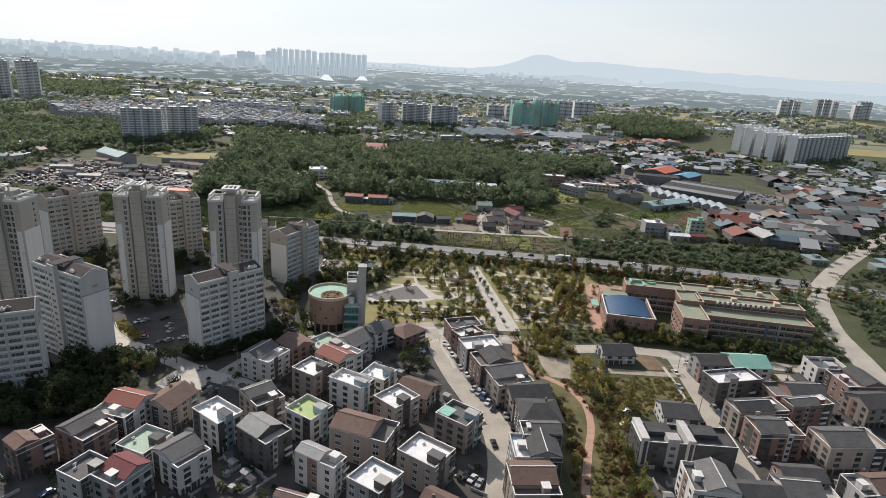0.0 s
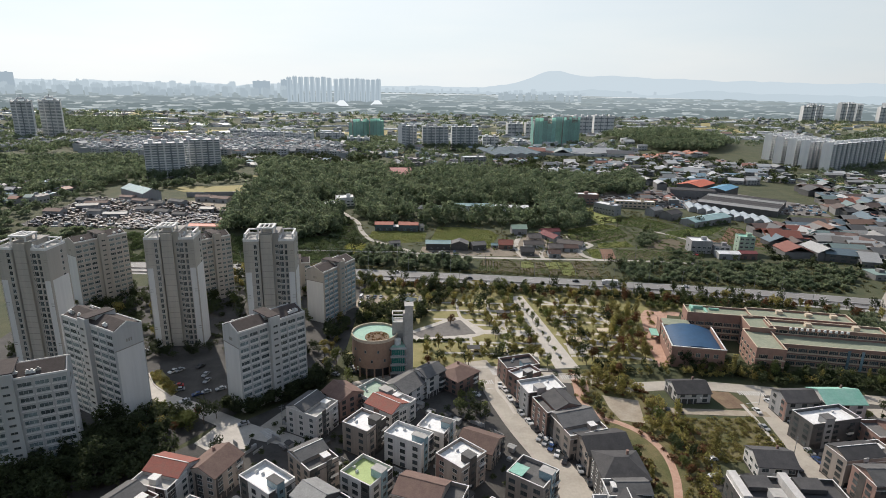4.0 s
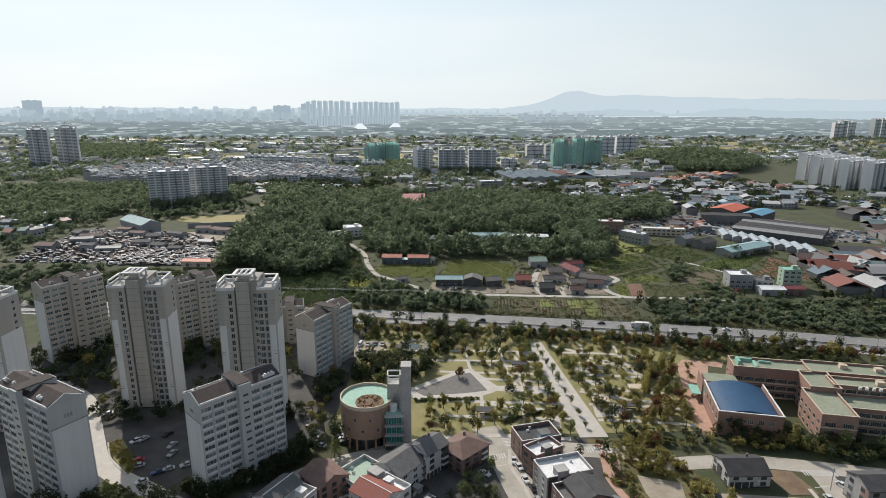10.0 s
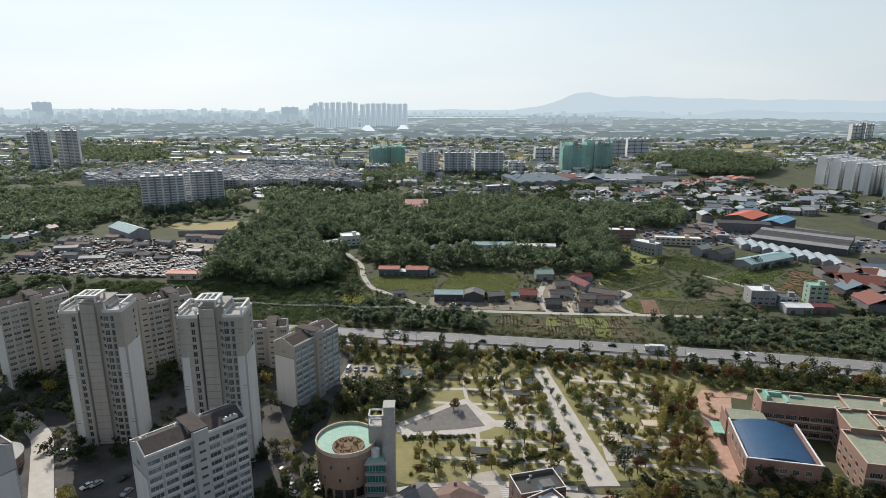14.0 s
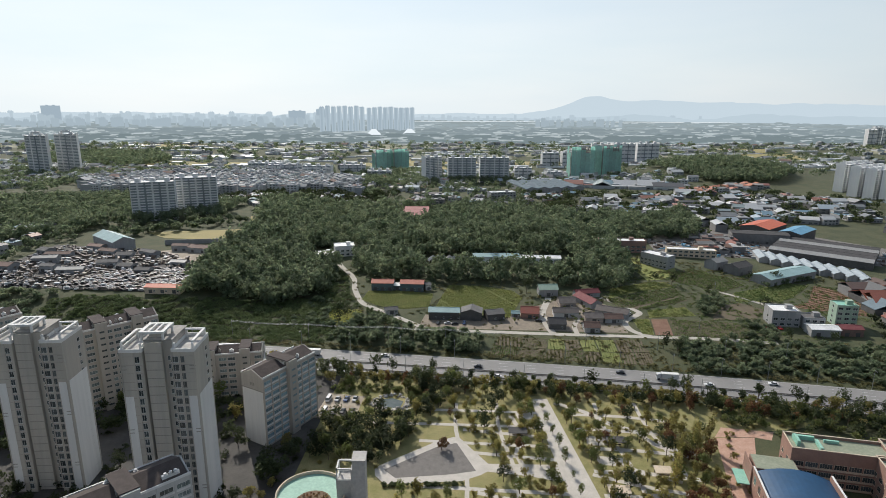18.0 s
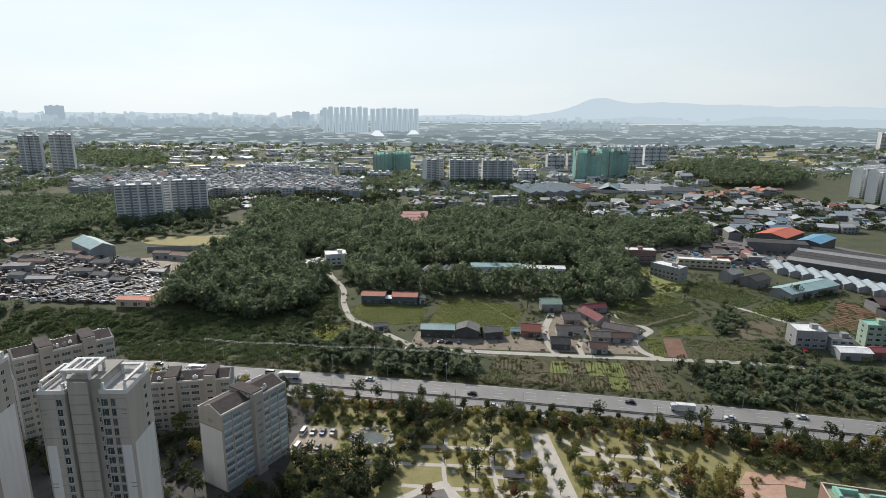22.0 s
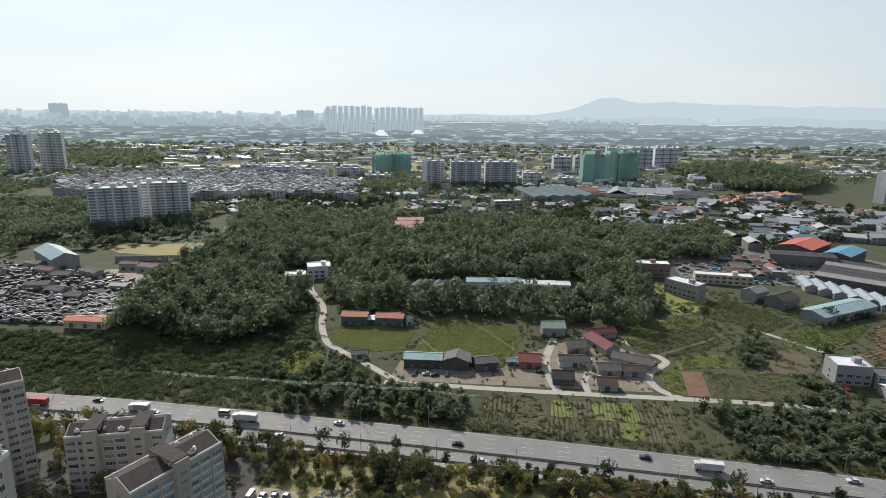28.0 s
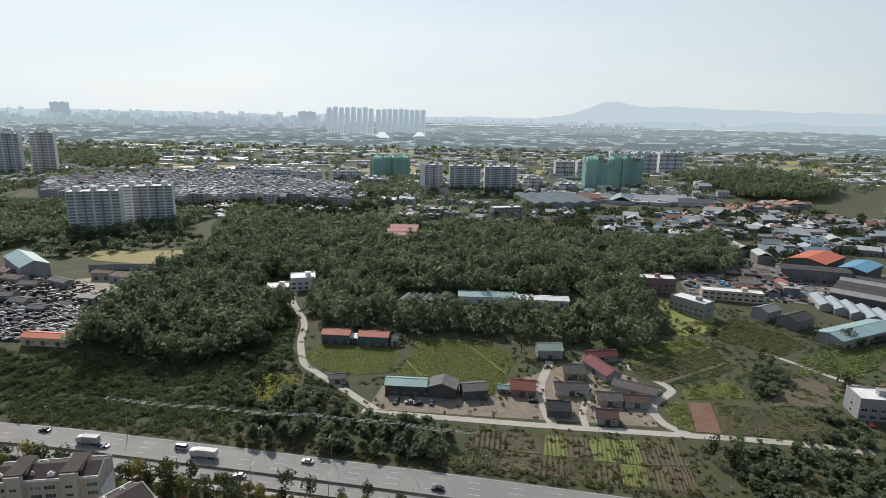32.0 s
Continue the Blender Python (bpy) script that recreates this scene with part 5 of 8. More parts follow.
# ---- round hall with a spire ----
def round_hall():
    t = thing("round_hall", -50.5, 284, 0, 0, "round tan brick hall with mint roof terrace and spire", "church")
    top, rad = 18.0, 10.4
    s = Soup()
    s.tube(0, 0, 5.5, rad, top - 5.5, 44)
    drum = part("drum", s.mesh("drum", "hallbrick"), t)
    for i in range(9):
        a = radians(180 + 22.5 * i)
        bx("column", t, "hallbrick", (rad - 1) * math.cos(a), (rad - 1) * math.sin(a), 0, 0.7, 0.7, 5.5)
    s = Soup()
    s.tube(0, 0, 0, 7.0, 5.5, 24)
    part("base", s.mesh("base", "dark"), t)
    for i in range(9):
        a = math.radians(200 + i * 16)
        window(drum, rad * math.cos(a), rad * math.sin(a), 8.5 + (i % 2) * 4.5, 0.9, 1.3, math.degrees(a) + 90, 1, "glass", "aptdark")
    s = Soup()
    s.tube(0, 0, top + 0.003, rad - 0.4, 0.1, 40)
    part("roof_deck", s.mesh("roof_deck", "r_mintpale"), t, "mint green roof coating")
    s = Soup()
    n = 44
    pts, faces = [], []
    for i in range(n):
        a = 2 * math.pi * i / n
        for r, z in ((rad + 0.12, top - 0.3), (rad + 0.12, top + 1.1), (rad - 0.3, top + 1.1), (rad - 0.3, top - 0.3)):
            pts.append((r * math.cos(a), r * math.sin(a), z))
    for i in range(n):
        a, b = 4 * i, 4 * ((i + 1) % n)
        faces += [(a, b, b + 1, a + 1), (a + 1, b + 1, b + 2, a + 2), (a + 2, b + 2, b + 3, a + 3), (a + 3, b + 3, b, a)]
    s.solid(pts, faces)
    part("parapet", s.mesh("parapet", "cream"), t, "pale ring parapet")
    s = Soup()
    s.tube(1.2, -4.2, top + 0.1, 5.4, 0.5, 24)
    part("garden_bed", s.mesh("garden_bed", "soil"), t, "round rooftop bed of brown earth")
    nr = np.random.default_rng(3)
    q = np.array([(1.2 + 4.6 * r * math.cos(a), -4.2 + 4.6 * r * math.sin(a), top + 0.8) for r, a in zip(nr.uniform(0.1, 1, 70) ** 0.5, nr.uniform(0, 6.28, 70))])
    v, f = clumps(q, nr.uniform(0.25, 0.5, 70), nr)
    part("bed_plants", array_mesh("bed_plants", v, f, "leafrust"), t, "rusty dry plants")
    s = Soup()
    s.box(10.6, -4.2, 0, 6.4, 9.5, 15)
    for i in range(4):
        s.box(10.8, -9.3, 2.6 + i * 4, 7.4, 1.8, 0.45, 0, 1)
    annex = part("annex", s.mesh("annex", "dark", "concrete"), t)
    bx("annex_roof", t, "r_mintpale", 10.6, -4.2, 15.0, 6.0, 9.0, 0.08)
    for i in range(3):
        window(annex, 10.6, -8.95, 3.4 + i * 4, 5.8, 3.0, 0, 6, "glassgreen", "frame")
    s = Soup()
    s.box(15.4, -5.2, 0, 3.6, 4.6, 34)
    part("spire", s.mesh("spire", "concrete"), t, "square concrete spire")
    bx("spire_cap", t, "concrete", 15.4, -5.2, 34, 4.0, 5.0, 0.4)
    s = Soup()
    s.box(10.6, 0.6, 0, 5.4, 5, 24)
    s.box(13.2, -3.4, 15, 0.9, 4, 15)
    part("stair_tower", s.mesh("stair_tower", "concrete"), t)
    s = Soup()
    for z in (24, 27.5):
        s.box(10.6, -1.7, z, 5.4, 0.4, 0.5)
        s.box(10.6, 2.9, z, 5.4, 0.4, 0.5)
        s.box(8.1, 0.6, z, 0.4, 5, 0.5)
    for px in (8.1, 13.0):
        for py in (-1.7, 2.9):
            s.box(px, py, 24, 0.4, 0.4, 4)
    part("belfry_frame", s.mesh("belfry_frame", "cap"), t, "open concrete belfry frame")
    s = Soup()
    s.tube(0, 0, 0, 1.5, 2.6, 16)
    part("tank", s.mesh("tank", "cap"), t, "white rooftop tank", (10.4, -5.4, 15.1))


M["hallbrick"] = mat("hallbrick", (0.36, 0.235, 0.165), (0.29, 0.19, 0.135), 0.3, 0.85, fine=10, big=0.12)
M["r_mintpale"] = mat("r_mintpale", (0.33, 0.52, 0.42), (0.28, 0.46, 0.37), 0.2, 0.75)
M["glassgreen"] = mat("glassgreen", (0.03, 0.16, 0.13), (0.05, 0.2, 0.17), 0.5, 0.2)
round_hall()


# ---- sheds and farm buildings ----
def shed(name, x, y, w, d, yaw, h, roof, wall, rise=0.18, label="", category="shed", doors=2, group=""):
    t = thing(name, x, y, None, yaw, label, category, group)
    s = Soup()
    s.box(0, 0, -0.5, w, d, h + 0.5)
    s.prism(0, 0, h, w, d, d * rise)
    part("wall", s.mesh("wall", wall), t)
    s = Soup()
    s.gable(0, 0, h + 0.02, w, d, d * rise, 0, 0.18, 0.4)
    part("roof", s.mesh("roof", roof), t)
    s = Soup()
    s.box(0, 0, h + d * rise + 0.17, w + 0.8, 0.4, 0.12)
    part("ridge", s.mesh("ridge", roof), t)
    for i in range(doors):
        u = -w / 2 + w * (i + 0.5) / doors
        bx("door" if i == 0 else "shutter", t, "dark", u, -d / 2 - 0.02, 0.05, min(2.4, w / doors * 0.5), 0.1, min(2.4, h - 0.4))
        if category != "warehouse" and group != "scrapyard sheds":
            window(t, u + min(2.6, w / doors * 0.42), -d / 2, 1.1, 1.2, 1.0, 0, 2)
    if category not in ("warehouse", "shed"):
        window(t, -w / 2, 0, 1.2, 1.2, 1.1, -90, 2)
    return t


def plain_block(name, x, y, w, d, yaw, h, wall, roof, label, category="building", cols=5, glass="glass"):
    """A flat-roofed block with a window for every bay and storey."""
    t = thing(name, x, y, None, yaw, label, category)
    s = Soup()
    s.box(0, 0, -0.5, w, d, h + 0.5)
    for sx, sy, px, py in ((w, 0.25, 0, -d / 2 + 0.12), (w, 0.25, 0, d / 2 - 0.12), (0.25, d - 0.5, -w / 2 + 0.12, 0), (0.25, d - 0.5, w / 2 - 0.12, 0)):
        s.box(px, py, h, sx, sy, 0.7)
    part("wall", s.mesh("wall", wall), t)
    bx("roof_deck", t, roof, 0, 0, h + 0.003, w - 0.55, d - 0.55, 0.08)
    fl = max(1, int(h / 3.2))
    for k in range(fl):
        for side, turn in ((-1, 0),):
            for i in range(cols):
                window(t, -w / 2 + w * (i + 0.5) / cols, side * d / 2, k * 3.2 + 1.0, round(w / cols * 0.62, 1), 1.5, turn, 2, glass)
        for turn, px in ((90, w / 2), (-90, -w / 2)):
            window(t, px, 0, k * 3.2 + 1.0, 2.0, 1.5, turn, 2, glass)
    s = Soup()
    s.box(w * 0.2, 0, h + 0.08, 3.5, 3, 2.4)
    s.box(w * 0.2, 0, h + 2.483, 3.9, 3.4, 0.15)
    part("stair_house", s.mesh("stair_house", wall), t)
    return t


shed("barn", -51, 537, 15.5, 9, -3, 5.4, "r_coral", "barnwall", label="dark-walled barn with a coral red roof", doors=3, group="coral-roofed barns")
shed("barn", -30, 535, 16.5, 9, -4, 5.4, "r_coral", "barnwall", label="dark-walled barn with a coral red roof", doors=3, group="coral-roofed barns")
shed("barn_annex", -40.6, 537, 4.4, 7, -3, 3.2, "r_white", "barnwall", 0.1, label="low white-roofed passage between barns", doors=1)
shed("barn_annex", -19.5, 535, 4, 6, 20, 4.0, "r_grey", "white", 0.2, label="pale lean-to beside a barn", doors=1)
shed("workshop", -8, 481, 19, 9, -3, 5.0, "r_teal", "dark", label="dark workshop with a pale metal roof", doors=4)
shed("workshop", 9, 480, 10, 13, 82, 5.0, "r_grey", "dark", label="dark workshop with a grey roof", doors=2)
shed("workshop", 23, 479, 11, 9, 12, 4.4, "r_grey", "dark", label="low dark shed with a grey roof", doors=2)
shed("cottage", -42, 489, 8, 6, 15, 3, "r_grey", "concrete", label="small grey farm shed", doors=1)
for x, y, w, d, yaw, h, roof, wall, words in (
    (46, 483, 11, 10, -8, 3.6, "r_red", "school", "red brick cottage with a faded red roof"),
    (64.5, 524, 13, 9, 2, 5.0, "r_green", "grey", "white house with a green roof"),
    (73, 502, 10.5, 10, 2, 3.4, "r_tile", "tan", "farmhouse with a dark brown roof"),
    (68.7, 484, 15.5, 7.5, -2, 3.2, "r_tile", "white", "long low farmhouse with a grey-brown roof"),
    (59.5, 465, 10, 9, -4, 3.4, "r_dark", "dark", "small dark farmhouse with a dark roof"),
    (88, 505, 20, 9, -68, 3.6, "r_maroon", "grey", "farmhouse with a dark red roof"),
    (91, 521, 17, 7, 10, 3.2, "r_maroon", "grey", "low wing with a dark red roof"),
    (84, 475, 11, 8, -2, 3.2, "r_tile", "tan", "farmhouse with a grey-brown roof"),
    (96, 474, 11, 7, -2, 3.0, "r_brown", "grey", "farm annex with a brown roof"),
    (79, 459.5, 9, 8, -3, 3.2, "r_brown", "grey", "small farmhouse with a brown roof"),
    (99, 485, 20, 8, -28, 3.2, "r_tile", "grey", "long farmhouse with a grey-brown roof"),
    (37, 483, 5, 4, -6, 2.4, "r_teal", "grey", "small shed with a pale teal roof"),
):
    shed("cottage", x, y, w, d, yaw, h, roof, wall, 0.27, label=words, category="house", doors=1, group="village houses")
plain_block("hill_building", -92, 627, 17, 14, 14, 8.5, "cap", "r_white", "white two-storey building on the hill", cols=4)
plain_block("hill_annex", -107, 617, 15, 13, 14, 4.6, "cap", "r_white", "low white annex on the hill", cols=3)
for i in range(7):
    s = Soup()
    s.gable(0, 0, 2.2, 16, 3.4, 1.0, 90, 0.12, 0.1)
    for k in (-6, 0, 6):
        s.box(-1.4, k, 0, 0.15, 0.15, 2.2)
        s.box(1.4, k, 0, 0.15, 0.15, 2.2)
    tagged(new("greenhouse_frame", s.mesh("greenhouse_frame", "metal")), "weathered bare greenhouse frame", "greenhouse", "bare greenhouse frames").matrix_world = pose(-18 + i * 4.6, 602, ground_z(-5, 602), 0, 0, -18)
shed("long_shed", 36, 604, 38, 12, -1, 4.5, "r_teal", "vinyl", 0.12, "long shed with a pale teal roof", doors=4)
shed("long_shed", 72, 602, 34, 10, -4, 4.0, "r_white", "vinyl", 0.12, "long shed with a white roof", doors=4)


plain_block("office", 168, 597, 24, 12, -52, 9.6, "grey", "r_white", "grey three-storey office block with a white roof", cols=7)
plain_block("factory_office", 152, 642, 40, 12, -6, 9.6, "brick", "r_white", "dark factory office with a pale roof", cols=9)
plain_block("factory_office", 208, 628, 40, 10, -12, 6.4, "cream", "r_white", "pale two-storey factory building", cols=9)
plain_block("office", 199, 471, 16, 13, -8, 9.6, "grey", "r_white", "grey three-storey building with a white roof", cols=4)
plain_block("office", 214, 466, 12, 10, -8, 6.4, "grey", "r_grey", "grey two-storey annex beside an office", cols=3)
shed("warehouse", 213, 453, 16, 9, -6, 4.5, "r_white", "grey", 0.12, "low shed with a white roof", "warehouse")
plain_block("green_building", 236, 470, 12, 10, -10, 12.8, "r_green", "r_mint", "tall green-wrapped building with a mint roof", cols=3)
shed("warehouse", 229, 453, 12, 8, -6, 4.5, "r_maroon", "brick", 0.15, "small red-roofed shed beside offices", "warehouse")

# factories and long sheds on the east
shed("warehouse", 252, 562, 53, 17, 26, 5.5, "r_teal", "grey", 0.12, "long shed with a pale teal roof", "warehouse", 5)
shed("warehouse", 226, 580, 18, 13, 30, 6, "r_dark", "towndark", 0.2, "dark metal workshop in a yard", "warehouse")
shed("warehouse", 214, 592, 14, 11, 30, 6.5, "r_metal", "grey", 0.2, "pale metal workshop in a yard", "warehouse")
for i in range(9):
    shed("warehouse", 267 + i * 5.5, 622 - i * 7.75, 26, 8.4, 74, 4.0, "r_paleblue", "grey", 0.22, "pale blue metal-roofed shed in a row", "warehouse", 1, "row of pale sheds")
for i in range(5):
    shed("warehouse", 314 + i * 8.6, 616 + i * 10.2, 76, 12, -40, 6, "r_dark" if i % 3 else "r_metal", "dark", 0.14, "long dark-roofed market shed", "warehouse", 6, "long dark sheds")
shed("warehouse", 322, 722, 44, 28, 40, 10, "r_orange", "dark", 0.1, "dark factory with an orange roof", "warehouse", 5)
shed("warehouse", 343, 698, 40, 20, 40, 9.5, "r_sky", "dark", 0.1, "factory with a blue roof", "warehouse", 4)
shed("warehouse", 298, 686, 50, 16, -14, 9.5, "r_dark", "towndark", 0.06, "black-clad factory hall beside sheds", "warehouse", 4)
for i in range(5):
    shed("warehouse", 118 + i * 18, 1036 + i * 4, 90, 17.4, 102, 8, "r_bluegrey", "grey", 0.14, "long bay of a big hall with a grey-blue roof", "warehouse", 4, "bays of the big hall")
plain_block("office", 76, 930, 36, 14, 16, 12.8, "grey", "r_white", "pale four-storey building with a white roof", cols=8)
shed("scrap_office", -193, 508, 24, 8, -4, 4, "r_orange", "cream", 0.15, "low building with an orange roof at the scrapyard", "shed", 3)
shed("scrap_shed", -292, 634, 44, 18, -42, 8, "r_teal", "grey", 0.2, "big scrapyard shed with a grey-green roof", "shed", 3)
M["r_pink"] = mat("r_pink", (0.7, 0.36, 0.32), (0.65, 0.32, 0.28), 0.2, 0.7)
for i in range(3):
    shed("clinic", -37 + i, 780 + i * 12.5, 29 - i, 11, 2, 6 + i * 1.6, "r_pink", "white", 0.22, "building with a pink roof among trees", "house", 2, "pink-roofed buildings")


# ---- far apartment blocks ----
def far_block(x, y, w, d, yaw, floors, m="aptfar", label="", group="far apartment blocks", step=1, crown=False):
    """A distant slab: balcony bands, dark seams between its stairs, white ends and lift houses."""
    fh = 2.8
    h = floors * fh
    z0 = ground_z(x, y) - 1
    t = thing("apartment_block", x, y, z0, yaw, label or f"distant pale {floors}-storey apartment slab with window bands", "apartment building", group)
    n = max(1, round(w / 15))
    bx("wall", t, m, 0, 0, 0, w, d, h)
    for i in range(n):
        u = -w / 2 + w * (i + 0.5) / n
        bx("lift_house", t, m, u, d * 0.1, h + 0.003, 5.0, d * 0.6, 3.6)
        # dark strips on the wall stand in for the shade of recesses
        if i:
            bx("stair_recess", t, "bandglass", -w / 2 + w * i / n, -d / 2 - 0.3, 0.5, 1.7, 1.2, h - 0.6, label="dark strip standing proud in place of a shaded recess")
    for sx in (-1, 1):
        bx("end_wall", t, "endwall", sx * (w / 2 + 0.1), 0, 0, 0.5, d + 0.8, h + 2.2, label="white windowless end wall")
    if crown:
        bx("crown", t, m, 0, 0, h + 3.6, w * 0.4, d * 0.5, 3.5)
        bx("mast", t, "metal", 0, 0, h + 7.1, 0.8, 0.8, 5)
    for i in range(n):
        bx("pier", t, m, -w / 2 + w * (i + 0.5) / n, -d / 2 - 0.35, 0, 1.8, 0.9, h + 0.3)
    for k in range(0, floors, step):
        bx("window_band", t, "bandglass", 0, -d / 2 - 0.05, k * fh + 1.0, w - 0.6, 0.3, 1.5 * step ** 0.5)
    return t


def netted_block(x, y, w, d, yaw, floors, seed):
    """A concrete shell behind scaffolding with patches of green netting."""
    fh, rng = 3.0, random.Random(seed)
    h = floors * fh
    t = thing("construction_block", x, y, ground_z(x, y) - 1, yaw, "concrete tower under construction behind scaffolding and green netting paled for haze", "construction site", "netted towers")
    s = Soup()
    for k in range(floors):
        s.box(0, 0, k * fh, w, d, 0.35)
        for i in range(int(w / 6) + 1):
            for sy in (-1, 1):
                s.box(-w / 2 + 0.5 + (w - 1) * i / int(w / 6), sy * (d / 2 - 0.5), k * fh + 0.35, 0.8, 0.8, fh - 0.35)
    s.box(0, 0, 0, w * 0.3, d * 0.5, h + 3)
    part("shell", s.mesh("shell", "concrete"), t)
    s = Soup()
    for i in range(int(w / 3) + 1):
        s.box(-w / 2 + w * i / int(w / 3), -d / 2 - 1.3, 0, 0.16, 0.16, h + 2.2)
    for k in range(floors):
        s.box(0, -d / 2 - 1.3, k * fh + 1.5, w, 0.14, 0.14)
    part("scaffold", s.mesh("scaffold", "metal"), t)
    for side, turn, length, off in ((0, 0, w, d / 2), (1, -90, d, w / 2), (2, 90, d, w / 2)):
        n = max(2, round(length / 8))
        for i in range(n):
            top = h * rng.choice((1.0, 1.0, 0.9, 0.8)) + 1.5
            u = -length / 2 + length * (i + 0.5) / n
            a = radians(turn)
            bx("net_sheet", t, "net", math.cos(a) * u + math.sin(a) * (off + 1.6), math.sin(a) * u - math.cos(a) * (off + 1.6), 0, length / n - 0.3, 0.12, top, turn)


# far window glass: haze and mirrored sky put into a lighter colour
M["bandglass"] = mat("bandglass", (0.2, 0.23, 0.245), (0.27, 0.3, 0.31), 0.1, 0.2, rand=0.2)
M["endwall"] = mat("endwall", (0.8, 0.79, 0.77), (0.72, 0.715, 0.7), 0.3, 0.8, tall=0.07, fine=8, big=0.06)
far_block(-309, 752, 42, 13, 18, 15)
far_block(-279, 790, 42, 13, 18, 15)
for px, py, w in ((-20, 1138, 32), (30, 1130, 46), (84, 1130, 48)):
    far_block(px, py, w, 13, 4 if px > 0 else 32, 15)
far_block(688, 934, 178, 14, 28, 15)
for px, py in ((625, 936), (622, 964), (618, 990), (626, 1034)):
    far_block(px, py, 74, 13, 28, 15)
for px, py, w in ((-718, 1290, 36), (-742, 1240, 32)):
    far_block(px, py, w, 22, 22, 25, crown=True)
FARR = random.Random(9)
for i in range(15):
    far_block(1330 + i * 46 + FARR.uniform(-8, 8), 1985 + (i % 3) * 28 + FARR.uniform(-10, 10), 26, 16, 15 * (i % 2), FARR.choice((18, 20, 22)), step=4)
for px, py, w in ((352, 1452, 44), (404, 1460, 46), (462, 1478, 50), (222, 1366, 34), (262, 1372, 30)):
    far_block(px, py, w, 13, FARR.uniform(-6, 10), 15 if px > 300 else 11, step=3)
for px, py, w, fl in ((-225, 1205, 52, 7), (-165, 1225, 46, 7), (-110, 1160, 40, 6), (-290, 1230, 60, 7), (140, 1180, 30, 7), (190, 1165, 26, 5), (-340, 1290, 70, 6)):
    far_block(px, py, w, 13, FARR.uniform(-10, 12), fl, label="long pale low block of flats", step=2)
netted_block(-120, 1312, 30, 20, 24, 13, 1)
netted_block(-86, 1330, 30, 20, 24, 13, 2)
netted_block(246, 1196, 42, 20, 4, 18, 3)
netted_block(302, 1226, 44, 22, 26, 18, 4)


# ---- the far town, joined ----
RAMP_POLY = [(270, 372), (290, 398), (340, 446), (400, 492), (470, 540), (492, 500), (420, 450), (360, 406), (310, 362)]


def town(name, poly, n, seed, lo=(7, 14), hi=(3, 9), label="", avoid=(), roofs="townroof", walls="town", pitched=0.5, gap=0.0):
    rng = random.Random(seed)
    s = Soup()
    for x, y in scatter(poly, n, rng, avoid, gap):
        w, d, h = rng.uniform(*lo), rng.uniform(*lo) * 0.8, rng.uniform(*hi)
        a = rng.choice((0, 0, 90)) + rng.gauss(-8, 9 if pitched > 0.2 else 4)
        z = ground_z(x, y) - 0.4
        s.box(x, y, z, w, d, h, a, 0)
        if rng.random() < pitched:
            s.gable(x, y, z + h, w, d, d * 0.2, a, 0.3, 0.3, 1)
        else:
            s.box(x, y, z + h + 0.003, w + 0.4, d + 0.4, 0.3, a, 1)
            s.box(x + 1, y, z + h + 0.31, w * 0.3, d * 0.3, 2, a, 0)
        for k in range(int(h / 3)):
            c, q = math.cos(radians(a)), math.sin(radians(a))
            for u in (-0.28, 0.05, 0.32):
                s.box(x + c * w * u + q * d / 2, y + q * w * u - c * d / 2, z + k * 3 + 1.2, w * 0.16, 0.2, 1.3, a, 2)
    tagged(new(name, s.mesh(name, walls, roofs, "glass")), label, "town", "", "stuff")


FLATS = [(-600, 1130), (-500, 960), (-320, 915), (-205, 945), (-112, 980), (-150, 1140), (-313, 1260), (-520, 1200)]
town("far_town", FLATS, 430, 1, (11, 20), (9, 13), "dense town of pale grey flats", (), "flatroof", "townpale", 0.08, 9.5)
town("far_cottages", [(-470, 860), (-230, 830), (-120, 870), (-110, 960), (-330, 910)], 60, 31, (8, 16), (3, 6), "low houses below the flats")
town("west_town", [(-480, 560), (-360, 600), (-380, 700), (-560, 720)], 80, 2, label="low houses and workshops on the west")
town("east_town", [(262, 452), (330, 425), (440, 500), (560, 560), (470, 740), (400, 560), (285, 535)], 170, 3, (13, 30), (3.5, 7), "crowded workshops with broad brown, grey and teal roofs", (RAMP_POLY,), "eastroof", "towndark", 0.75, 7.0)
town("east_near_town", [(275, 380), (300, 410), (380, 470), (520, 560), (640, 560), (560, 440), (420, 370)], 110, 32, (12, 28), (3.5, 7), "workshops with broad teal and grey roofs", (RAMP_POLY,), "tealroof", "towndark", 0.75, 7.0)
town("north_town", [(205, 790), (280, 740), (480, 780), (560, 900), (400, 1000), (330, 985), (200, 930), (150, 850)], 170, 4, (10, 24), (3, 8), "workshops and houses beyond the factories", (), "glareroof", "town", 0.5, 6.0)
town("factory_town", [(215, 640), (262, 640), (270, 700), (235, 690)], 22, 33, (8, 15), (3, 7), "small workshops beside the factory yard", (), "eastroof", "towndark", 0.7, 5.0)
town("east_far_town", [(470, 640), (640, 600), (840, 780), (760, 900), (520, 820)], 150, 12, (10, 24), (3, 8), "workshops and farm sheds on the eastern plain", (), "glareroof", "towndark", 0.6, 8.0)
town("red_roof_row", [(352, 985), (500, 1045), (496, 1072), (348, 1010)], 34, 34, (9, 17), (4, 7), "row of houses with orange-red roofs", (), "redroof", "townpale", 0.9, 8.0)
town("glass_market", [(205, 1075), (360, 1040), (372, 1075), (225, 1120)], 24, 35, (26, 46), (4, 6), "pale low market halls", (), "glareroof", "townpale", 0.2, 14.0)
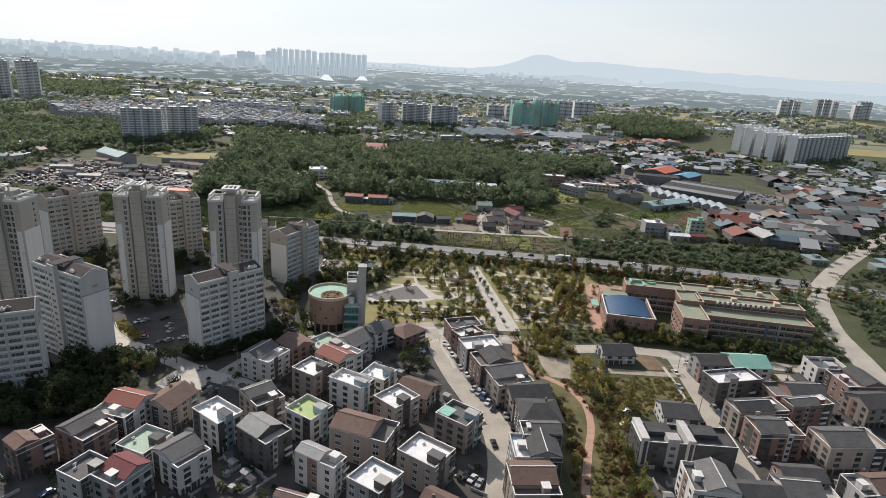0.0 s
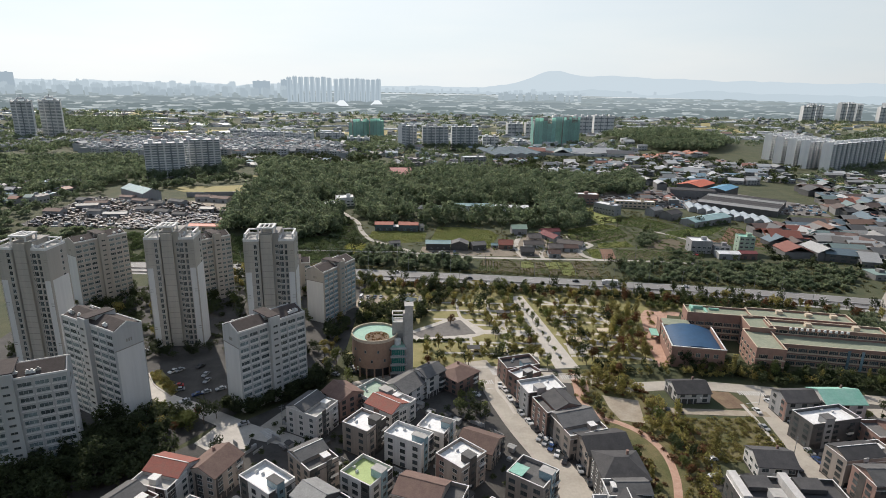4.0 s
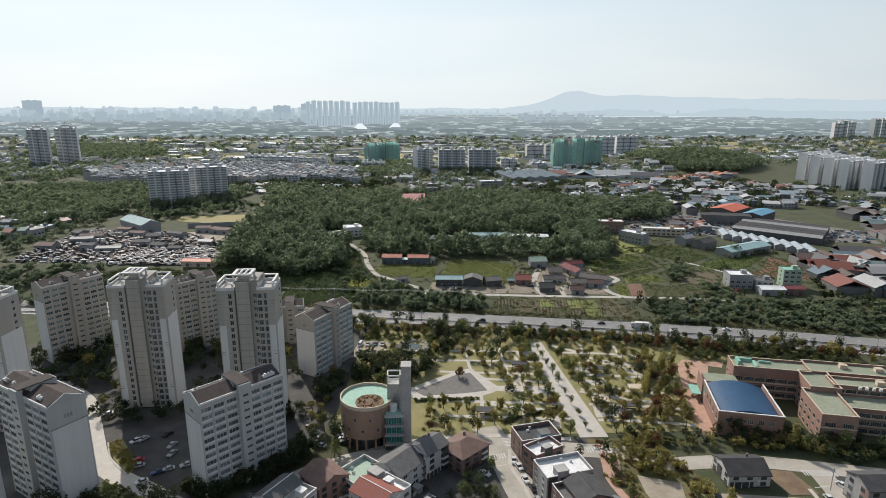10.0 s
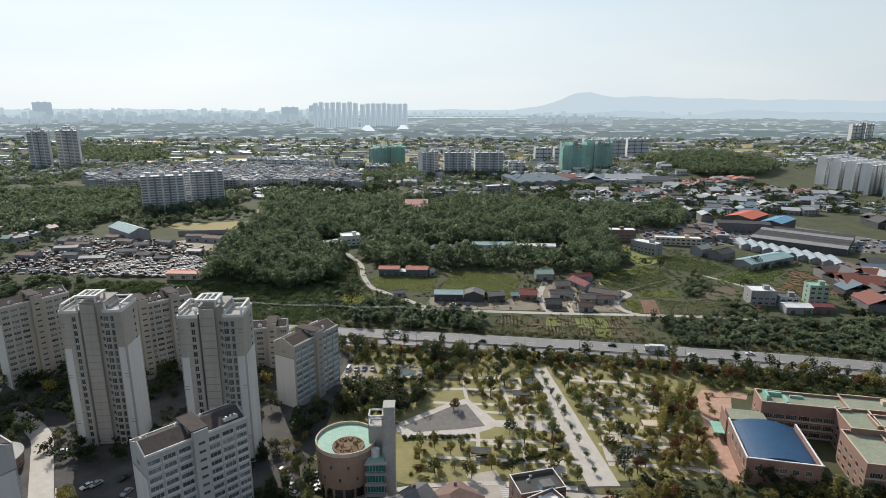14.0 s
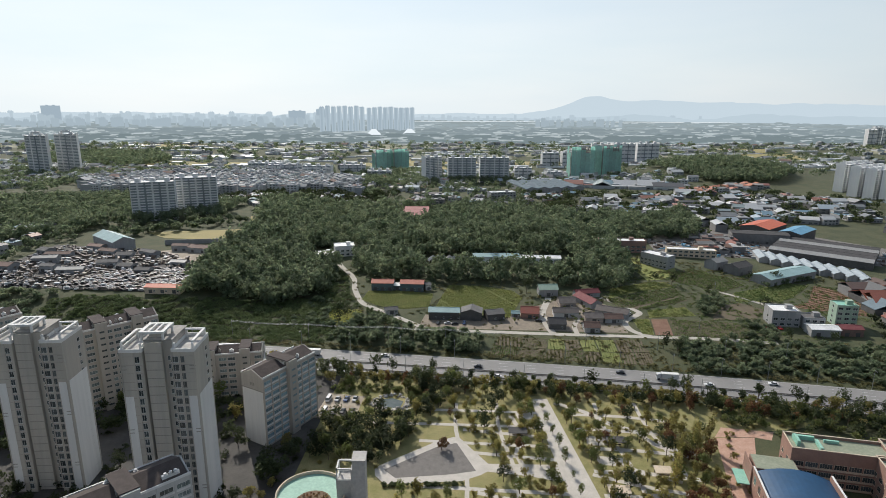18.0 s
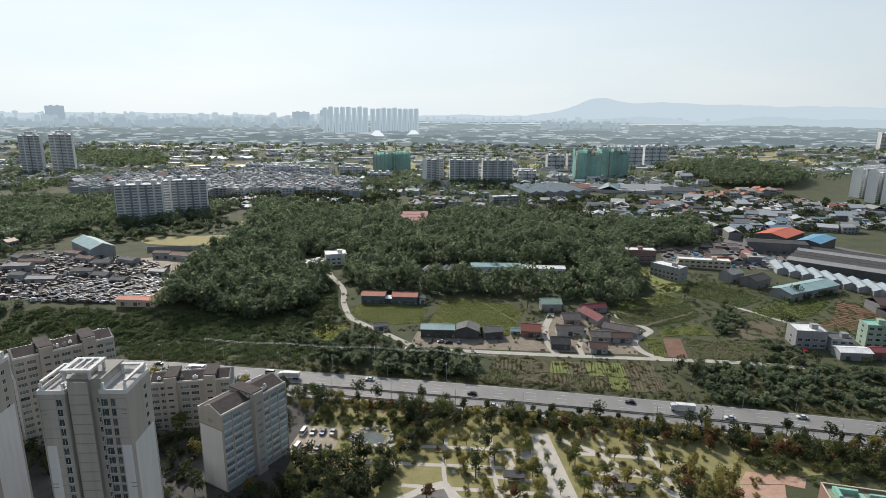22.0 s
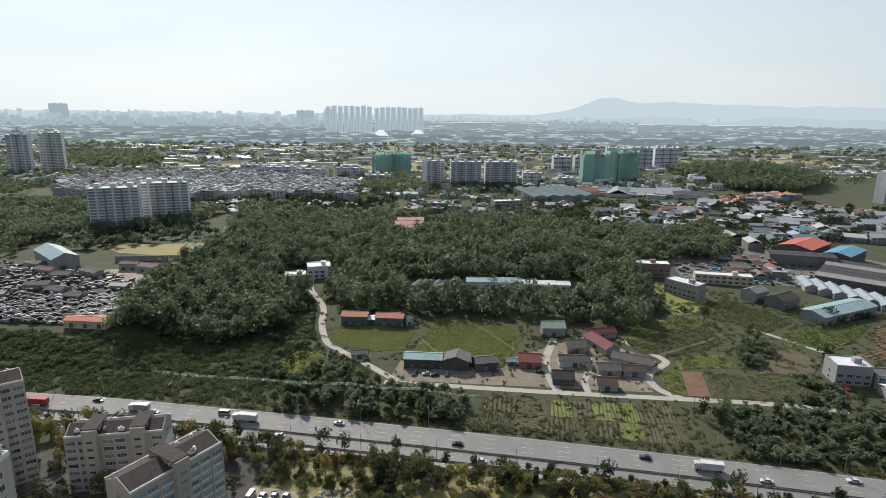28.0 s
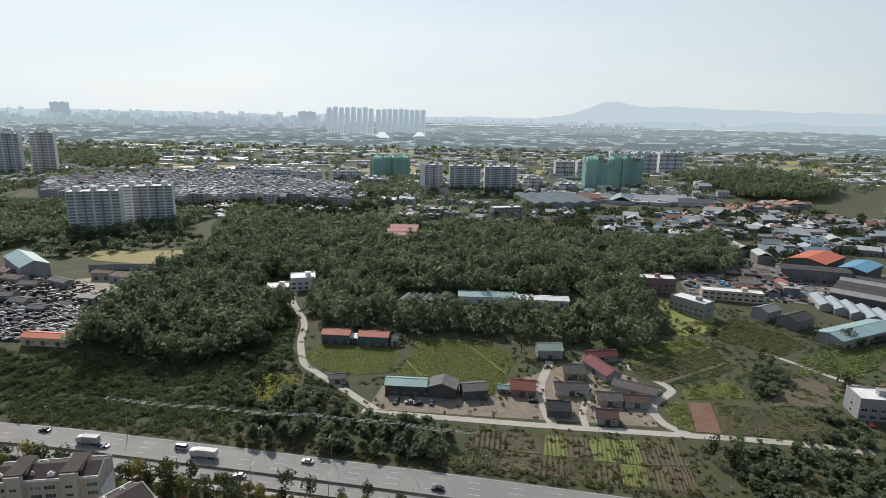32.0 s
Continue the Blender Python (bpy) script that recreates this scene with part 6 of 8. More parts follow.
town("middle_town", [(-160, 1000), (60, 1000), (70, 1095), (420, 1100), (420, 1240), (-180, 1260)], 190, 13, (9, 22), (3, 9), "pale houses and workshops before the far flats", (), "glareroof", "townpale", 0.4, 8.0)
town("west_far_town", [(-900, 1000), (-640, 960), (-610, 1180), (-320, 1290), (-160, 1330), (-950, 1330)], 250, 14, (8, 20), (3, 9), "low pale town round distant towers", (), "flatroof", "townpale", 0.4, 8.0)
town("village_far", [(-60, 880), (60, 870), (130, 900), (210, 1000), (110, 960), (-40, 960)], 60, 6, (8, 16), (3, 8), "scattered pale houses beyond the wood")
town("horizon_town", [(-1300, 1350), (1300, 1350), (1500, 2050), (-1500, 2050)], 520, 7, (10, 26), (3, 7), "distant scattered town", (), "flatroof", "townpale", 0.4)
s = Soup()
GH = random.Random(21)
for px, py in scatter([(-900, 1300), (900, 1300), (1300, 2050), (-1300, 2050)], 230, GH):
    s.box(px, py, 0, GH.uniform(24, 90), GH.uniform(6, 14), GH.uniform(2.5, 4), GH.gauss(-4, 6))
for i in range(7):
    s.box(-560 + i * 16, 1560 + i * 3, 0, 14, 60, 3.5, -4)
    s.box(-420 + i * 11, 1375 + i * 4, 0, 10, 46, 3.5, -4)
for i in range(16):
    s.box(690 + i * 10.5, 1375 + i * 1.2, 0, 9, 48, 3.4, 6)
tagged(new("vinyl_greenhouses", s.mesh("vinyl_greenhouses", "vinyl")), "white vinyl greenhouses on the plain", "greenhouse", "", "stuff")

# fields on the plain
FD = random.Random(33)
for px, py in scatter([(-1100, 1200), (1300, 1000), (1500, 2000), (-1400, 2000)], 60, FD):
    if math.hypot(px - 525, py - 1230) < 330:
        continue
    a, w, d = radians(FD.gauss(-8, 8)), FD.uniform(50, 140), FD.uniform(30, 90)
    q = [(px + math.cos(a) * i * w - math.sin(a) * j * d, py + math.sin(a) * i * w + math.cos(a) * j * d) for i, j in ((-1, -1), (1, -1), (1, 1), (-1, 1))]
    sheet("field", q, FD.choice(("fieldpale", "fieldpale", "fieldpale", "rice", "fieldgrey", "fieldgrey")), 0.15 + 0.05 * FD.random(), "flat farm field on the plain", category="field")


sheet("field", [(655, 1500), (860, 1530), (915, 1690), (720, 1670)], "rice", 0.26, "golden rice field on the plain", category="field")
sheet("field", [(800, 1040), (1000, 1010), (1030, 1120), (840, 1140)], "rice", 0.26, "golden rice field on the plain", category="field")
sheet("field", [(470, 700), (560, 720), (580, 790), (500, 780)], "rice", 0.26, "golden rice field on the plain", category="field")
sheet("field", [(-610, 1200), (-560, 1210), (-560, 1245), (-625, 1240)], "rice", 0.26, "golden rice field on the plain", category="field")


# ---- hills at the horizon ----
# Aerial haze put into an unlit, self-glowing colour for all horizon shapes.
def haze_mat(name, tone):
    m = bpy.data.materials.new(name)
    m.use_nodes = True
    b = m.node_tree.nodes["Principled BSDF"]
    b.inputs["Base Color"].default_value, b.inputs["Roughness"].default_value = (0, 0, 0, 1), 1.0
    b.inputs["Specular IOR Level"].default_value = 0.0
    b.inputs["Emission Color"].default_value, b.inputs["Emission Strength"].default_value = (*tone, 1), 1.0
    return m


def ridge(name, dist, a0, a1, base, heights, tone, label):
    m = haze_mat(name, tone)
    n = 420
    pts, faces = [], []
    for i in range(n + 1):
        u = i / n
        a = radians(a0 + (a1 - a0) * u)
        hgt = base + heights(a0 + (a1 - a0) * u) + 16 * noise.noise((u * 30, dist, 0)) + 9 * noise.noise((u * 90, dist, 3)) + 5 * noise.noise((u * 210, dist, 5))
        x, y = dist * math.sin(a), dist * math.cos(a)
        pts += [(x, y, -60), (x, y, max(hgt, 5)), (x * 1.03, y * 1.03, -60)]
    for i in range(n):
        k = 3 * i
        faces += [(k, k + 3, k + 4, k + 1), (k + 1, k + 4, k + 5, k + 2)]
    s = Soup()
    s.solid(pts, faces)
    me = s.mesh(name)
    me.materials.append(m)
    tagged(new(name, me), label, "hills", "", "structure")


def bell(a, mid, wide):
    return math.exp(-(((a - mid) / wide) ** 2))


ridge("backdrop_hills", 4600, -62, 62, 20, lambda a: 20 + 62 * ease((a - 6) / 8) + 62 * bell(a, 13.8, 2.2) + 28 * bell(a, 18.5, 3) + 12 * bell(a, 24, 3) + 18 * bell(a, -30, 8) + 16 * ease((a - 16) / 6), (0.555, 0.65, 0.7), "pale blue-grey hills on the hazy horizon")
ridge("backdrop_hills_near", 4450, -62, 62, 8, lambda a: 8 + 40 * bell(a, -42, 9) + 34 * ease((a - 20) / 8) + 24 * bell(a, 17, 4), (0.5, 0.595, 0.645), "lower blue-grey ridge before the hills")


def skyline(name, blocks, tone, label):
    """Building shapes at the edge of sight, haze put into their glowing colour."""
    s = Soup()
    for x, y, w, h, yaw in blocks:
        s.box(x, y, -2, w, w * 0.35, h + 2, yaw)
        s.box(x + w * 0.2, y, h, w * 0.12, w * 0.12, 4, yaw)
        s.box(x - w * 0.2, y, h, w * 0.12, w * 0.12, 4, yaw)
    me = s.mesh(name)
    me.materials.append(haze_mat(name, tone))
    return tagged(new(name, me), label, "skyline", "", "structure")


SK = random.Random(9)
# the plain beyond two kilometres, its haze put into a glowing colour
s = Soup()
s.box(0, 3350, -2, 9000, 2600, 2.4)
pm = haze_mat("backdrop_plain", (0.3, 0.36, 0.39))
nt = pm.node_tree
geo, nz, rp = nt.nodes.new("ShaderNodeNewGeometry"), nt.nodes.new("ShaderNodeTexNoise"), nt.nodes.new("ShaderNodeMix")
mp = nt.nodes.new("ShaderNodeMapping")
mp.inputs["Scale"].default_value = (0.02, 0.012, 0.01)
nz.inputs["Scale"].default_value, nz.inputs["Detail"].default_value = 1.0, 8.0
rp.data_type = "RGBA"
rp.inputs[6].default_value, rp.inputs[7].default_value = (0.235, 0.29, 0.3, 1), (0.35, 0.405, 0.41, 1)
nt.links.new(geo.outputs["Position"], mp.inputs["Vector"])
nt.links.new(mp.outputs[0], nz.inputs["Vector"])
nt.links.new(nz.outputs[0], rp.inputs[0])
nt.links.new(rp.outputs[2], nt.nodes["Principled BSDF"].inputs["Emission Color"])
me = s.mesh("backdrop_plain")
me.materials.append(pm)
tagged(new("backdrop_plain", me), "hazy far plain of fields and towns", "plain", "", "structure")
# haze put into glowing tones, paler in turn: near, middle and far belts of the plain
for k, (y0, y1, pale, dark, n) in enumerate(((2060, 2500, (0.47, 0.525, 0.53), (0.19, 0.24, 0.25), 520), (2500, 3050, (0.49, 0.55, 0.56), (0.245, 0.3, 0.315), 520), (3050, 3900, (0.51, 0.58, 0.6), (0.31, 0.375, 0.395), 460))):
    wide = 0.95 * y1
    s = Soup()
    for i in range(n):
        s.box(SK.uniform(-wide, wide), SK.uniform(y0, y1), 0, SK.uniform(10, 45) if i % 9 else SK.uniform(60, 140), SK.uniform(5, 12), SK.uniform(1.5, 5), SK.gauss(0, 8))
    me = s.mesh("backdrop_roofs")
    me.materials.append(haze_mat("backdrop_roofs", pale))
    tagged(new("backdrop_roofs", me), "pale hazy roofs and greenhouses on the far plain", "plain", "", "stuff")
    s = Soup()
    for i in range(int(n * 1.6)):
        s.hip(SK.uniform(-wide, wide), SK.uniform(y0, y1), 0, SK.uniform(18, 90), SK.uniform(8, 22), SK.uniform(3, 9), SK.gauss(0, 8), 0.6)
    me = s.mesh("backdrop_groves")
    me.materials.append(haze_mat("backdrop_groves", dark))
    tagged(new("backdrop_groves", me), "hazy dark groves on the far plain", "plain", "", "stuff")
# river line as a glowing strip, its brightness put into emission
s = Soup()
s.box(1300, 4080, 0, 4200, 60, 1.5, -3)
me = s.mesh("backdrop_river")
me.materials.append(haze_mat("backdrop_river", (0.8, 0.86, 0.87)))
tagged(new("backdrop_river", me), "bright river line before the hazy hills", "river", "", "structure")
for k in range(3):
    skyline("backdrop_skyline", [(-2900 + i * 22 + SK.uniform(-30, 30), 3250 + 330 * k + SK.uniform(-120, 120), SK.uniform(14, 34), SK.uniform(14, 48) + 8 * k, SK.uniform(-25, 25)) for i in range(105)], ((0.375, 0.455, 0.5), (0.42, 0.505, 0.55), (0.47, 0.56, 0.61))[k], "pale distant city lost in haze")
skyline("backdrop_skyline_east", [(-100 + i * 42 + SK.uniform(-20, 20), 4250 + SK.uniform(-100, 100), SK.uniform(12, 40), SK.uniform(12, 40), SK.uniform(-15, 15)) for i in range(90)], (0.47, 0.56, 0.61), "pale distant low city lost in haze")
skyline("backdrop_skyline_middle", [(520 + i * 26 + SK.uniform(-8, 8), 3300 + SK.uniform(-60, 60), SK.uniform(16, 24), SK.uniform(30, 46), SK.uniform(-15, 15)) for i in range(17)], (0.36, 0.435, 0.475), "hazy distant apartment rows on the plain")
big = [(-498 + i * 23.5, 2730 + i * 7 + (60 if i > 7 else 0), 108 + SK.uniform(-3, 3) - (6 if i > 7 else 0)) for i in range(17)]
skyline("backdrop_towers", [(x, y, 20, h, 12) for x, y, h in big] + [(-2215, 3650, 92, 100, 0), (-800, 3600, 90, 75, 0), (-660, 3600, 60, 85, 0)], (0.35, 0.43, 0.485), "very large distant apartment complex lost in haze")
# facet shading of the complex painted as paler glowing strips
skyline("backdrop_tower_sides", [(x + 8, y - 7, 7, h - 3, 12) for x, y, h in big] + [(x - 6, y - 7, 3.5, h - 5, 12) for x, y, h in big], (0.41, 0.495, 0.545), "paler glowing strips for the facet shading of the distant complex")
# hall roofs as glowing solids, their brightness put into emission
s = Soup()
for px, py in ((-262, 2560), (-120, 2600)):
    s.hip(px, py, 0, 56, 30, 22, 0, 0.3)
me = s.mesh("backdrop_domes")
me.materials.append(haze_mat("backdrop_domes", (0.8, 0.86, 0.88)))
tagged(new("backdrop_domes", me), "bright white hall roofs on the far plain", "halls", "", "structure")


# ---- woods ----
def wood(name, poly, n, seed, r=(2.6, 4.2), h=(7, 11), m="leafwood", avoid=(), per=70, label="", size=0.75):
    rng, nr = random.Random(seed), np.random.default_rng(seed)
    cen, siz, out = [], [], []
    domed = r[1] >= 5.5
    for x, y in scatter(poly, n, rng, avoid, r[0] + 0.35 * (r[1] - r[0]) if domed else 0):
        rr, hh = rng.uniform(*r), rng.uniform(*h)
        if domed:
            # a rounded crown with a lobed outline, leaves facing outwards
            q = nr.normal(size=(per, 3))
            q[:, 2] = np.abs(q[:, 2]) - 0.25
            q /= np.linalg.norm(q, axis=1, keepdims=True)
            az = np.arctan2(q[:, 1], q[:, 0])
            lobe = 1 + 0.16 * np.sin(3 * az + rng.uniform(0, 6)) + 0.12 * np.sin(5 * az + 4 * q[:, 2] + rng.uniform(0, 6))
            p = q * (lobe * nr.uniform(0.78, 1.06, per))[:, None] * (rr, rr, max(hh * 0.5, rr * 0.75))
            p += (x, y, ground_z(x, y) + hh * 0.55)
            out.append(q)
        else:
            p = crown_points(per, rr, hh * 0.62, nr, 4)
            p += (x, y, ground_z(x, y) + hh * 0.62)
        p[:, 2] = np.maximum(p[:, 2], ground_z(x, y) + 0.3)
        cen.append(p)
        siz.append(nr.uniform(0.6, 1.3, per) * size)
    v, f = clumps(np.concatenate(cen), np.concatenate(siz), nr, each=2 if size > 1.05 or domed else 3, up=1.5 if m == "ivy" else 3.0 if h[1] < 1.8 else 2.0, out=np.concatenate(out) if domed else None)
    return tagged(new(name, array_mesh(name, v, f, m)), label, "trees", "", "stuff")


YELLOW = [(-83, 486), (-74, 462), (-56, 478), (-60, 497), (-80, 498)]
CLEAR = [[(-62, 525), (-15, 525), (-15, 552), (-62, 552)], [(-122, 592), (-78, 588), (-78, 648), (-122, 648)], [(8, 574), (100, 574), (100, 616), (8, 616)], [(-28, 578), (14, 578), (14, 616), (-28, 616)], [(-56, 760), (-12, 760), (-6, 820), (-56, 818)], [(-100, 590), (-86, 590), (-86, 640), (-100, 640)]]
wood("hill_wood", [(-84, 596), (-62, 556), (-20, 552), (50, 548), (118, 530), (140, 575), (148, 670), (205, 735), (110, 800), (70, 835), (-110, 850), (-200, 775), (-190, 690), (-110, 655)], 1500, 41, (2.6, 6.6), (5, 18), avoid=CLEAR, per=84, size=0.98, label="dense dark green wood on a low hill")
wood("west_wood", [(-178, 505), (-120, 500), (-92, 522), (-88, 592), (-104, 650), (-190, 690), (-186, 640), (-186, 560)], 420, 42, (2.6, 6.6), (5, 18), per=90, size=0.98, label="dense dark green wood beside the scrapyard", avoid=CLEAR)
wood("far_wood_west", [(-560, 640), (-380, 650), (-345, 715), (-270, 735), (-240, 760), (-240, 850), (-330, 860), (-430, 900), (-620, 860)], 700, 43, (3.6, 6), (9, 13), per=60, size=1.15, label="dark woodland round distant flats")
wood("far_wood_north", [(-135, 1060), (-30, 1060), (-25, 1105), (120, 1095), (110, 1118), (-40, 1120), (-50, 1260), (-125, 1220)], 260, 44, (4, 6), (9, 13), per=45, size=1.2, label="dark trees before distant flats")
wood("far_wood_east", [(415, 1330), (425, 1200), (440, 1085), (540, 1085), (610, 1160), (640, 1240), (630, 1350), (540, 1400)], 640, 45, (5, 8), (12, 18), per=36, size=1.6, label="dark wooded hill")
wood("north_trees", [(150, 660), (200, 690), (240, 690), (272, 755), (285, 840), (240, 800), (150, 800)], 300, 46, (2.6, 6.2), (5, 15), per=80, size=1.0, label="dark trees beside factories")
wood("west_groves", [(-900, 1050), (-560, 930), (-540, 1190), (-100, 1190), (-120, 1270), (-900, 1270)], 330, 93, (4, 7), (7, 12), per=36, size=1.5, label="dark groves round distant towers")
wood("middle_groves", [(-110, 860), (60, 850), (200, 1080), (420, 1090), (420, 1200), (-160, 1200)], 260, 94, (3.5, 6), (6, 11), per=40, size=1.3, label="dark groves among far workshops")
wood("east_groves", [(420, 380), (560, 420), (700, 600), (840, 780), (760, 980), (520, 820), (470, 700), (560, 560)], 260, 95, (3, 6), (5, 10), per=40, size=1.2, label="dark groves on the eastern plain")
wood("town_trees", [(-330, 870), (-110, 850), (-60, 1000), (-200, 950), (-320, 915)], 130, 72, (3, 6), (5, 9), "leafdark", per=36, size=1.2, label="dark trees among the far houses")
wood("north_town_trees", [(190, 690), (480, 780), (600, 920), (420, 1060), (330, 990), (120, 1000), (60, 860)], 330, 73, (3, 6), (5, 9), "leafdark", per=36, size=1.2, label="dark trees among workshops")
wood("east_trees", [(235, 430), (420, 380), (560, 560), (470, 700), (440, 560), (290, 540)], 240, 74, (2.4, 4.4), (4, 7), "leafdark", per=40, size=0.9, label="dark trees among the workshops")
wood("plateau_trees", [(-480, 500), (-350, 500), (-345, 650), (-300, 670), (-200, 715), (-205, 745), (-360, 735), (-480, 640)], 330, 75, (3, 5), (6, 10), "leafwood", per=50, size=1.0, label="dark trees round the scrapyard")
wood("far_wood_plain", [(-900, 1420), (-620, 1330), (-590, 1440), (-730, 1690), (-920, 1660)], 330, 48, (6, 9), (10, 16), per=30, size=2.0, label="dark wood on the western plain")
wood("slope_wood", [(-205, 740), (-140, 690), (-120, 860), (-230, 880)], 190, 49, (3, 6.5), (6, 13), per=60, size=1.1, label="wood on the slope above the terrace")
wood("plain_trees", [(-1300, 1200), (1300, 1200), (1500, 2050), (-1500, 2050)], 900, 47, (4, 12), (4, 8), per=26, size=2.0, label="lines of dark trees on the plain")
wood("road_trees", [(-75, 440), (-60, 434), (14, 424), (12, 446), (-26, 458), (-60, 480)], 130, 48, (1.8, 3.2), (4, 8), label="dark scrub trees along the motorway")
wood("road_trees_east", [(116, 404), (190, 390), (246, 372), (292, 412), (270, 430), (180, 436), (120, 440)], 340, 49, (1.4, 3.0), (2, 5.5), label="dark scrub and trees along the motorway")
wood("scrub_ivy", [(-260, 456), (-110, 443), (-74, 441), (-64, 470), (-70, 500), (-95, 515), (-170, 500), (-260, 502)], 800, 50, (2.4, 4.4), (0.5, 1.5), "ivy", (YELLOW,), 50, "sunlit climbing greenery covering a slope", 0.5)
wood("slope_bushes", [(-110, 470), (-72, 462), (-66, 500), (-95, 512)], 30, 76, (1.5, 3), (2, 5), "leafwood", (YELLOW,), 60, "bushes on the slope", 0.6)
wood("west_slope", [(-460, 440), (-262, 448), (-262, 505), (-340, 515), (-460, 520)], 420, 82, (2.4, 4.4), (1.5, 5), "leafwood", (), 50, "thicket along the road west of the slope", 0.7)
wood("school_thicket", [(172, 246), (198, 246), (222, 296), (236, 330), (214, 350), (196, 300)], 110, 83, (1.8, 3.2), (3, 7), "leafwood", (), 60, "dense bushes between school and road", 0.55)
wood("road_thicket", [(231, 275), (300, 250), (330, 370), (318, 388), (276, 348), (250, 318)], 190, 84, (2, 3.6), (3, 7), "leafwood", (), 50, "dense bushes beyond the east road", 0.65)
wood("school_front_trees", [(120, 262), (180, 246), (186, 256), (126, 276)], 46, 85, (1.6, 2.6), (3, 6), "leafdark", (), 60, "dark trees before the school front", 0.5)
wood("strip_trees", [(47, 278), (62, 278), (70, 250), (78, 215), (64, 190), (60, 132), (55, 132), (62, 200), (64, 214), (52, 240)], 62, 86, (1.4, 2.4), (3, 6), "leafolive", (PLAY,), 60, "thick olive trees of the green strip", 0.36)
wood("park_canopy", [(50, 286), (98, 286), (102, 340), (60, 364), (44, 372), (42, 340)], 30, 87, (1.3, 2.2), (3, 5.5), "leafolive", (), 60, "olive trees thickening the park", 0.38)
wood("park_canopy_west", [(-8, 288), (28, 288), (26, 376), (-10, 384), (-4, 352), (12, 322)], 16, 88, (1.3, 2.2), (3, 5.5), "leafolive", (), 60, "olive trees thickening the park", 0.38)


# ---- trees ----
TREE_KINDS = {
    "park_tree": ("leafolive", 1.9, 3.4, 1.5, 190, "young park tree with olive-yellow leaves"),
    "green_tree": ("leaf", 2.2, 4.0, 1.6, 210, "round green leafy tree"),
    "rust_tree": ("leafrust", 2.0, 3.6, 1.4, 190, "park tree with rust-brown autumn leaves"),
    "dark_tree": ("leafdark", 2.6, 5.0, 1.8, 230, "dense dark green tree"),
    "tall_tree": ("leafolive", 1.7, 7.5, 1.6, 240, "tall slender tree with olive-brown leaves"),
    "street_tree": ("leafdark", 1.5, 2.8, 1.9, 150, "small dark street tree on a bare trunk"),
}
TREE_MESH = {}
for number, (kind, (leaf, rad, hgt, stem, count, words)) in enumerate(TREE_KINDS.items()):
    for variant in range(3):
        nr = np.random.default_rng(100 + 10 * number + variant)
        rr = random.Random(200 + 10 * number + variant)
        pts = crown_points(count, rad, hgt, nr, 6)
        pts[:, 2] += stem + hgt * 0.5
        pts[:, 2] = np.maximum(pts[:, 2], stem * 0.8)
        v, f = clumps(pts, nr.uniform(0.5, 1.2, count) * 0.32, nr, 0.7, 4, 1.8)
        trunk = Soup()
        trunk.tube(0, 0, -0.3, 0.16, stem + hgt * 0.35, 7, 0.07)
        for _ in range(4):
            a, k = rr.uniform(0, 6.28), rr.uniform(0.4, 0.7)
            b = Vector((math.cos(a), math.sin(a), 1.1)) * rad * k
            z0 = stem * rr.uniform(0.75, 1.0)
            q = [(0.05, 0, z0), (-0.05, 0.05, z0), (-0.03, -0.06, z0), (b.x + 0.02, b.y, z0 + b.z), (b.x - 0.02, b.y + 0.02, z0 + b.z), (b.x, b.y - 0.02, z0 + b.z)]
            trunk.solid(q, ((0, 1, 4, 3), (1, 2, 5, 4), (2, 0, 3, 5), (3, 4, 5)))
        TREE_MESH[kind, variant] = (trunk.mesh("trunk", "bark"), array_mesh("crown", v, f, leaf))


def tree(kind, x, y, rng, scale=1.0, group=""):
    """A tree: the trunk with its limbs carries the crown."""
    trunk, crown = TREE_MESH[kind, rng.randrange(3)]
    ob = new(kind, trunk)
    sc = scale * rng.uniform(0.7, 1.4)
    ob.matrix_world = pose(x, y, ground_z(x, y), 0, 0, rng.uniform(0, 360)) @ Matrix.Diagonal((sc, sc, sc * rng.uniform(0.8, 1.3), 1))
    tagged(ob, TREE_KINDS[kind][5], "tree", group)
    part("crown", crown, ob)
    return ob


TR = random.Random(77)
PATH_POLY = [(27, 380), (40.5, 380), (49, 280), (30, 280)]
WALK_POLY = [(98, 345), (118, 345), (100, 305), (97, 279), (83, 279), (87, 302)]
PLAZA_POLY = [(-38, 319), (-32, 308), (6, 311), (12, 323), (-7, 354), (-15, 354)]
for i in range(14):
    u = i / 13
    for x0, x1 in ((27.5, 30.5), (40.5, 49)):
        tree(TR.choice(("green_tree", "park_tree", "park_tree")), x0 + (x1 - x0) * u + TR.uniform(-0.6, 0.6), 374 - 90 * u + TR.uniform(-1.5, 1.5), TR, 0.8, "trees along the park walk")
for i in range(9):
    tree("green_tree", 33.5 + 4.5 * i / 8, 366 - 78 * i / 8, TR, 0.6, "young trees standing in the park walk")
for x, y in scatter([(-30, 286), (100, 286), (104, 340), (80, 366), (30, 384), (-30, 388), (-20, 352)], 150, TR, (PATH_POLY, PLAZA_POLY, WALK_POLY), 5.0):
    k = TR.random()
    tree("park_tree" if k < 0.62 else "green_tree" if k < 0.84 else "rust_tree" if k < 0.94 else "dark_tree", x, y, TR, 0.95, "park trees")
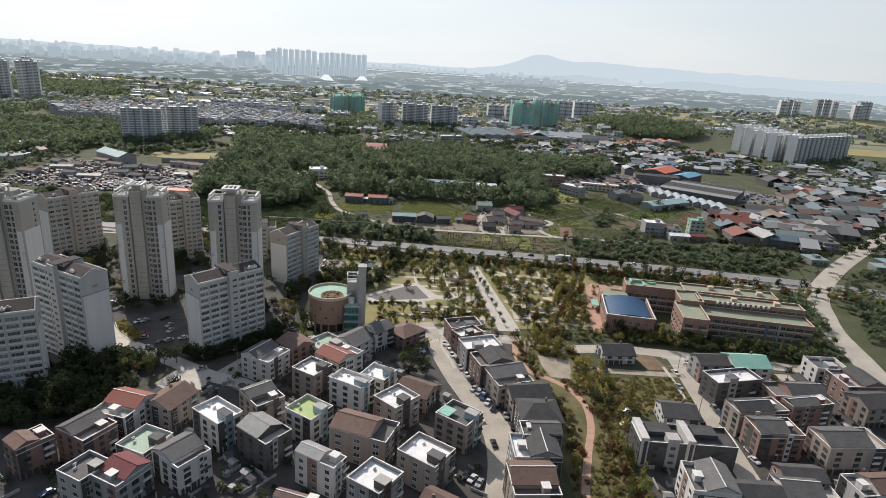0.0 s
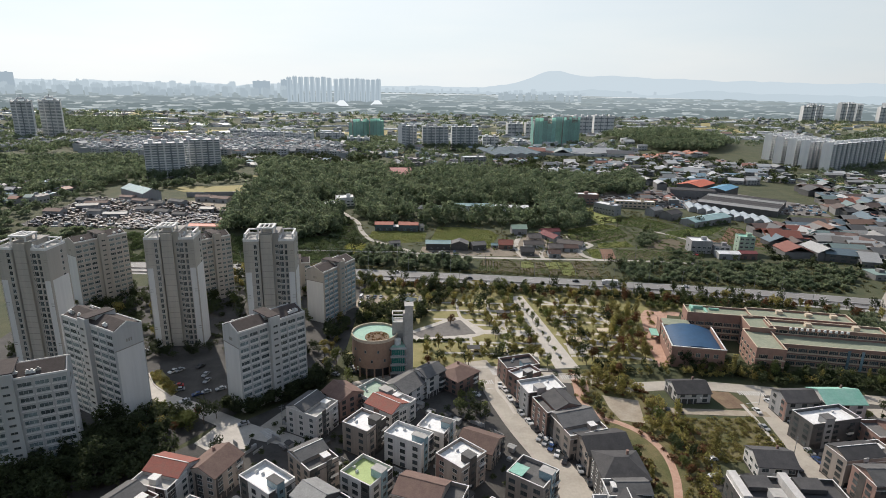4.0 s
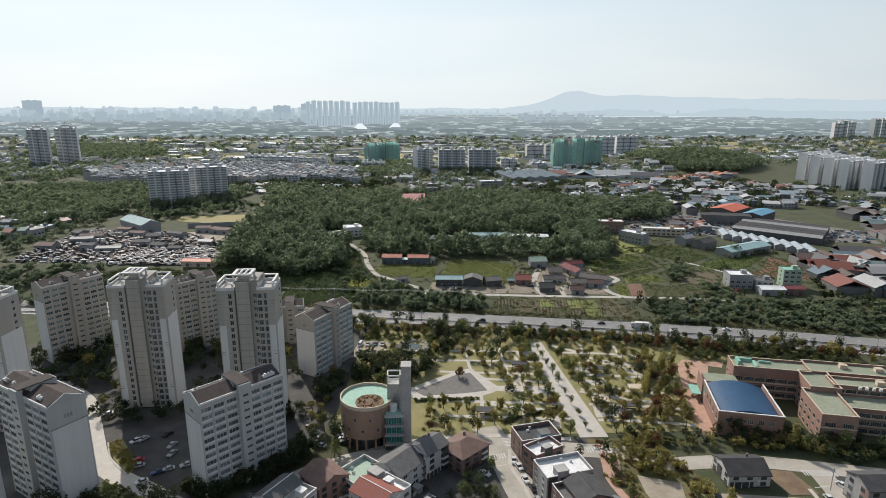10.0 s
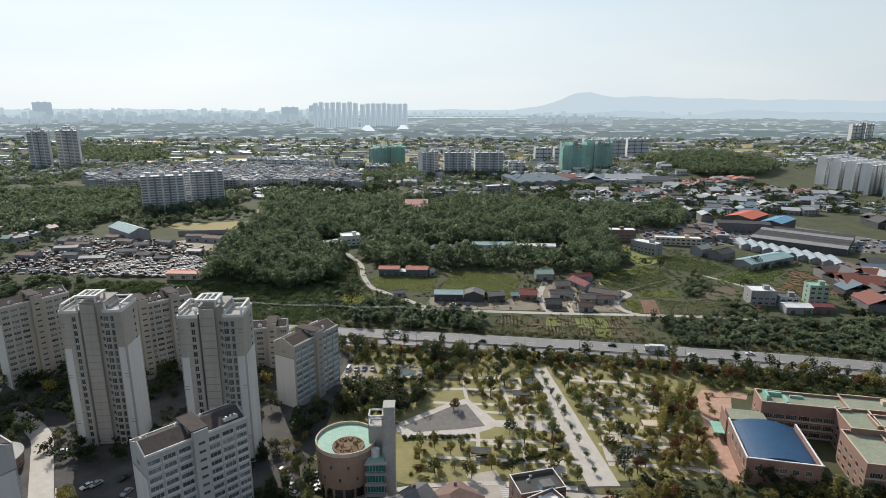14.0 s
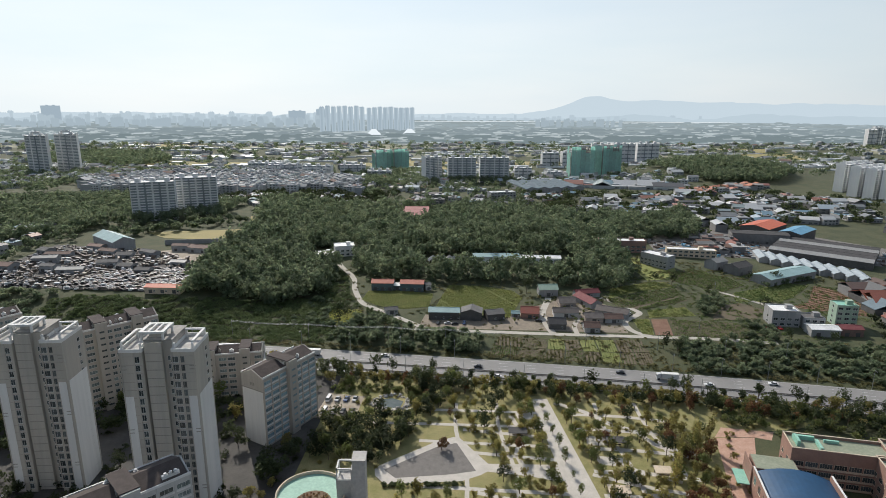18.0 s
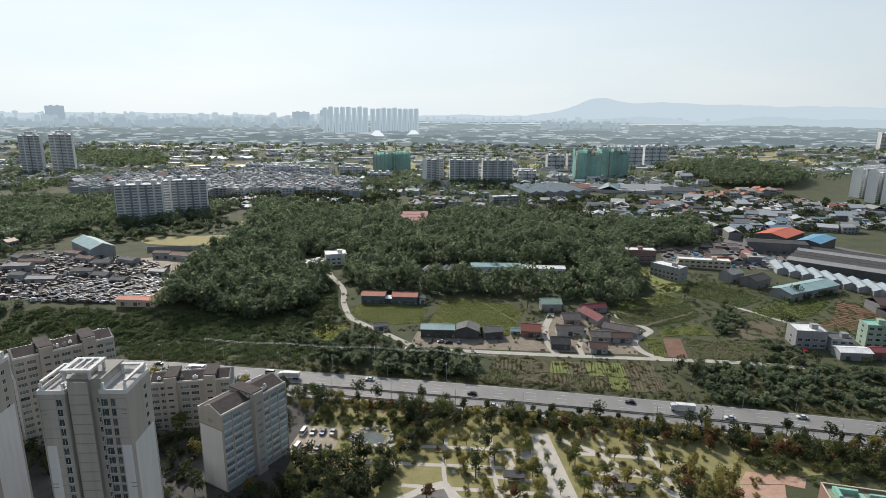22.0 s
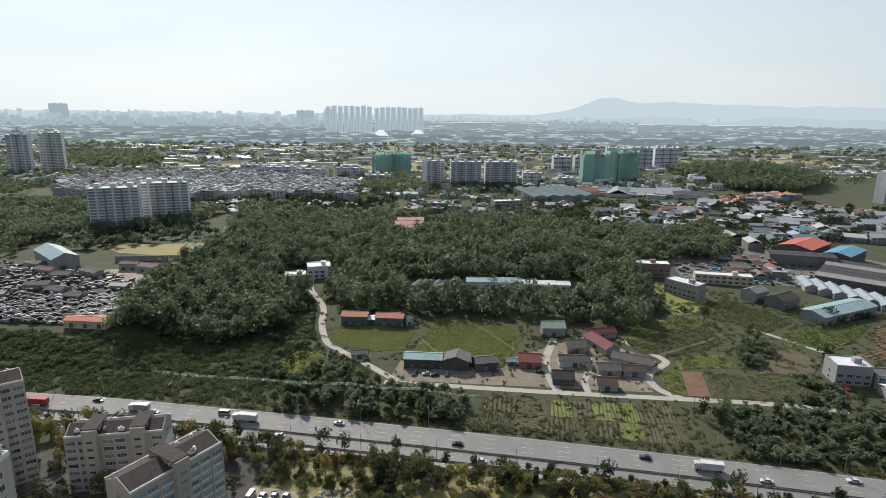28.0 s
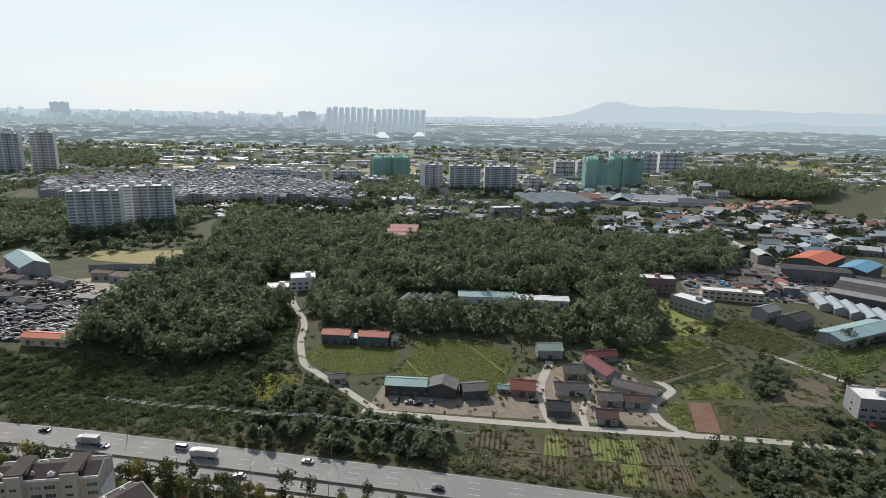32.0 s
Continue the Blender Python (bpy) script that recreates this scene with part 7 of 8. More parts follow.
for x, y in scatter([(-62, 330), (-36, 322), (-18, 354), (-4, 384), (-58, 394)], 46, TR, ([(-50, 360), (-18, 360), (-18, 386), (-50, 386)], [(-68, 356), (-44, 356), (-44, 388), (-68, 388)]), 4.0):
    tree(TR.choice(("dark_tree", "green_tree", "dark_tree")), x, y, TR, 1.0, "dark trees behind the plaza")
for x, y in scatter([(64, 288), (82, 288), (96, 340), (80, 348)], 34, TR, (WALK_POLY,), 3.4):
    tree(TR.choice(("tall_tree", "tall_tree", "rust_tree")), x, y, TR, 1.0, "tall trees beside the school walk")
for x, y in scatter([(86, 276), (150, 258), (190, 250), (192, 262), (120, 276), (88, 284)], 26, TR, (), 4.0):
    tree(TR.choice(("dark_tree", "green_tree", "tall_tree")), x, y, TR, 0.95, "trees before the school")
tree("rust_tree", -11, 335, TR, 1.5)
# rows between the park and the motorway
for off, every, kinds, size, first in ((23.8, 4, ("street_tree", "street_tree", "dark_tree"), 1.05, 5), (28.5, 3, ("street_tree", "green_tree", "park_tree"), 0.95, 6), (33, 3, ("park_tree", "green_tree", "dark_tree", "rust_tree"), 1.0, 7), (38, 4, ("park_tree", "dark_tree", "rust_tree"), 1.05, 8)):
    line, _ = ribbon(beside(NORTH[2:10], off), 1.0, 30)
    for i in range(first, len(line) - 4, every):
        p = line[i]
        tree(TR.choice(kinds), p.x + TR.uniform(-1.6, 1.6), p.y + TR.uniform(-0.8, 0.8), TR, size, "trees along the motorway footway")
for x, y in scatter([(-185, 426), (-120, 413), (-55, 402), (-58, 391), (-92, 397), (-128, 399), (-190, 408)], 58, TR, (), 3.6):
    tree(TR.choice(("park_tree", "green_tree", "park_tree", "dark_tree")), x, y, TR, 1.15, "trees between the road and the blocks")
# estate trees
BLOCKS = [[(-162, 322), (-136, 322), (-136, 344), (-162, 344)], [(-122, 255), (-82, 255), (-78, 292), (-122, 292)], [(-185, 250), (-140, 250), (-140, 288), (-185, 288)], [(-155, 296), (-80, 296), (-80, 316), (-155, 316)], [(-96, 338), (-60, 338), (-60, 370), (-96, 370)], [(-205, 280), (-175, 280), (-175, 305), (-205, 305)], [(-170, 260), (-158, 260), (-172, 330), (-184, 330)], [(-195, 215), (-155, 215), (-155, 245), (-195, 245)]]
for x, y in scatter([(-225, 300), (-120, 318), (-70, 300), (-62, 330), (-66, 395), (-225, 395)], 60, TR, BLOCKS, 5.0):
    tree(TR.choice(("dark_tree", "dark_tree", "green_tree", "park_tree")), x, y, TR, 1.2, "trees between the apartment blocks")
for x, y in scatter([(-150, 238), (-120, 222), (-104, 246), (-132, 258)], 16, TR, (), 4.0):
    tree(TR.choice(("green_tree", "park_tree", "rust_tree", "dark_tree")), x, y, TR, 1.0, "trees by the estate entrance")
for x, y in scatter([(-175, 200), (-140, 205), (-128, 228), (-150, 245), (-160, 215)], 14, TR, (), 4.0):
    tree("dark_tree", x, y, TR, 1.3, "trees by the estate entrance")
for x, y in scatter([(-78, 280), (-62, 268), (-56, 276), (-66, 300), (-66, 330), (-76, 330)], 20, TR, (), 4.0):
    tree(TR.choice(("green_tree", "park_tree", "dark_tree")), x, y, TR, 1.0, "trees beside the round hall")
# green strip
for x, y in scatter([(38, 278), (62, 278), (70, 250), (78, 215), (64, 190), (60, 132), (36, 132), (42, 220)], 58, TR, ([(40, 280), (48, 280), (50, 236), (60, 214), (58, 190), (44, 150), (38, 150), (50, 200), (48, 216), (42, 236)], PLAY), 3.6):
    tree(TR.choice(("green_tree", "park_tree", "dark_tree", "rust_tree", "tall_tree")), x, y, TR, 0.85, "trees of the green strip")
for x, y in scatter([(-22, 236), (-2, 240), (-2, 262), (-14, 258)], 9, TR, (), 3.5):
    tree(TR.choice(("dark_tree", "green_tree")), x, y, TR, 0.8, "garden trees")
for x, y in ((22, 262), (26, 255), (30, 268), (24, 272), (-118, 205), (-104, 220), (-40, 150), (-60, 160), (160, 236), (150, 232), (16, 284), (-8, 288), (-20, 290), (8, 288)):
    tree(TR.choice(("dark_tree", "green_tree")), x, y, TR, 0.8, "garden trees")
# farmland trees
for x, y, k in ((50, 525, 1.4), (112, 432, 1.2), (118, 428, 1.0), (150, 552, 1.2), (-68, 478, 1.5), (-72, 470, 1.4), (240, 552, 1.5),  (160, 545, 1.0), (200, 490, 1.2), (186, 440, 1.3), (212, 440, 1.2)):
    tree("dark_tree", x, y, TR, k, "farmland trees")
wood("estate_grove", [(-228, 300), (-170, 300), (-165, 345), (-140, 350), (-118, 340), (-112, 360), (-90, 335), (-86, 322), (-70, 310), (-64, 335), (-100, 372), (-130, 372), (-165, 400), (-228, 400)], 170, 65, (2.2, 3.6), (5, 9), "leafdark", BLOCKS, 70, "dense dark trees at the feet of the towers", 0.55)
wood("estate_grove_south", [(-165, 232), (-140, 236), (-122, 222), (-118, 212), (-150, 196), (-190, 200)], 120, 66, (2.4, 3.8), (4, 9), "leafdark", BLOCKS[1:], 70, "dense dark trees below the blocks", 0.55)
wood("block_grove", [(-112, 252), (-100, 244), (-76, 262), (-70, 275), (-80, 270), (-100, 252)], 26, 67, (1.8, 2.8), (4, 7), "leafdark", (), 70, "dark trees at the foot of a block", 0.5)
wood("plaza_grove", [(-62, 330), (-38, 322), (-18, 356), (-4, 386), (-20, 386), (-18, 360), (-48, 358), (-62, 350)], 60, 68, (1.8, 3.0), (4, 8), "leafdark", (), 70, "dense dark trees behind the plaza", 0.5)
wood("park_edge_grove", [(-4, 384), (30, 380), (44, 378), (100, 366), (150, 356), (150, 362), (100, 374), (40, 386), (-4, 392)], 70, 69, (1.6, 2.6), (3, 6), "leafdark", (), 60, "dark trees at the north edge of the park", 0.45)
wood("school_grove", [(88, 284), (120, 272), (150, 262), (190, 250), (190, 256), (150, 268), (118, 280)], 40, 70, (1.8, 2.8), (4, 7), "leafdark", (), 60, "dark trees before the school", 0.5)
wood("park_shrubs", PARK, 300, 60, (0.8, 1.6), (0.7, 1.4), "leafolive", (PATH_POLY, PLAZA_POLY), 26, "low clipped shrubs in the park", 0.35)
wood("strip_shrubs", [(38, 278), (62, 278), (70, 250), (78, 215), (64, 190), (60, 132), (36, 132), (42, 220)], 260, 61, (0.8, 1.8), (0.6, 1.6), "leafrust", ([(42, 280), (47, 280), (49, 236), (58, 214), (57, 190), (44, 150), (40, 150), (51, 200), (50, 216), (43, 236)], PLAY), 26, "rough shrubs in the green strip", 0.35)
wood("fallow_weeds", [(66, 236), (104, 236), (106, 222), (100, 208), (68, 208)], 260, 62, (0.8, 1.6), (0.5, 1.1), "leafolive", (), 22, "tall weeds on a fallow plot", 0.3)
wood("hedge_row", [(-60, 398), (-60, 404), (30, 396), (110, 380), (200, 356), (200, 350), (110, 372), (30, 389)], 300, 63, (0.9, 1.9), (0.8, 2.0), "leafolive", (), 26, "shrubs between park and motorway", 0.4)
wood("estate_shrubs", [(-225, 300), (-120, 318), (-70, 300), (-62, 330), (-66, 395), (-225, 395)], 240, 64, (1.0, 2.4), (0.8, 2.4), "leafdark", BLOCKS, 26, "dark shrubs between the apartment blocks", 0.45)


# ---- fields ----
def crop_rows(name, poly, yaw, gap, m, size, label, every=0.8, soil="cropbed", lift=0.1):
    """Planted rows, clipped to the outline, over tilled earth."""
    sheet(name + "_bed", poly, soil, lift, "tilled earth under crop rows", category="field", step=12)
    nr = np.random.default_rng(len(poly) * 7 + int(abs(poly[0][0])))
    c, s = math.cos(radians(yaw)), math.sin(radians(yaw))
    cx, cy = sum(p[0] for p in poly) / len(poly), sum(p[1] for p in poly) / len(poly)
    pts = []
    for i in range(int(-60 / gap), int(60 / gap)):
        if nr.random() < 0.02:
            continue
        for k in range(int(-60 / every), int(60 / every)):
            u, v = k * every + nr.uniform(-0.2, 0.2), i * gap + nr.uniform(-0.08, 0.08)
            x, y = cx + c * u - s * v, cy + s * u + c * v
            if inside(x, y, poly) and nr.random() < 0.95:
                pts.append((x, y, ground_z(x, y) + lift + size * 0.3))
    v, f = clumps(np.array(pts), nr.uniform(0.7, 1.3, len(pts)) * size, nr, 0.8, 3, 2.5)
    tagged(new(name, array_mesh(name, v, f, m)), label, "crop", "", "stuff")


crop_rows("crop_field", [(-64, 514), (-50, 501), (-34, 496), (-18, 500), (-15, 525), (-36, 531), (-61, 532)], 4, 0.85, "crop", 0.36, "bright green low crop rows", 0.42)
crop_rows("crop_field", [(-14, 497), (-4, 495), (23, 482), (33, 480), (46, 517), (41, 531), (20, 541), (-4, 543)], -62, 0.95, "crop", 0.42, "bright green crop rows in a big field", 0.45)
crop_rows("yellow_field", [(-82, 487), (-73, 466), (-58, 479), (-62, 494), (-79, 495)], 10, 1.0, "cropyellow", 0.6, "yellow-green crop patch", 0.8)
PL = random.Random(52)
BACK = [(23, 450.5), (38, 448.5), (51, 447), (60, 446), (68, 445.3), (77, 444.8), (88, 444.6), (95, 444.6), (104, 444)]
MID = [(19, 437), (34, 434), (48, 432), (58, 430.5), (67, 429), (76, 428), (86, 427), (94, 427), (103, 427)]
FRONT = [(14.5, 423.5), (29, 421.5), (43, 419), (54, 417.5), (64, 416), (74, 414), (84, 412.5), (92, 411.5), (100, 410)]
KINDS = (("cropdark", "fieldsoil"), ("weed", "fieldsoil"), ("crop", "cropbed"), ("cropdark", "fieldsoil"), ("cropdark", "cropbed"), ("weed", "fieldsoil"))
for a, b in ((BACK, MID), (MID, FRONT)):
    for k in range(8):
        plant, earth = KINDS[(k * 2 + (a is MID) * 3 + PL.randrange(2)) % 6]
        plot = [(p[0] + dx, p[1] + dy) for p, dx, dy in ((b[k], 0.4, 0.4), (b[k + 1], -0.4, 0.4), (a[k + 1], -0.4, -0.4), (a[k], 0.4, -0.4))]
        crop_rows("vegetable_rows", plot, PL.choice((82, 84, 172, 80)), PL.choice((1.3, 1.7, 2.1)), plant, PL.choice((0.28, 0.36, 0.45)), "small vegetable plot planted in rows", 0.5, earth)
crop_rows("vegetable_rows", [(108, 453), (114, 452), (120, 477), (109, 477)], 80, 1.3, "crop", 0.55, "green vegetable rows", 0.6)
sheet("red_plot", [(115, 452), (125, 451), (131, 477), (121, 477)], "redsoil", 0.12, "bare red-brown plot", category="field")
crop_rows("vegetable_rows", [(126, 451), (176, 446), (172, 470), (132, 477)], 8, 1.9, "cropdark", 0.42, "green vegetable rows on brown earth", 0.5, "fieldsoil")
crop_rows("vegetable_rows", [(121, 480), (152, 483), (151, 499), (124, 493)], 10, 1.5, "crop", 0.42, "green vegetable rows", 0.5, "cropbed")
crop_rows("terrace_rows", [(107, 500), (121, 495), (140, 503), (158, 512), (160, 540), (134, 530), (104, 513)], 31, 2.1, "cropdark", 0.5, "dark green rows across a field", 0.38, "fieldsoil")
crop_rows("terrace_rows", [(106, 516), (134, 532), (160, 542), (158, 552), (146, 553), (112, 536)], 31, 2.2, "crop", 0.5, "green rows across a field", 0.38, "cropbed")
crop_rows("terrace_rows", [(164, 556), (178, 545), (186, 527), (214, 546), (212, 562), (192, 590), (170, 576)], -25, 2.0, "cropdark", 0.5, "dark green rows across a field", 0.38, "fieldsoil")
crop_rows("terrace_rows", [(191, 511), (221, 510), (240, 524), (262, 546), (248, 551), (198, 529)], 26, 2.0, "cropdark", 0.5, "dark green rows across a field", 0.38, "cropbed")
crop_rows("terrace_rows", [(222, 500), (262, 482), (285, 530), (266, 546), (240, 510)], 26, 2.6, "weed", 0.4, "brown and green rows", 0.5, "redsoil")
sheet("brown_plot", [(160, 476), (186, 476), (202, 494), (192, 508), (178, 502), (162, 482)], "fieldsoil", 0.12, "bare brown ploughed plot", category="field", step=10)
sheet("meadow", [(146, 556), (160, 560), (176, 576), (180, 590), (164, 613), (152, 622), (144, 600)], "meadowgreen", 0.12, "yellow-green meadow below the offices", category="field", step=10)
sheet("plateau_field", [(-290, 690), (-196, 700), (-205, 652), (-262, 664)], "rice", 0.2, "golden rice field on the terrace", category="field", step=14)
sheet("dirt_yard", [(-245, 615), (-190, 634), (-182, 606), (-200, 566), (-232, 580)], "sand", 0.2, "bare pale earth yard", category="yard", step=12)
sheet("dry_slope", [(-196, 700), (-205, 652), (-188, 640), (-170, 690), (-170, 740), (-215, 770)], "lawn", 0.22, "dry grass slope", category="field", step=14)
sheet("factory_yard", [(182, 640), (250, 625), (400, 590), (420, 640), (330, 760), (240, 740), (190, 690)], "gravel", 0.1, "grey factory yard", category="yard", step=20)
sheet("scrap_ground", [(-345, 520), (-182, 506), (-180, 566), (-240, 612), (-345, 640)], "yardpave", 0.15, "dark scrapyard ground", category="yard", step=14)


# ---- cars ----
def car_meshes(paint, l=4.5, w=1.8, h=1.45, van=False):
    body = Soup()
    z0, zb = 0.3, 0.85
    prof = [(-l / 2, 0.35), (-l / 2, 0.75), (-l * 0.42, 0.9), (-l * 0.2, 0.95), (l * 0.3, 0.95), (l / 2, 0.82), (l / 2, 0.35)]
    if van:
        prof = [(-l / 2, 0.35), (-l / 2, 1.0), (-l * 0.44, 1.1), (l / 2, 1.1), (l / 2, 0.35)]
    n = len(prof)
    p = [(x, y, z) for y in (-w / 2, w / 2) for x, z in prof]
    body.solid(p, [tuple(range(n)), tuple(range(2 * n - 1, n - 1, -1))] + [(i, n + i, n + (i + 1) % n, (i + 1) % n) for i in range(n)])
    a, b, c, d = (-0.22, -0.06, 0.24, 0.36) if not van else (-0.46, -0.36, 0.46, 0.48)
    zt, zb = h, (0.95 if not van else 1.1)
    cab = Soup()
    q = [(l * a, zb), (l * b, zt), (l * c, zt), (l * d, zb)]
    p = [(x, s * (w / 2 - (0.06 if z == zb else 0.2)), z) for s in (-1, 1) for x, z in q]
    cab.solid(p, ((0, 1, 2, 3), (7, 6, 5, 4), (0, 4, 5, 1), (2, 6, 7, 3), (3, 7, 4, 0)))
    roof = Soup()
    roof.box(l * (b + c) / 2, 0, zt, l * (c - b), w - 0.36, 0.06)
    wheel = Soup()
    k = 10
    p = [(0.32 * math.cos(6.2832 * i / k), s, 0.32 * math.sin(6.2832 * i / k)) for s in (-0.1, 0.1) for i in range(k)]
    wheel.solid(p, [tuple(range(k)), tuple(range(2 * k - 1, k - 1, -1))] + [(i, k + i, k + (i + 1) % k, (i + 1) % k) for i in range(k)])
    return body.mesh("body", paint), cab.mesh("glazing", "glass"), roof.mesh("roof", paint), wheel.mesh("wheel", "tyre"), l, w


CAR = {}
COLOURS = {"car_white": "white", "car_silver": "silver-grey", "car_black": "black", "car_red": "red", "car_blue": "dark blue", "car_yellow": "yellow"}


def car(x, y, yaw, paint="car_white", van=False, where="parked on the street", group="parked cars"):
    key = (paint, van)
    if key not in CAR:
        CAR[key] = car_meshes(paint, 4.9 if van else 4.5, 1.85, 2.0 if van else 1.45, van)
    body, cab, roof, wheel, l, w = CAR[key]
    t = new("van" if van else "car", body)
    t.matrix_world = pose(x, y, ground_z(x, y) + 0.13, 0, 0, yaw)
    tagged(t, f"{COLOURS[paint]} {'van' if van else 'car'} {where}", "van" if van else "car", group)
    part("glazing", cab, t)
    part("roof", roof, t)
    for sx in (-0.3, 0.3):
        for sy in (-1, 1):
            part("wheel", wheel, t, "", (l * sx, sy * (w / 2 - 0.08), 0.32))
    return t


CR = random.Random(8)


def paint():
    return CR.choice(("car_white", "car_white", "car_white", "car_white", "car_silver", "car_silver", "car_silver", "car_black", "car_black", "car_black", "car_blue") if CR.random() < 0.95 else ("car_red",))


for x, y, a in ((4.9, 266, 84), (6.2, 262, 100), (7.2, 254.5, 100), (9.0, 249.3, 105), (9.6, 243, 106), (11.6, 236.5, 105), (13.0, 231, 110), (13.4, 225.6, 60), (16.2, 226.6, 60), (14.9, 222.6, 60), (17.4, 223.4, 60), (16.2, 219.4, 60), (18.6, 217.8, 62), (17.6, 215.6, 60), (20.6, 213.4, 64), (19.2, 211.2, 62), (23.2, 206.4, 84), (24.2, 199, 92), (-1, 176.5, 62), (3, 172.5, 62), (7, 168.6, 62), (13, 204, 110), (15.4, 189, 92)):
    car(x, y, a + CR.gauss(0, 3), paint())
for x, y in ((113.5, 223), (112.6, 217.9), (111.5, 212), (111.2, 206.8), (116.8, 233), (117.5, 246.8), (108.2, 240), (110.2, 190), (109.6, 184), (108.2, 178.6), (104, 228), (100.6, 203)):
    car(x, y, 98 + CR.gauss(0, 4), paint())
for x, y in ((71, 242), (76, 242), (69, 200.5), (71, 204.5), (72.5, 209.5)):
    car(x, y, CR.choice((5, 80)), paint(), where="parked beside a house")
for i in range(7):
    car(-68.6 - i * 1.05, 278.8 + i * 2.3, -25 + CR.gauss(0, 3), paint(), where="in a small car park")
    if i < 5:
        car(-59.7 - i * 0.7, 280.4 + i * 2.3, -20 + CR.gauss(0, 3), paint(), where="in a small car park")
for i in range(8):
    car(-62 + (i % 4) * 4.0, 364.5 + (i // 4) * 11, 80, paint(), i % 4 == 0, "in a gravel car park")
for x, y, a in ((-141.7, 284.7, 55), (-139.2, 285.8, 55), (-126.3, 281, 75), (-124, 275.4, 75), (-135, 271.4, 20), (-133.4, 268.2, 20), (-124.6, 263.8, 30), (-121.6, 265.6, 30), (-116, 268, 30), (-128, 258.5, 35), (-100, 240.5, 30), (-131, 289, 60), (-163, 306, 30), (-160, 311, 30), (-157, 316, 30)):
    car(x, y, a, paint(), where="parked in the estate yard")
for x, y, a in ((-6, 470, 10), (-2, 469, 12), (4, 470, 80), (-12, 470, 75), (50, 474, -5), (78, 468, 85), (76, 468, 85), (110, 485, 60), (186, 462, 80), (189.5, 461.5, 80), (193, 461, 82)):
    car(x, y, a, paint(), where="parked in the village")
for i, (x, off) in enumerate(((-150, 3), (-120, 9), (-90, 5), (-40, 4), (10, 10), (80, 5), (120, 11), (150, 4), (-60, 17), (20, 19.5))):
    near = min(range(len(NORTH) - 1), key=lambda k: abs((NORTH[k][0] + NORTH[k + 1][0]) / 2 - x))
    (xa, ya), (xb, yb) = NORTH[near], NORTH[near + 1]
    d = Vector((xb - xa, yb - ya)).normalized()
    y = ya + (x - xa) * (yb - ya) / (xb - xa)
    car(x + d.y * off, y - d.x * off, math.degrees(math.atan2(d.y, d.x)), paint(), i == 2, "on the motorway", "motorway traffic")


def truck(x, y, yaw, load, cabin, label, l=10.5):
    t = thing("truck", x, y, ground_z(x, y) + 0.13, yaw, label, "truck")
    s = Soup()
    s.box(-l / 2 + 1.1, 0, 0.5, 2.0, 2.4, 2.3)
    s.box(-l / 2 + 1.3, 0, 2.8, 1.6, 2.2, 0.3)
    part("cab", s.mesh("cab", cabin), t)
    bx("windscreen", t, "glass", -l / 2 + 0.09, 0, 1.6, 0.06, 2.1, 0.9)
    bx("chassis", t, "tyre", 0.8, 0, 0.6, l - 2.4, 1.0, 0.3)
    s = Soup()
    s.box(1.1, 0, 0.95, l - 2.6, 2.45, 2.4)
    s.box(1.1, 0, 3.35, l - 2.4, 2.55, 0.12)
    part("load_box", s.mesh("load_box", load), t)
    s = Soup()
    k = 12
    p = [(0.5 * math.cos(6.2832 * i / k), q, 0.5 * math.sin(6.2832 * i / k)) for q in (-0.15, 0.15) for i in range(k)]
    s.solid(p, [tuple(range(k)), tuple(range(2 * k - 1, k - 1, -1))] + [(i, k + i, k + (i + 1) % k, (i + 1) % k) for i in range(k)])
    me = s.mesh("wheel", "tyre")
    for px in (-l / 2 + 1.2, l / 2 - 2.6, l / 2 - 1.3):
        for py in (-1.05, 1.05):
            part("wheel", me, t, "", (px, py, 0.5))


truck(-80, 425, -7, "cap", "car_white", "white box truck on the motorway")
truck(-175, 436, -5, "car_red", "car_blue", "red box truck on the motorway")
truck(-128, 432, -5, "car_silver", "car_white", "grey truck on the motorway", 9)
truck(100, 395, -10, "cap", "car_white", "white box truck on the motorway")


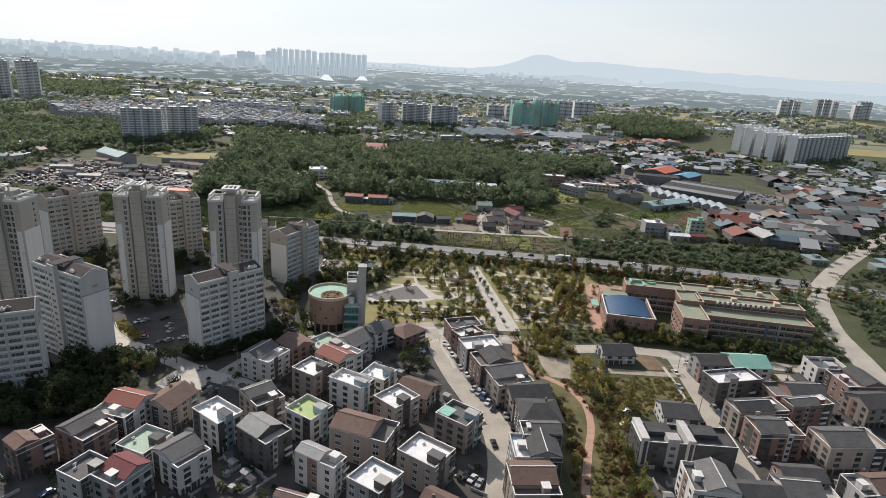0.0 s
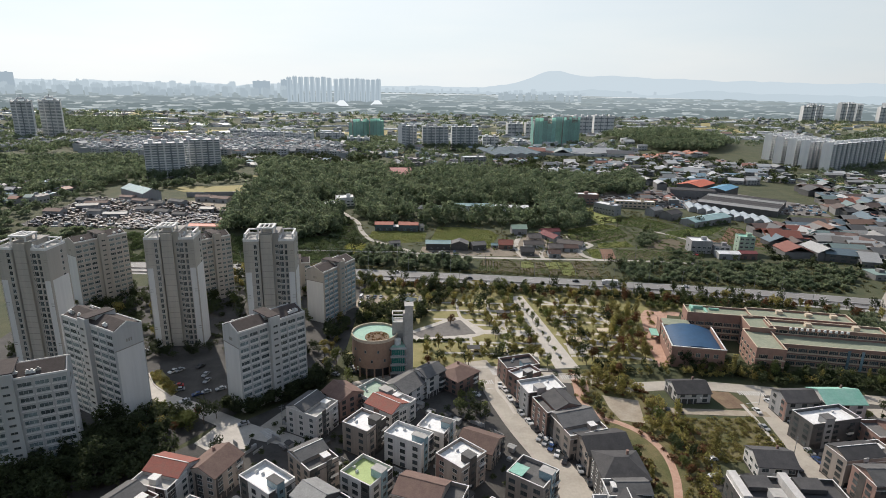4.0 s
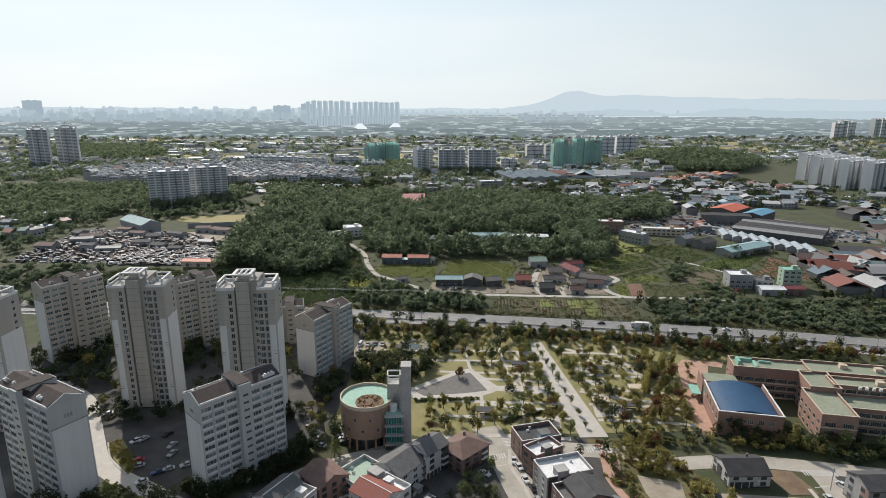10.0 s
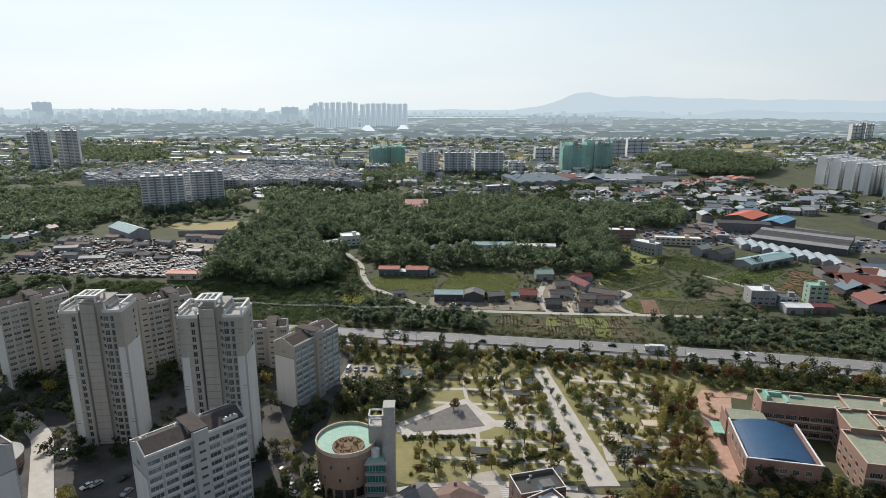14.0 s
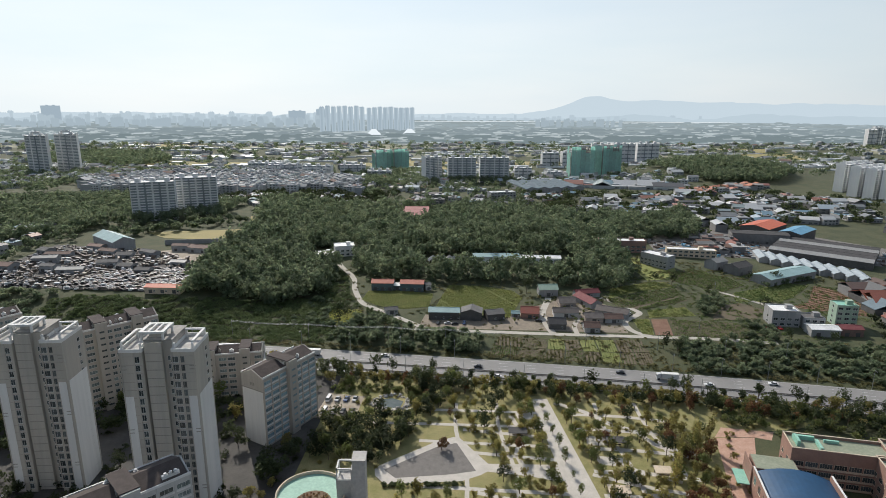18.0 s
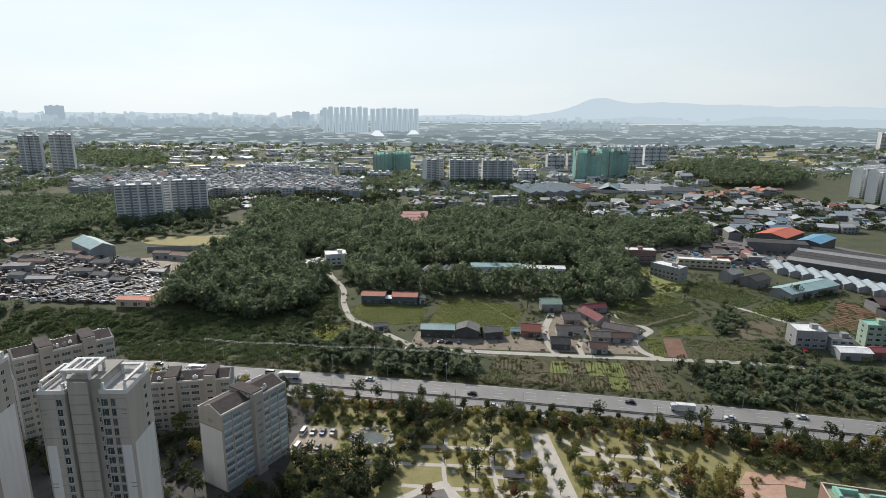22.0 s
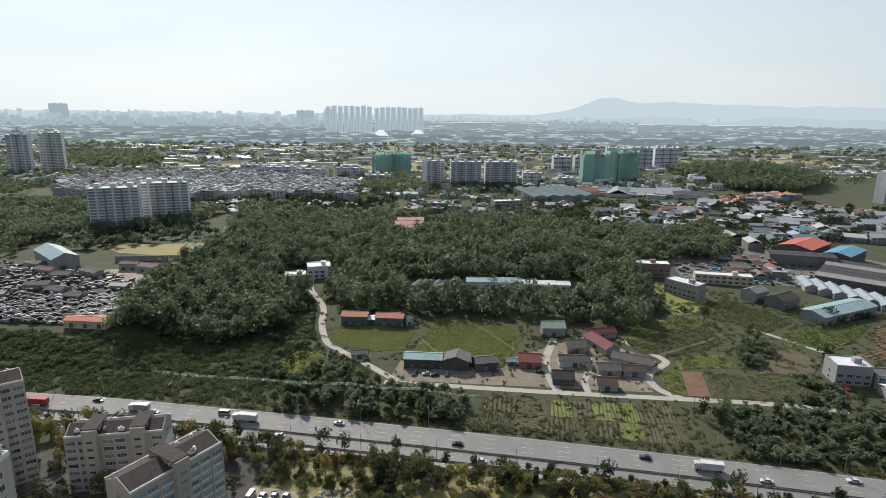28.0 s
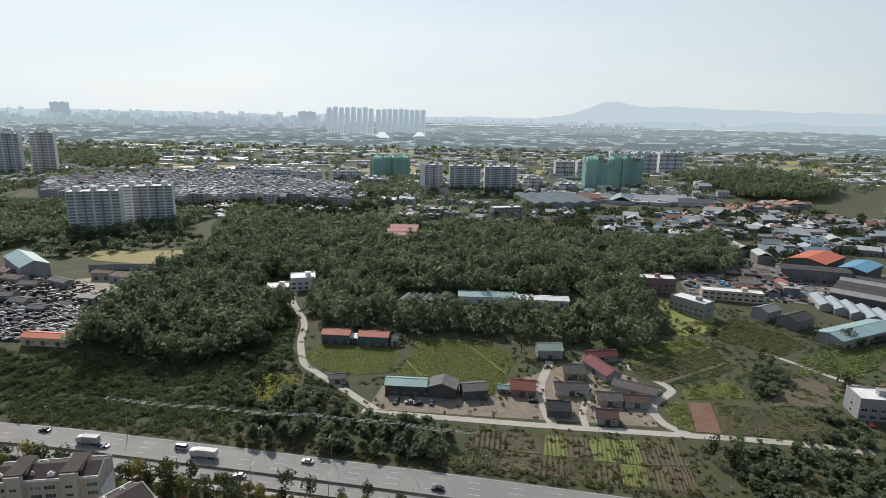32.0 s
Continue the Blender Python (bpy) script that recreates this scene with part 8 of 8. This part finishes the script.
# ---- motorway furniture ----
def markings():
    s = Soup()
    line, _ = ribbon(NORTH, 1, 40)
    for off in (3.6, 6.9, 10.2, 18.2):
        acc = 0.0
        for i in range(len(line) - 1):
            d = line[i + 1] - line[i]
            acc += d.length
            if acc > 13.5 and abs(line[i].x) < 330:
                acc = 0.0
                u = d.normalized()
                p = line[i] + Vector((u.y, -u.x)) * off
                s.box(p.x, p.y, ground_z(p.x, p.y) + 0.126, 4.6, 0.17, 0.02, math.degrees(math.atan2(u.y, u.x)))
    for off in (0.5, 13.4, 15.0, 21.4):
        for i in range(len(line) - 1):
            d = line[i + 1] - line[i]
            u = d.normalized()
            p = (line[i] + line[i + 1]) / 2 + Vector((u.y, -u.x)) * off
            if abs(p.x) < 330:
                s.box(p.x, p.y, ground_z(p.x, p.y) + 0.126, d.length, 0.13, 0.02, math.degrees(math.atan2(u.y, u.x)))
    tagged(new("lane_markings", s.mesh("lane_markings", "line")), "worn white lane dashes and edge lines", "road marking", "", "stuff")
    for off, name in ((14.2, "median_barrier"), (22.1, "guard_rail")):
        r = Soup()
        for i in range(len(line) - 1):
            d = line[i + 1] - line[i]
            u = d.normalized()
            p = (line[i] + line[i + 1]) / 2 + Vector((u.y, -u.x)) * off
            if abs(p.x) < 360:
                a = math.degrees(math.atan2(u.y, u.x))
                r.box(p.x, p.y, 0.55, d.length + 0.05, 0.12, 0.4, a)
                r.box(p.x, p.y, 0.1, 0.16, 0.16, 0.5, a)
                r.box(p.x + u.y * 0.5, p.y - u.x * 0.5, 0.1, d.length + 0.05, 0.5, 0.18, a)
        tagged(new(name, r.mesh(name, "rail")), "dark steel guard rail on posts beside the carriageway", "guard rail", "", "structure")


markings()


def crossing(x, y, yaw, n=8, length=3.4, lift=0.13):
    """A zebra crossing: one bar after another across the street."""
    t = thing("zebra_crossing", x, y, ground_z(x, y) + lift, yaw, "worn white zebra crossing painted on the street", "crossing", "", "structure")
    for i in range(n):
        bx("stripe", t, "line", (i - (n - 1) / 2) * 1.0, 0, 0, 0.5, length, 0.015)


crossing(-1.4, 269.3, 8, 8)
crossing(4.6, 279.4, 96, 7)
crossing(114.5, 254.6, -6, 12)
crossing(-88.5, 233.5, -48, 9, 4.0)
crossing(38, 272.5, 0, 8, 4.0)
crossing(88, 263.5, 90, 7)
for x, y, yaw, l in ((-1.5, 263.6, 8, 6.5), (8, 277.5, 90, 7), (110.5, 247, 8, 6)):
    t = thing("stop_line", x, y, ground_z(x, y) + 0.13, yaw, "white stop line on the street", "road marking", "", "structure")
    bx("line", t, "line", 0, 0, 0, l, 0.35, 0.015)


def pole(x, y, h=9.0, arm=True, yaw=0.0):
    t = thing("street_lamp" if arm else "utility_pole", x, y, None, yaw, "slim grey street lamp with one arm" if arm else "grey concrete utility pole with crossarms", "street lamp" if arm else "utility pole", "road poles")
    s = Soup()
    s.tube(0, 0, -0.3, 0.14, h + 0.3, 8, 0.08)
    part("shaft", s.mesh("shaft", "metal"), t)
    s = Soup()
    if arm:
        s.box(0, -1.1, h - 0.2, 0.09, 2.2, 0.09)
        s.box(0, -2.1, h - 0.26, 0.3, 0.7, 0.14)
        part("lamp_arm", s.mesh("lamp_arm", "metal"), t)
    else:
        s.box(0, 0, h - 0.9, 2.0, 0.12, 0.12)
        s.box(0, 0, h - 1.7, 1.6, 0.12, 0.12)
        part("crossarm", s.mesh("crossarm", "metal"), t)


line, _ = ribbon(NORTH[2:9], 1, 10)
for i in range(0, len(line), 4):
    p, q = line[i], line[min(i + 1, len(line) - 1)]
    a = math.degrees(math.atan2(q.y - p.y, q.x - p.x)) if i + 1 < len(line) else -12
    pole(p.x - 0.3, p.y + 1.2, 10, True, a)
    pole(p.x + 3.5, p.y - 23.4, 9, True, a + 180)
for x, y in ((-85, 444), (-40, 440), (-8, 436), (22, 430), (70, 436), (108, 430), (140, 420), (170, 415), (-130, 450), (140, 452), (180, 520)):
    pole(x, y, 11, False, 80)
LINE = [(-130, 450), (-85, 444), (-40, 440), (-8, 436), (22, 430)]
for side in (-0.9, 0.0, 0.9):
    verts, faces = [], []
    for i, ((xa, ya), (xb, yb)) in enumerate(zip(LINE, LINE[1:])):
        for k in range(0 if i == 0 else 1, 9):
            u = k / 8
            x, y = xa + (xb - xa) * u, ya + (yb - ya) * u + side
            z = ground_z(xa, ya) * (1 - u) + ground_z(xb, yb) * u + 10.25 - 3.2 * u * (1 - u)
            verts += [(x, y - 0.03, z - 0.03), (x, y + 0.03, z - 0.03), (x, y + 0.03, z + 0.03), (x, y - 0.03, z + 0.03)]
    rings = len(verts) // 4
    for r in range(rings - 1):
        faces += [(4 * r + k, 4 * r + (k + 1) % 4, 4 * r + 4 + (k + 1) % 4, 4 * r + 4 + k) for k in range(4)]
    faces += [(3, 2, 1, 0), tuple(4 * rings - 4 + k for k in range(4))]
    cable = bpy.data.meshes.new("power_cable")
    cable.from_pydata(verts, [], faces)
    cable.materials.append(M["frame"])
    tagged(new("power_cable", cable), "pale power cable sagging between utility poles", "cable", "power cables")
for x, y in ((11, 250), (16, 230), (25, 205), (104, 210), (112, 245), (116, 180), (-85, 240), (-60, 255)):
    pole(x, y, 9, False, 20)

# ---- scrapyard ----
s = Soup()
SC = random.Random(14)
YARD = [(-340, 520), (-186, 508), (-182, 562), (-236, 608), (-340, 636)]
ROWS = [(-262, 512), (-190, 508), (-186, 556), (-226, 560), (-262, 548)]
for x, y in scatter(ROWS, 620, SC, ([(-208, 502), (-178, 502), (-178, 516), (-208, 516)],), 2.1):
    z = ground_z(x, y) + 0.15
    k = SC.choice((0, 1, 2, 2, 3, 3, 3))
    a = SC.gauss(8, 8)
    for lvl in range(SC.choice((1, 1, 1, 2))):
        s.box(x, y, z + lvl * 1.15, SC.uniform(3.4, 4.2), SC.uniform(1.5, 1.7), 0.7, a, k)
        s.box(x + 0.1, y, z + lvl * 1.15 + 0.7, 2.0, 1.4, 0.45, a, 2 if SC.random() < 0.5 else k)
for x, y in scatter(YARD, 900, SC, (ROWS, [(-208, 502), (-178, 502), (-178, 516), (-208, 516)])):
    z = ground_z(x, y) + 0.15
    k = SC.choice((0, 1, 2, 2, 3, 3, 3, 3, 3))
    a = SC.gauss(10, 40)
    for lvl in range(SC.choice((1, 1, 2, 3))):
        s.box(x + SC.gauss(0, 0.4), y, z + lvl * 0.95, SC.uniform(1.2, 4.6), SC.uniform(0.8, 1.9), SC.uniform(0.5, 1.0), a + SC.gauss(0, 12), k)
tagged(new("scrap_cars", s.mesh("scrap_cars", "car_white", "car_silver", "car_black", "scrap")), "stacked scrapped cars in a scrapyard", "scrap cars", "", "stuff")
for i in range(16):
    shed("scrap_shed", -335 + (i % 8) * 18, (604 if i < 8 else 566) + SC.uniform(-16, 18), SC.uniform(10, 20), SC.uniform(7, 11), SC.uniform(-25, 10), SC.uniform(3, 5), SC.choice(("r_grey", "r_metal", "r_grey", "r_brown")), "grey", 0.15, "low open scrapyard shed among wrecks", "shed", 2, "scrapyard sheds")
bx_wall = thing("yard_wall", -215, 642, None, 8, "long dark boundary wall of the yard", "wall")
bx("wall", bx_wall, "grey", 0, 0, -1, 70, 0.5, 5)

# ---- park things ----
def pavilion(x, y, yaw, w=7.0, d=4.0, roof="r_dark"):
    t = thing("park_pavilion", x, y, None, yaw, "small open park pavilion with a flat roof", "pavilion", "park pavilions")
    for px in (-w / 2 + 0.3, w / 2 - 0.3):
        for py in (-d / 2 + 0.3, d / 2 - 0.3):
            bx("post", t, "bark", px, py, 0, 0.2, 0.2, 2.5)
    bx("roof", t, roof, 0, 0, 2.5, w + 0.6, d + 0.6, 0.25)
    bx("bench", t, "bark", 0, 0.6, 0, w * 0.6, 0.5, 0.45)


for x, y, r in ((50, 307, "cream"), (62, 302, "r_dark"), (58, 338, "r_dark"), (20, 345, "r_dark"), (70, 318, "cream"), (-2, 300, "r_dark")):
    pavilion(x, y, -6, roof=r)
sheet("pond", [(-39, 371), (-35, 367.5), (-29, 369), (-28, 374), (-33, 377), (-38, 376)], "water", 0.14, "shallow pale rock pond in the park", category="pond")
rk = np.random.default_rng(5)
ring = np.array([(-33 + 8.5 * math.cos(a) * rk.uniform(0.75, 1.15), 372.5 + 7 * math.sin(a) * rk.uniform(0.75, 1.15), 0.3) for a in np.linspace(0, 6.2, 110)])
v, f = lumps(ring, rk.uniform(0.4, 1.3, 110), rk, 0.8)
tagged(new("pond_rocks", array_mesh("pond_rocks", v, f, "rock")), "pale boulders round the pond", "rocks", "", "stuff")
sheet("car_park", [(-66, 360), (-48, 362), (-46, 379), (-63, 382)], "sand", 0.12, "pale gravel car park", category="car park")


# ---- weeds and clutter ----
wood("meadow_weeds", [(-95, 445), (14, 446), (20, 424), (115, 404), (300, 362), (300, 470), (285, 560), (180, 575), (148, 640), (138, 572), (118, 528), (50, 546), (-62, 556), (-84, 596)], 620, 80, (1.0, 2.6), (0.3, 0.8), "weed", ([(102, 446), (130, 440), (285, 440), (285, 560), (180, 572), (104, 536)], [(-24, 462), (30, 458), (112, 450), (106, 500), (86, 522), (40, 492), (30, 478), (-20, 486)], [(-60, 512), (-26, 490), (-18, 526), (-61, 529)], [(-16, 497), (28, 481), (46, 534), (5, 545)], [(-60, 430), (16, 423), (18, 446), (-30, 460)], [(-26, 464), (180, 443), (180, 437), (-26, 458)], [(-62, 532), (-18, 532), (-18, 546), (-62, 546)]), 14, "rough weeds over the farmland", 0.4)
wood("village_bushes", [(-20, 487), (38, 470), (40, 496), (60, 524), (108, 514), (110, 480), (50, 470)], 46, 81, (0.8, 1.8), (1, 3), "leaf", (), 40, "garden bushes between the farmhouses", 0.4)
s = Soup()
CL = random.Random(31)
for x, y in scatter([(184, 640), (250, 622), (400, 590), (420, 640), (330, 680), (240, 680), (190, 690)], 330, CL):
    s.box(x, y, ground_z(x, y), CL.uniform(1.2, 5), CL.uniform(1, 2.4), CL.uniform(0.5, 2.2), CL.gauss(-12, 25), CL.choice((0, 1, 1, 3, 3, 3, 3, 2)))
tagged(new("yard_clutter", s.mesh("yard_clutter", "car_white", "car_silver", "r_sky", "scrap", "r_orange")), "stacked crates and vehicles in the factory yard", "clutter", "", "stuff")

wood("island_hedge", [(-151.5, 283.5), (-147.5, 285), (-134.4, 268.5), (-135.3, 264.5), (-145, 274.5)], 60, 91, (0.7, 1.3), (1.0, 2.2), "leafolive", (), 30, "olive shrubs of the planted island", 0.3)
wood("drive_hedge", [(-156, 262), (-146, 259.5), (-128, 250), (-118, 243), (-122, 238), (-136, 246)], 80, 92, (1.0, 2.0), (2.0, 5), "leaf", BLOCKS[2:3], 44, "shrubs and small trees along the estate drive", 0.4)

# gardens, walls and cars in the gaps between the houses
QUARTER = [(-150, 150), (-150, 180), (-112, 214), (-80, 250), (-24, 276), (-12, 276), (-4, 262), (-4, 246), (0, 228), (5, 208), (9, 192), (7, 160), (0, 145)]
QUARTER_EAST = [(64, 150), (66, 198), (92, 196), (94, 170), (122, 168), (108, 200), (116, 236), (190, 236), (190, 150)]
wood("garden_bushes", QUARTER, 190, 96, (0.8, 1.9), (0.8, 3.2), "leafdark", HOUSES, 34, "dark garden bushes between the houses", 0.36)
wood("garden_bushes_east", QUARTER_EAST, 90, 97, (0.8, 1.7), (0.8, 2.6), "leafdark", HOUSES, 34, "dark garden bushes between the houses", 0.36)
wood("strip_weeds", [(36, 256), (46, 236), (56, 228), (60, 214), (58, 200), (50, 182), (42, 160), (60, 132), (66, 190), (78, 215), (70, 250), (62, 278), (47, 278)], 400, 98, (0.7, 1.6), (0.5, 1.6), "leafolive", (PLAY,), 22, "yellowing weeds in the green strip", 0.3)
GR = random.Random(61)
s = Soup()
for quarter, n in ((QUARTER, 170), (QUARTER_EAST, 90)):
    for x, y in scatter(quarter, n, GR, HOUSES):
        k = GR.random()
        a = (50 if quarter is QUARTER else -3) + GR.choice((0, 90)) + GR.gauss(0, 4)
        if k < 0.5:
            s.box(x, y, 0, GR.uniform(2.5, 6), 0.2, GR.uniform(1.0, 1.8), a, 0)
        elif k < 0.8:
            s.box(x, y, 0, GR.uniform(1, 2.6), GR.uniform(0.8, 2), GR.uniform(0.5, 2.0), a, GR.choice((0, 1, 2)))
        else:
            s.box(x, y, 0, GR.uniform(1.8, 3), GR.uniform(1.6, 2.4), 2.1, a, 0)
            s.gable(x, y, 2.1, 2.6, 2.2, 0.4, a, 0.08, 0.25, GR.choice((1, 2)))
tagged(new("garden_clutter", s.mesh("garden_clutter", "grey", "r_metal", "r_dark", "r_sky")), "garden walls, crates and lean-tos between the houses", "clutter", "", "stuff")
for quarter, n in ((QUARTER, 14), (QUARTER_EAST, 6)):
    for x, y in scatter(quarter, n, GR, HOUSES, 5.0):
        car(x, y, (50 if quarter is QUARTER else -3) + GR.choice((0, 90)), paint(), where="parked in a gap between houses")

wood("lane_scrub", [(-95, 596), (-80, 560), (-76, 535), (-68, 508), (-60, 496), (-44, 484), (-30, 466), (-58, 470), (-74, 500), (-92, 520), (-92, 560)], 230, 101, (1.0, 2.6), (0.8, 3.2), "ivy", (YELLOW,), 34, "rough scrub beside the hill lane", 0.36)
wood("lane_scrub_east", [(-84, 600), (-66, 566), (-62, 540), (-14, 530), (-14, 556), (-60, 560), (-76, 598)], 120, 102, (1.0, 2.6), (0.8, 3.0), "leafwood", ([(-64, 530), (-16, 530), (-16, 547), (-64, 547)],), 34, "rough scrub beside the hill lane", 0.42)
wood("roadside_weeds", [(-170, 447), (-101, 438.5), (-32, 428), (40, 416), (106, 404), (160, 393), (210, 381), (212, 386), (110, 409), (40, 421), (-32, 434), (-101, 444), (-170, 453)], 520, 103, (0.8, 2.0), (0.4, 1.3), "weed", (), 20, "weeds along the road edge", 0.32)
wood("plot_weeds", [(12, 424), (106, 408), (112, 438), (108, 447), (20, 454)], 150, 104, (0.6, 1.5), (0.3, 0.8), "weed", (), 18, "weeds between the vegetable plots", 0.28)
wood("terrace_weeds", [(110, 478), (150, 474), (200, 478), (262, 482), (285, 540), (180, 572), (148, 640), (140, 575), (112, 520)], 90, 105, (0.8, 2.0), (0.3, 0.9), "weed", (), 18, "weeds between the terraces", 0.32)
wood("office_weeds", [(140, 580), (168, 570), (230, 560), (300, 545), (300, 570), (236, 590), (180, 620), (152, 640)], 200, 106, (1.0, 2.4), (0.4, 1.6), "weed", ([(155, 585), (185, 585), (185, 612), (155, 612)],), 18, "weeds below the offices", 0.36)
wood("village_weeds", [(-24, 464), (30, 460), (100, 455), (104, 500), (80, 522), (40, 494), (30, 478), (-20, 488)], 90, 107, (0.6, 1.5), (0.3, 1.0), "weed", (), 18, "weeds in the village yards", 0.28)
for x, y in ((176, 522), (180, 528), (222, 553), (240, 556)):
    tree("dark_tree", x, y, TR, 0.8, "farmland trees")

wood("school_north_grove", [(108, 352), (128, 347), (124, 340), (150, 336), (186, 322), (196, 330), (190, 352), (150, 362), (112, 366)], 150, 108, (1.2, 2.4), (2, 5), "leaf", (), 44, "shrubs and trees behind the school", 0.36)
wood("school_north_dark", [(108, 352), (150, 340), (186, 322), (196, 330), (190, 352), (150, 362), (112, 366)], 60, 109, (1.4, 2.6), (3, 6), "leafdark", (), 50, "dark trees behind the school", 0.42)
wood("tower_foot_grove", [(-172, 302), (-150, 296), (-130, 300), (-128, 308), (-112, 290), (-84, 288), (-78, 300), (-84, 312), (-112, 296), (-130, 312), (-168, 316)], 70, 110, (1.6, 2.8), (3, 7), "leafdark", BLOCKS[:3], 50, "dark trees at the foot of the towers", 0.42)

wood("field_grass", [(104, 480), (128, 440), (200, 436), (262, 470), (290, 535), (262, 560), (205, 585), (160, 580), (104, 538)], 800, 121, (1.0, 2.4), (0.25, 0.7), "cropdark", ([(114, 450), (132, 450), (134, 482), (118, 482)], [(98, 450), (108, 450), (122, 488), (116, 500), (100, 520), (96, 512)], [(126, 446), (190, 440), (190, 434), (126, 440)], [(180, 540), (190, 540), (224, 484), (216, 480)], [(188, 455), (245, 450), (245, 482), (188, 482)]), 18, "rough grass and leafy rows between the fields", 0.34)
wood("lane_bushes", [(150, 440), (182, 436), (190, 446), (186, 470), (170, 474), (176, 450), (150, 448)], 40, 122, (1.4, 2.8), (2, 5), "leafwood", (), 60, "dark bushes beside the farm lane", 0.5)
wood("field_bushes", [(154, 483), (167, 486), (179, 504), (179, 524), (170, 514), (158, 497)], 34, 119, (1.8, 3.2), (3, 6.5), "leafwood", (), 70, "round dark bushes between the fields", 0.55)
wood("shed_bushes", [(226, 548), (246, 552), (270, 556), (274, 566), (250, 551), (228, 540)], 22, 120, (1.6, 2.8), (3, 5.5), "leafwood", (), 60, "bushes before the long shed", 0.5)
wood("slab_foot_grove", [(-112, 250), (-100, 246), (-86, 258), (-72, 272), (-70, 284), (-76, 284), (-84, 270), (-98, 256), (-106, 255)], 60, 116, (1.6, 2.8), (4, 8), "leafdark", ([(-69, 280), (-55, 278), (-60, 298), (-76, 298)],), 60, "dense dark trees at the foot of a block", 0.5)
wood("block_foot_grove", [(-166, 236), (-150, 238), (-140, 246), (-132, 246), (-124, 232), (-128, 216), (-150, 206), (-166, 214)], 110, 117, (1.8, 3.2), (5, 10), "leafdark", BLOCKS[1:3], 64, "tall dark trees at the foot of the blocks", 0.55)
for hedge in ([(-32, 312.2), (-3, 312.5), (-3, 313.7), (-32, 313.4)], [(4.5, 292.6), (30.7, 303.2), (30.4, 304.4), (4.2, 293.8)]):
    wood("park_hedge", hedge, 70, 118, (0.5, 0.9), (0.9, 1.4), "leafdark", (), 30, "clipped dark hedge along the park terrace", 0.26)
wood("pond_shrubs", [(-64, 384), (-44, 380), (-44, 364), (-24, 362), (-18, 374), (-20, 386), (-58, 392)], 90, 111, (0.8, 1.8), (0.8, 3.2), "leaf", ([(-43, 364), (-24, 364), (-24, 381), (-43, 381)],), 40, "shrubs round the pond", 0.34)
wood("gym_front_grove", [(52, 276), (84, 270), (112, 268), (150, 257), (152, 264), (120, 277), (104, 279), (82, 283), (54, 284)], 90, 112, (1.2, 2.4), (2, 5.5), "leafolive", (WALK_POLY,), 44, "olive trees and shrubs before the gym", 0.34)
wood("gym_front_dark", [(52, 276), (84, 270), (112, 268), (150, 257), (152, 264), (120, 277), (104, 279), (82, 283), (54, 284)], 60, 113, (1.2, 2.4), (2, 5.5), "leafdark", (WALK_POLY,), 44, "dark shrubs before the gym", 0.36)
wood("scrub_clearings", [(116, 404), (190, 390), (246, 372), (292, 412), (270, 430), (180, 436), (120, 440)], 330, 114, (0.8, 2.0), (0.5, 1.5), "weed", (), 20, "brownish weeds between roadside trees", 0.32)

wood("slope_tops", [(-110, 446), (-76, 443), (-66, 470), (-72, 498), (-96, 512), (-170, 498), (-250, 500), (-250, 460)], 260, 115, (1.6, 3.2), (1.0, 3.0), "ivy", (YELLOW,), 40, "tufts of climbing greenery on the slope", 0.4)
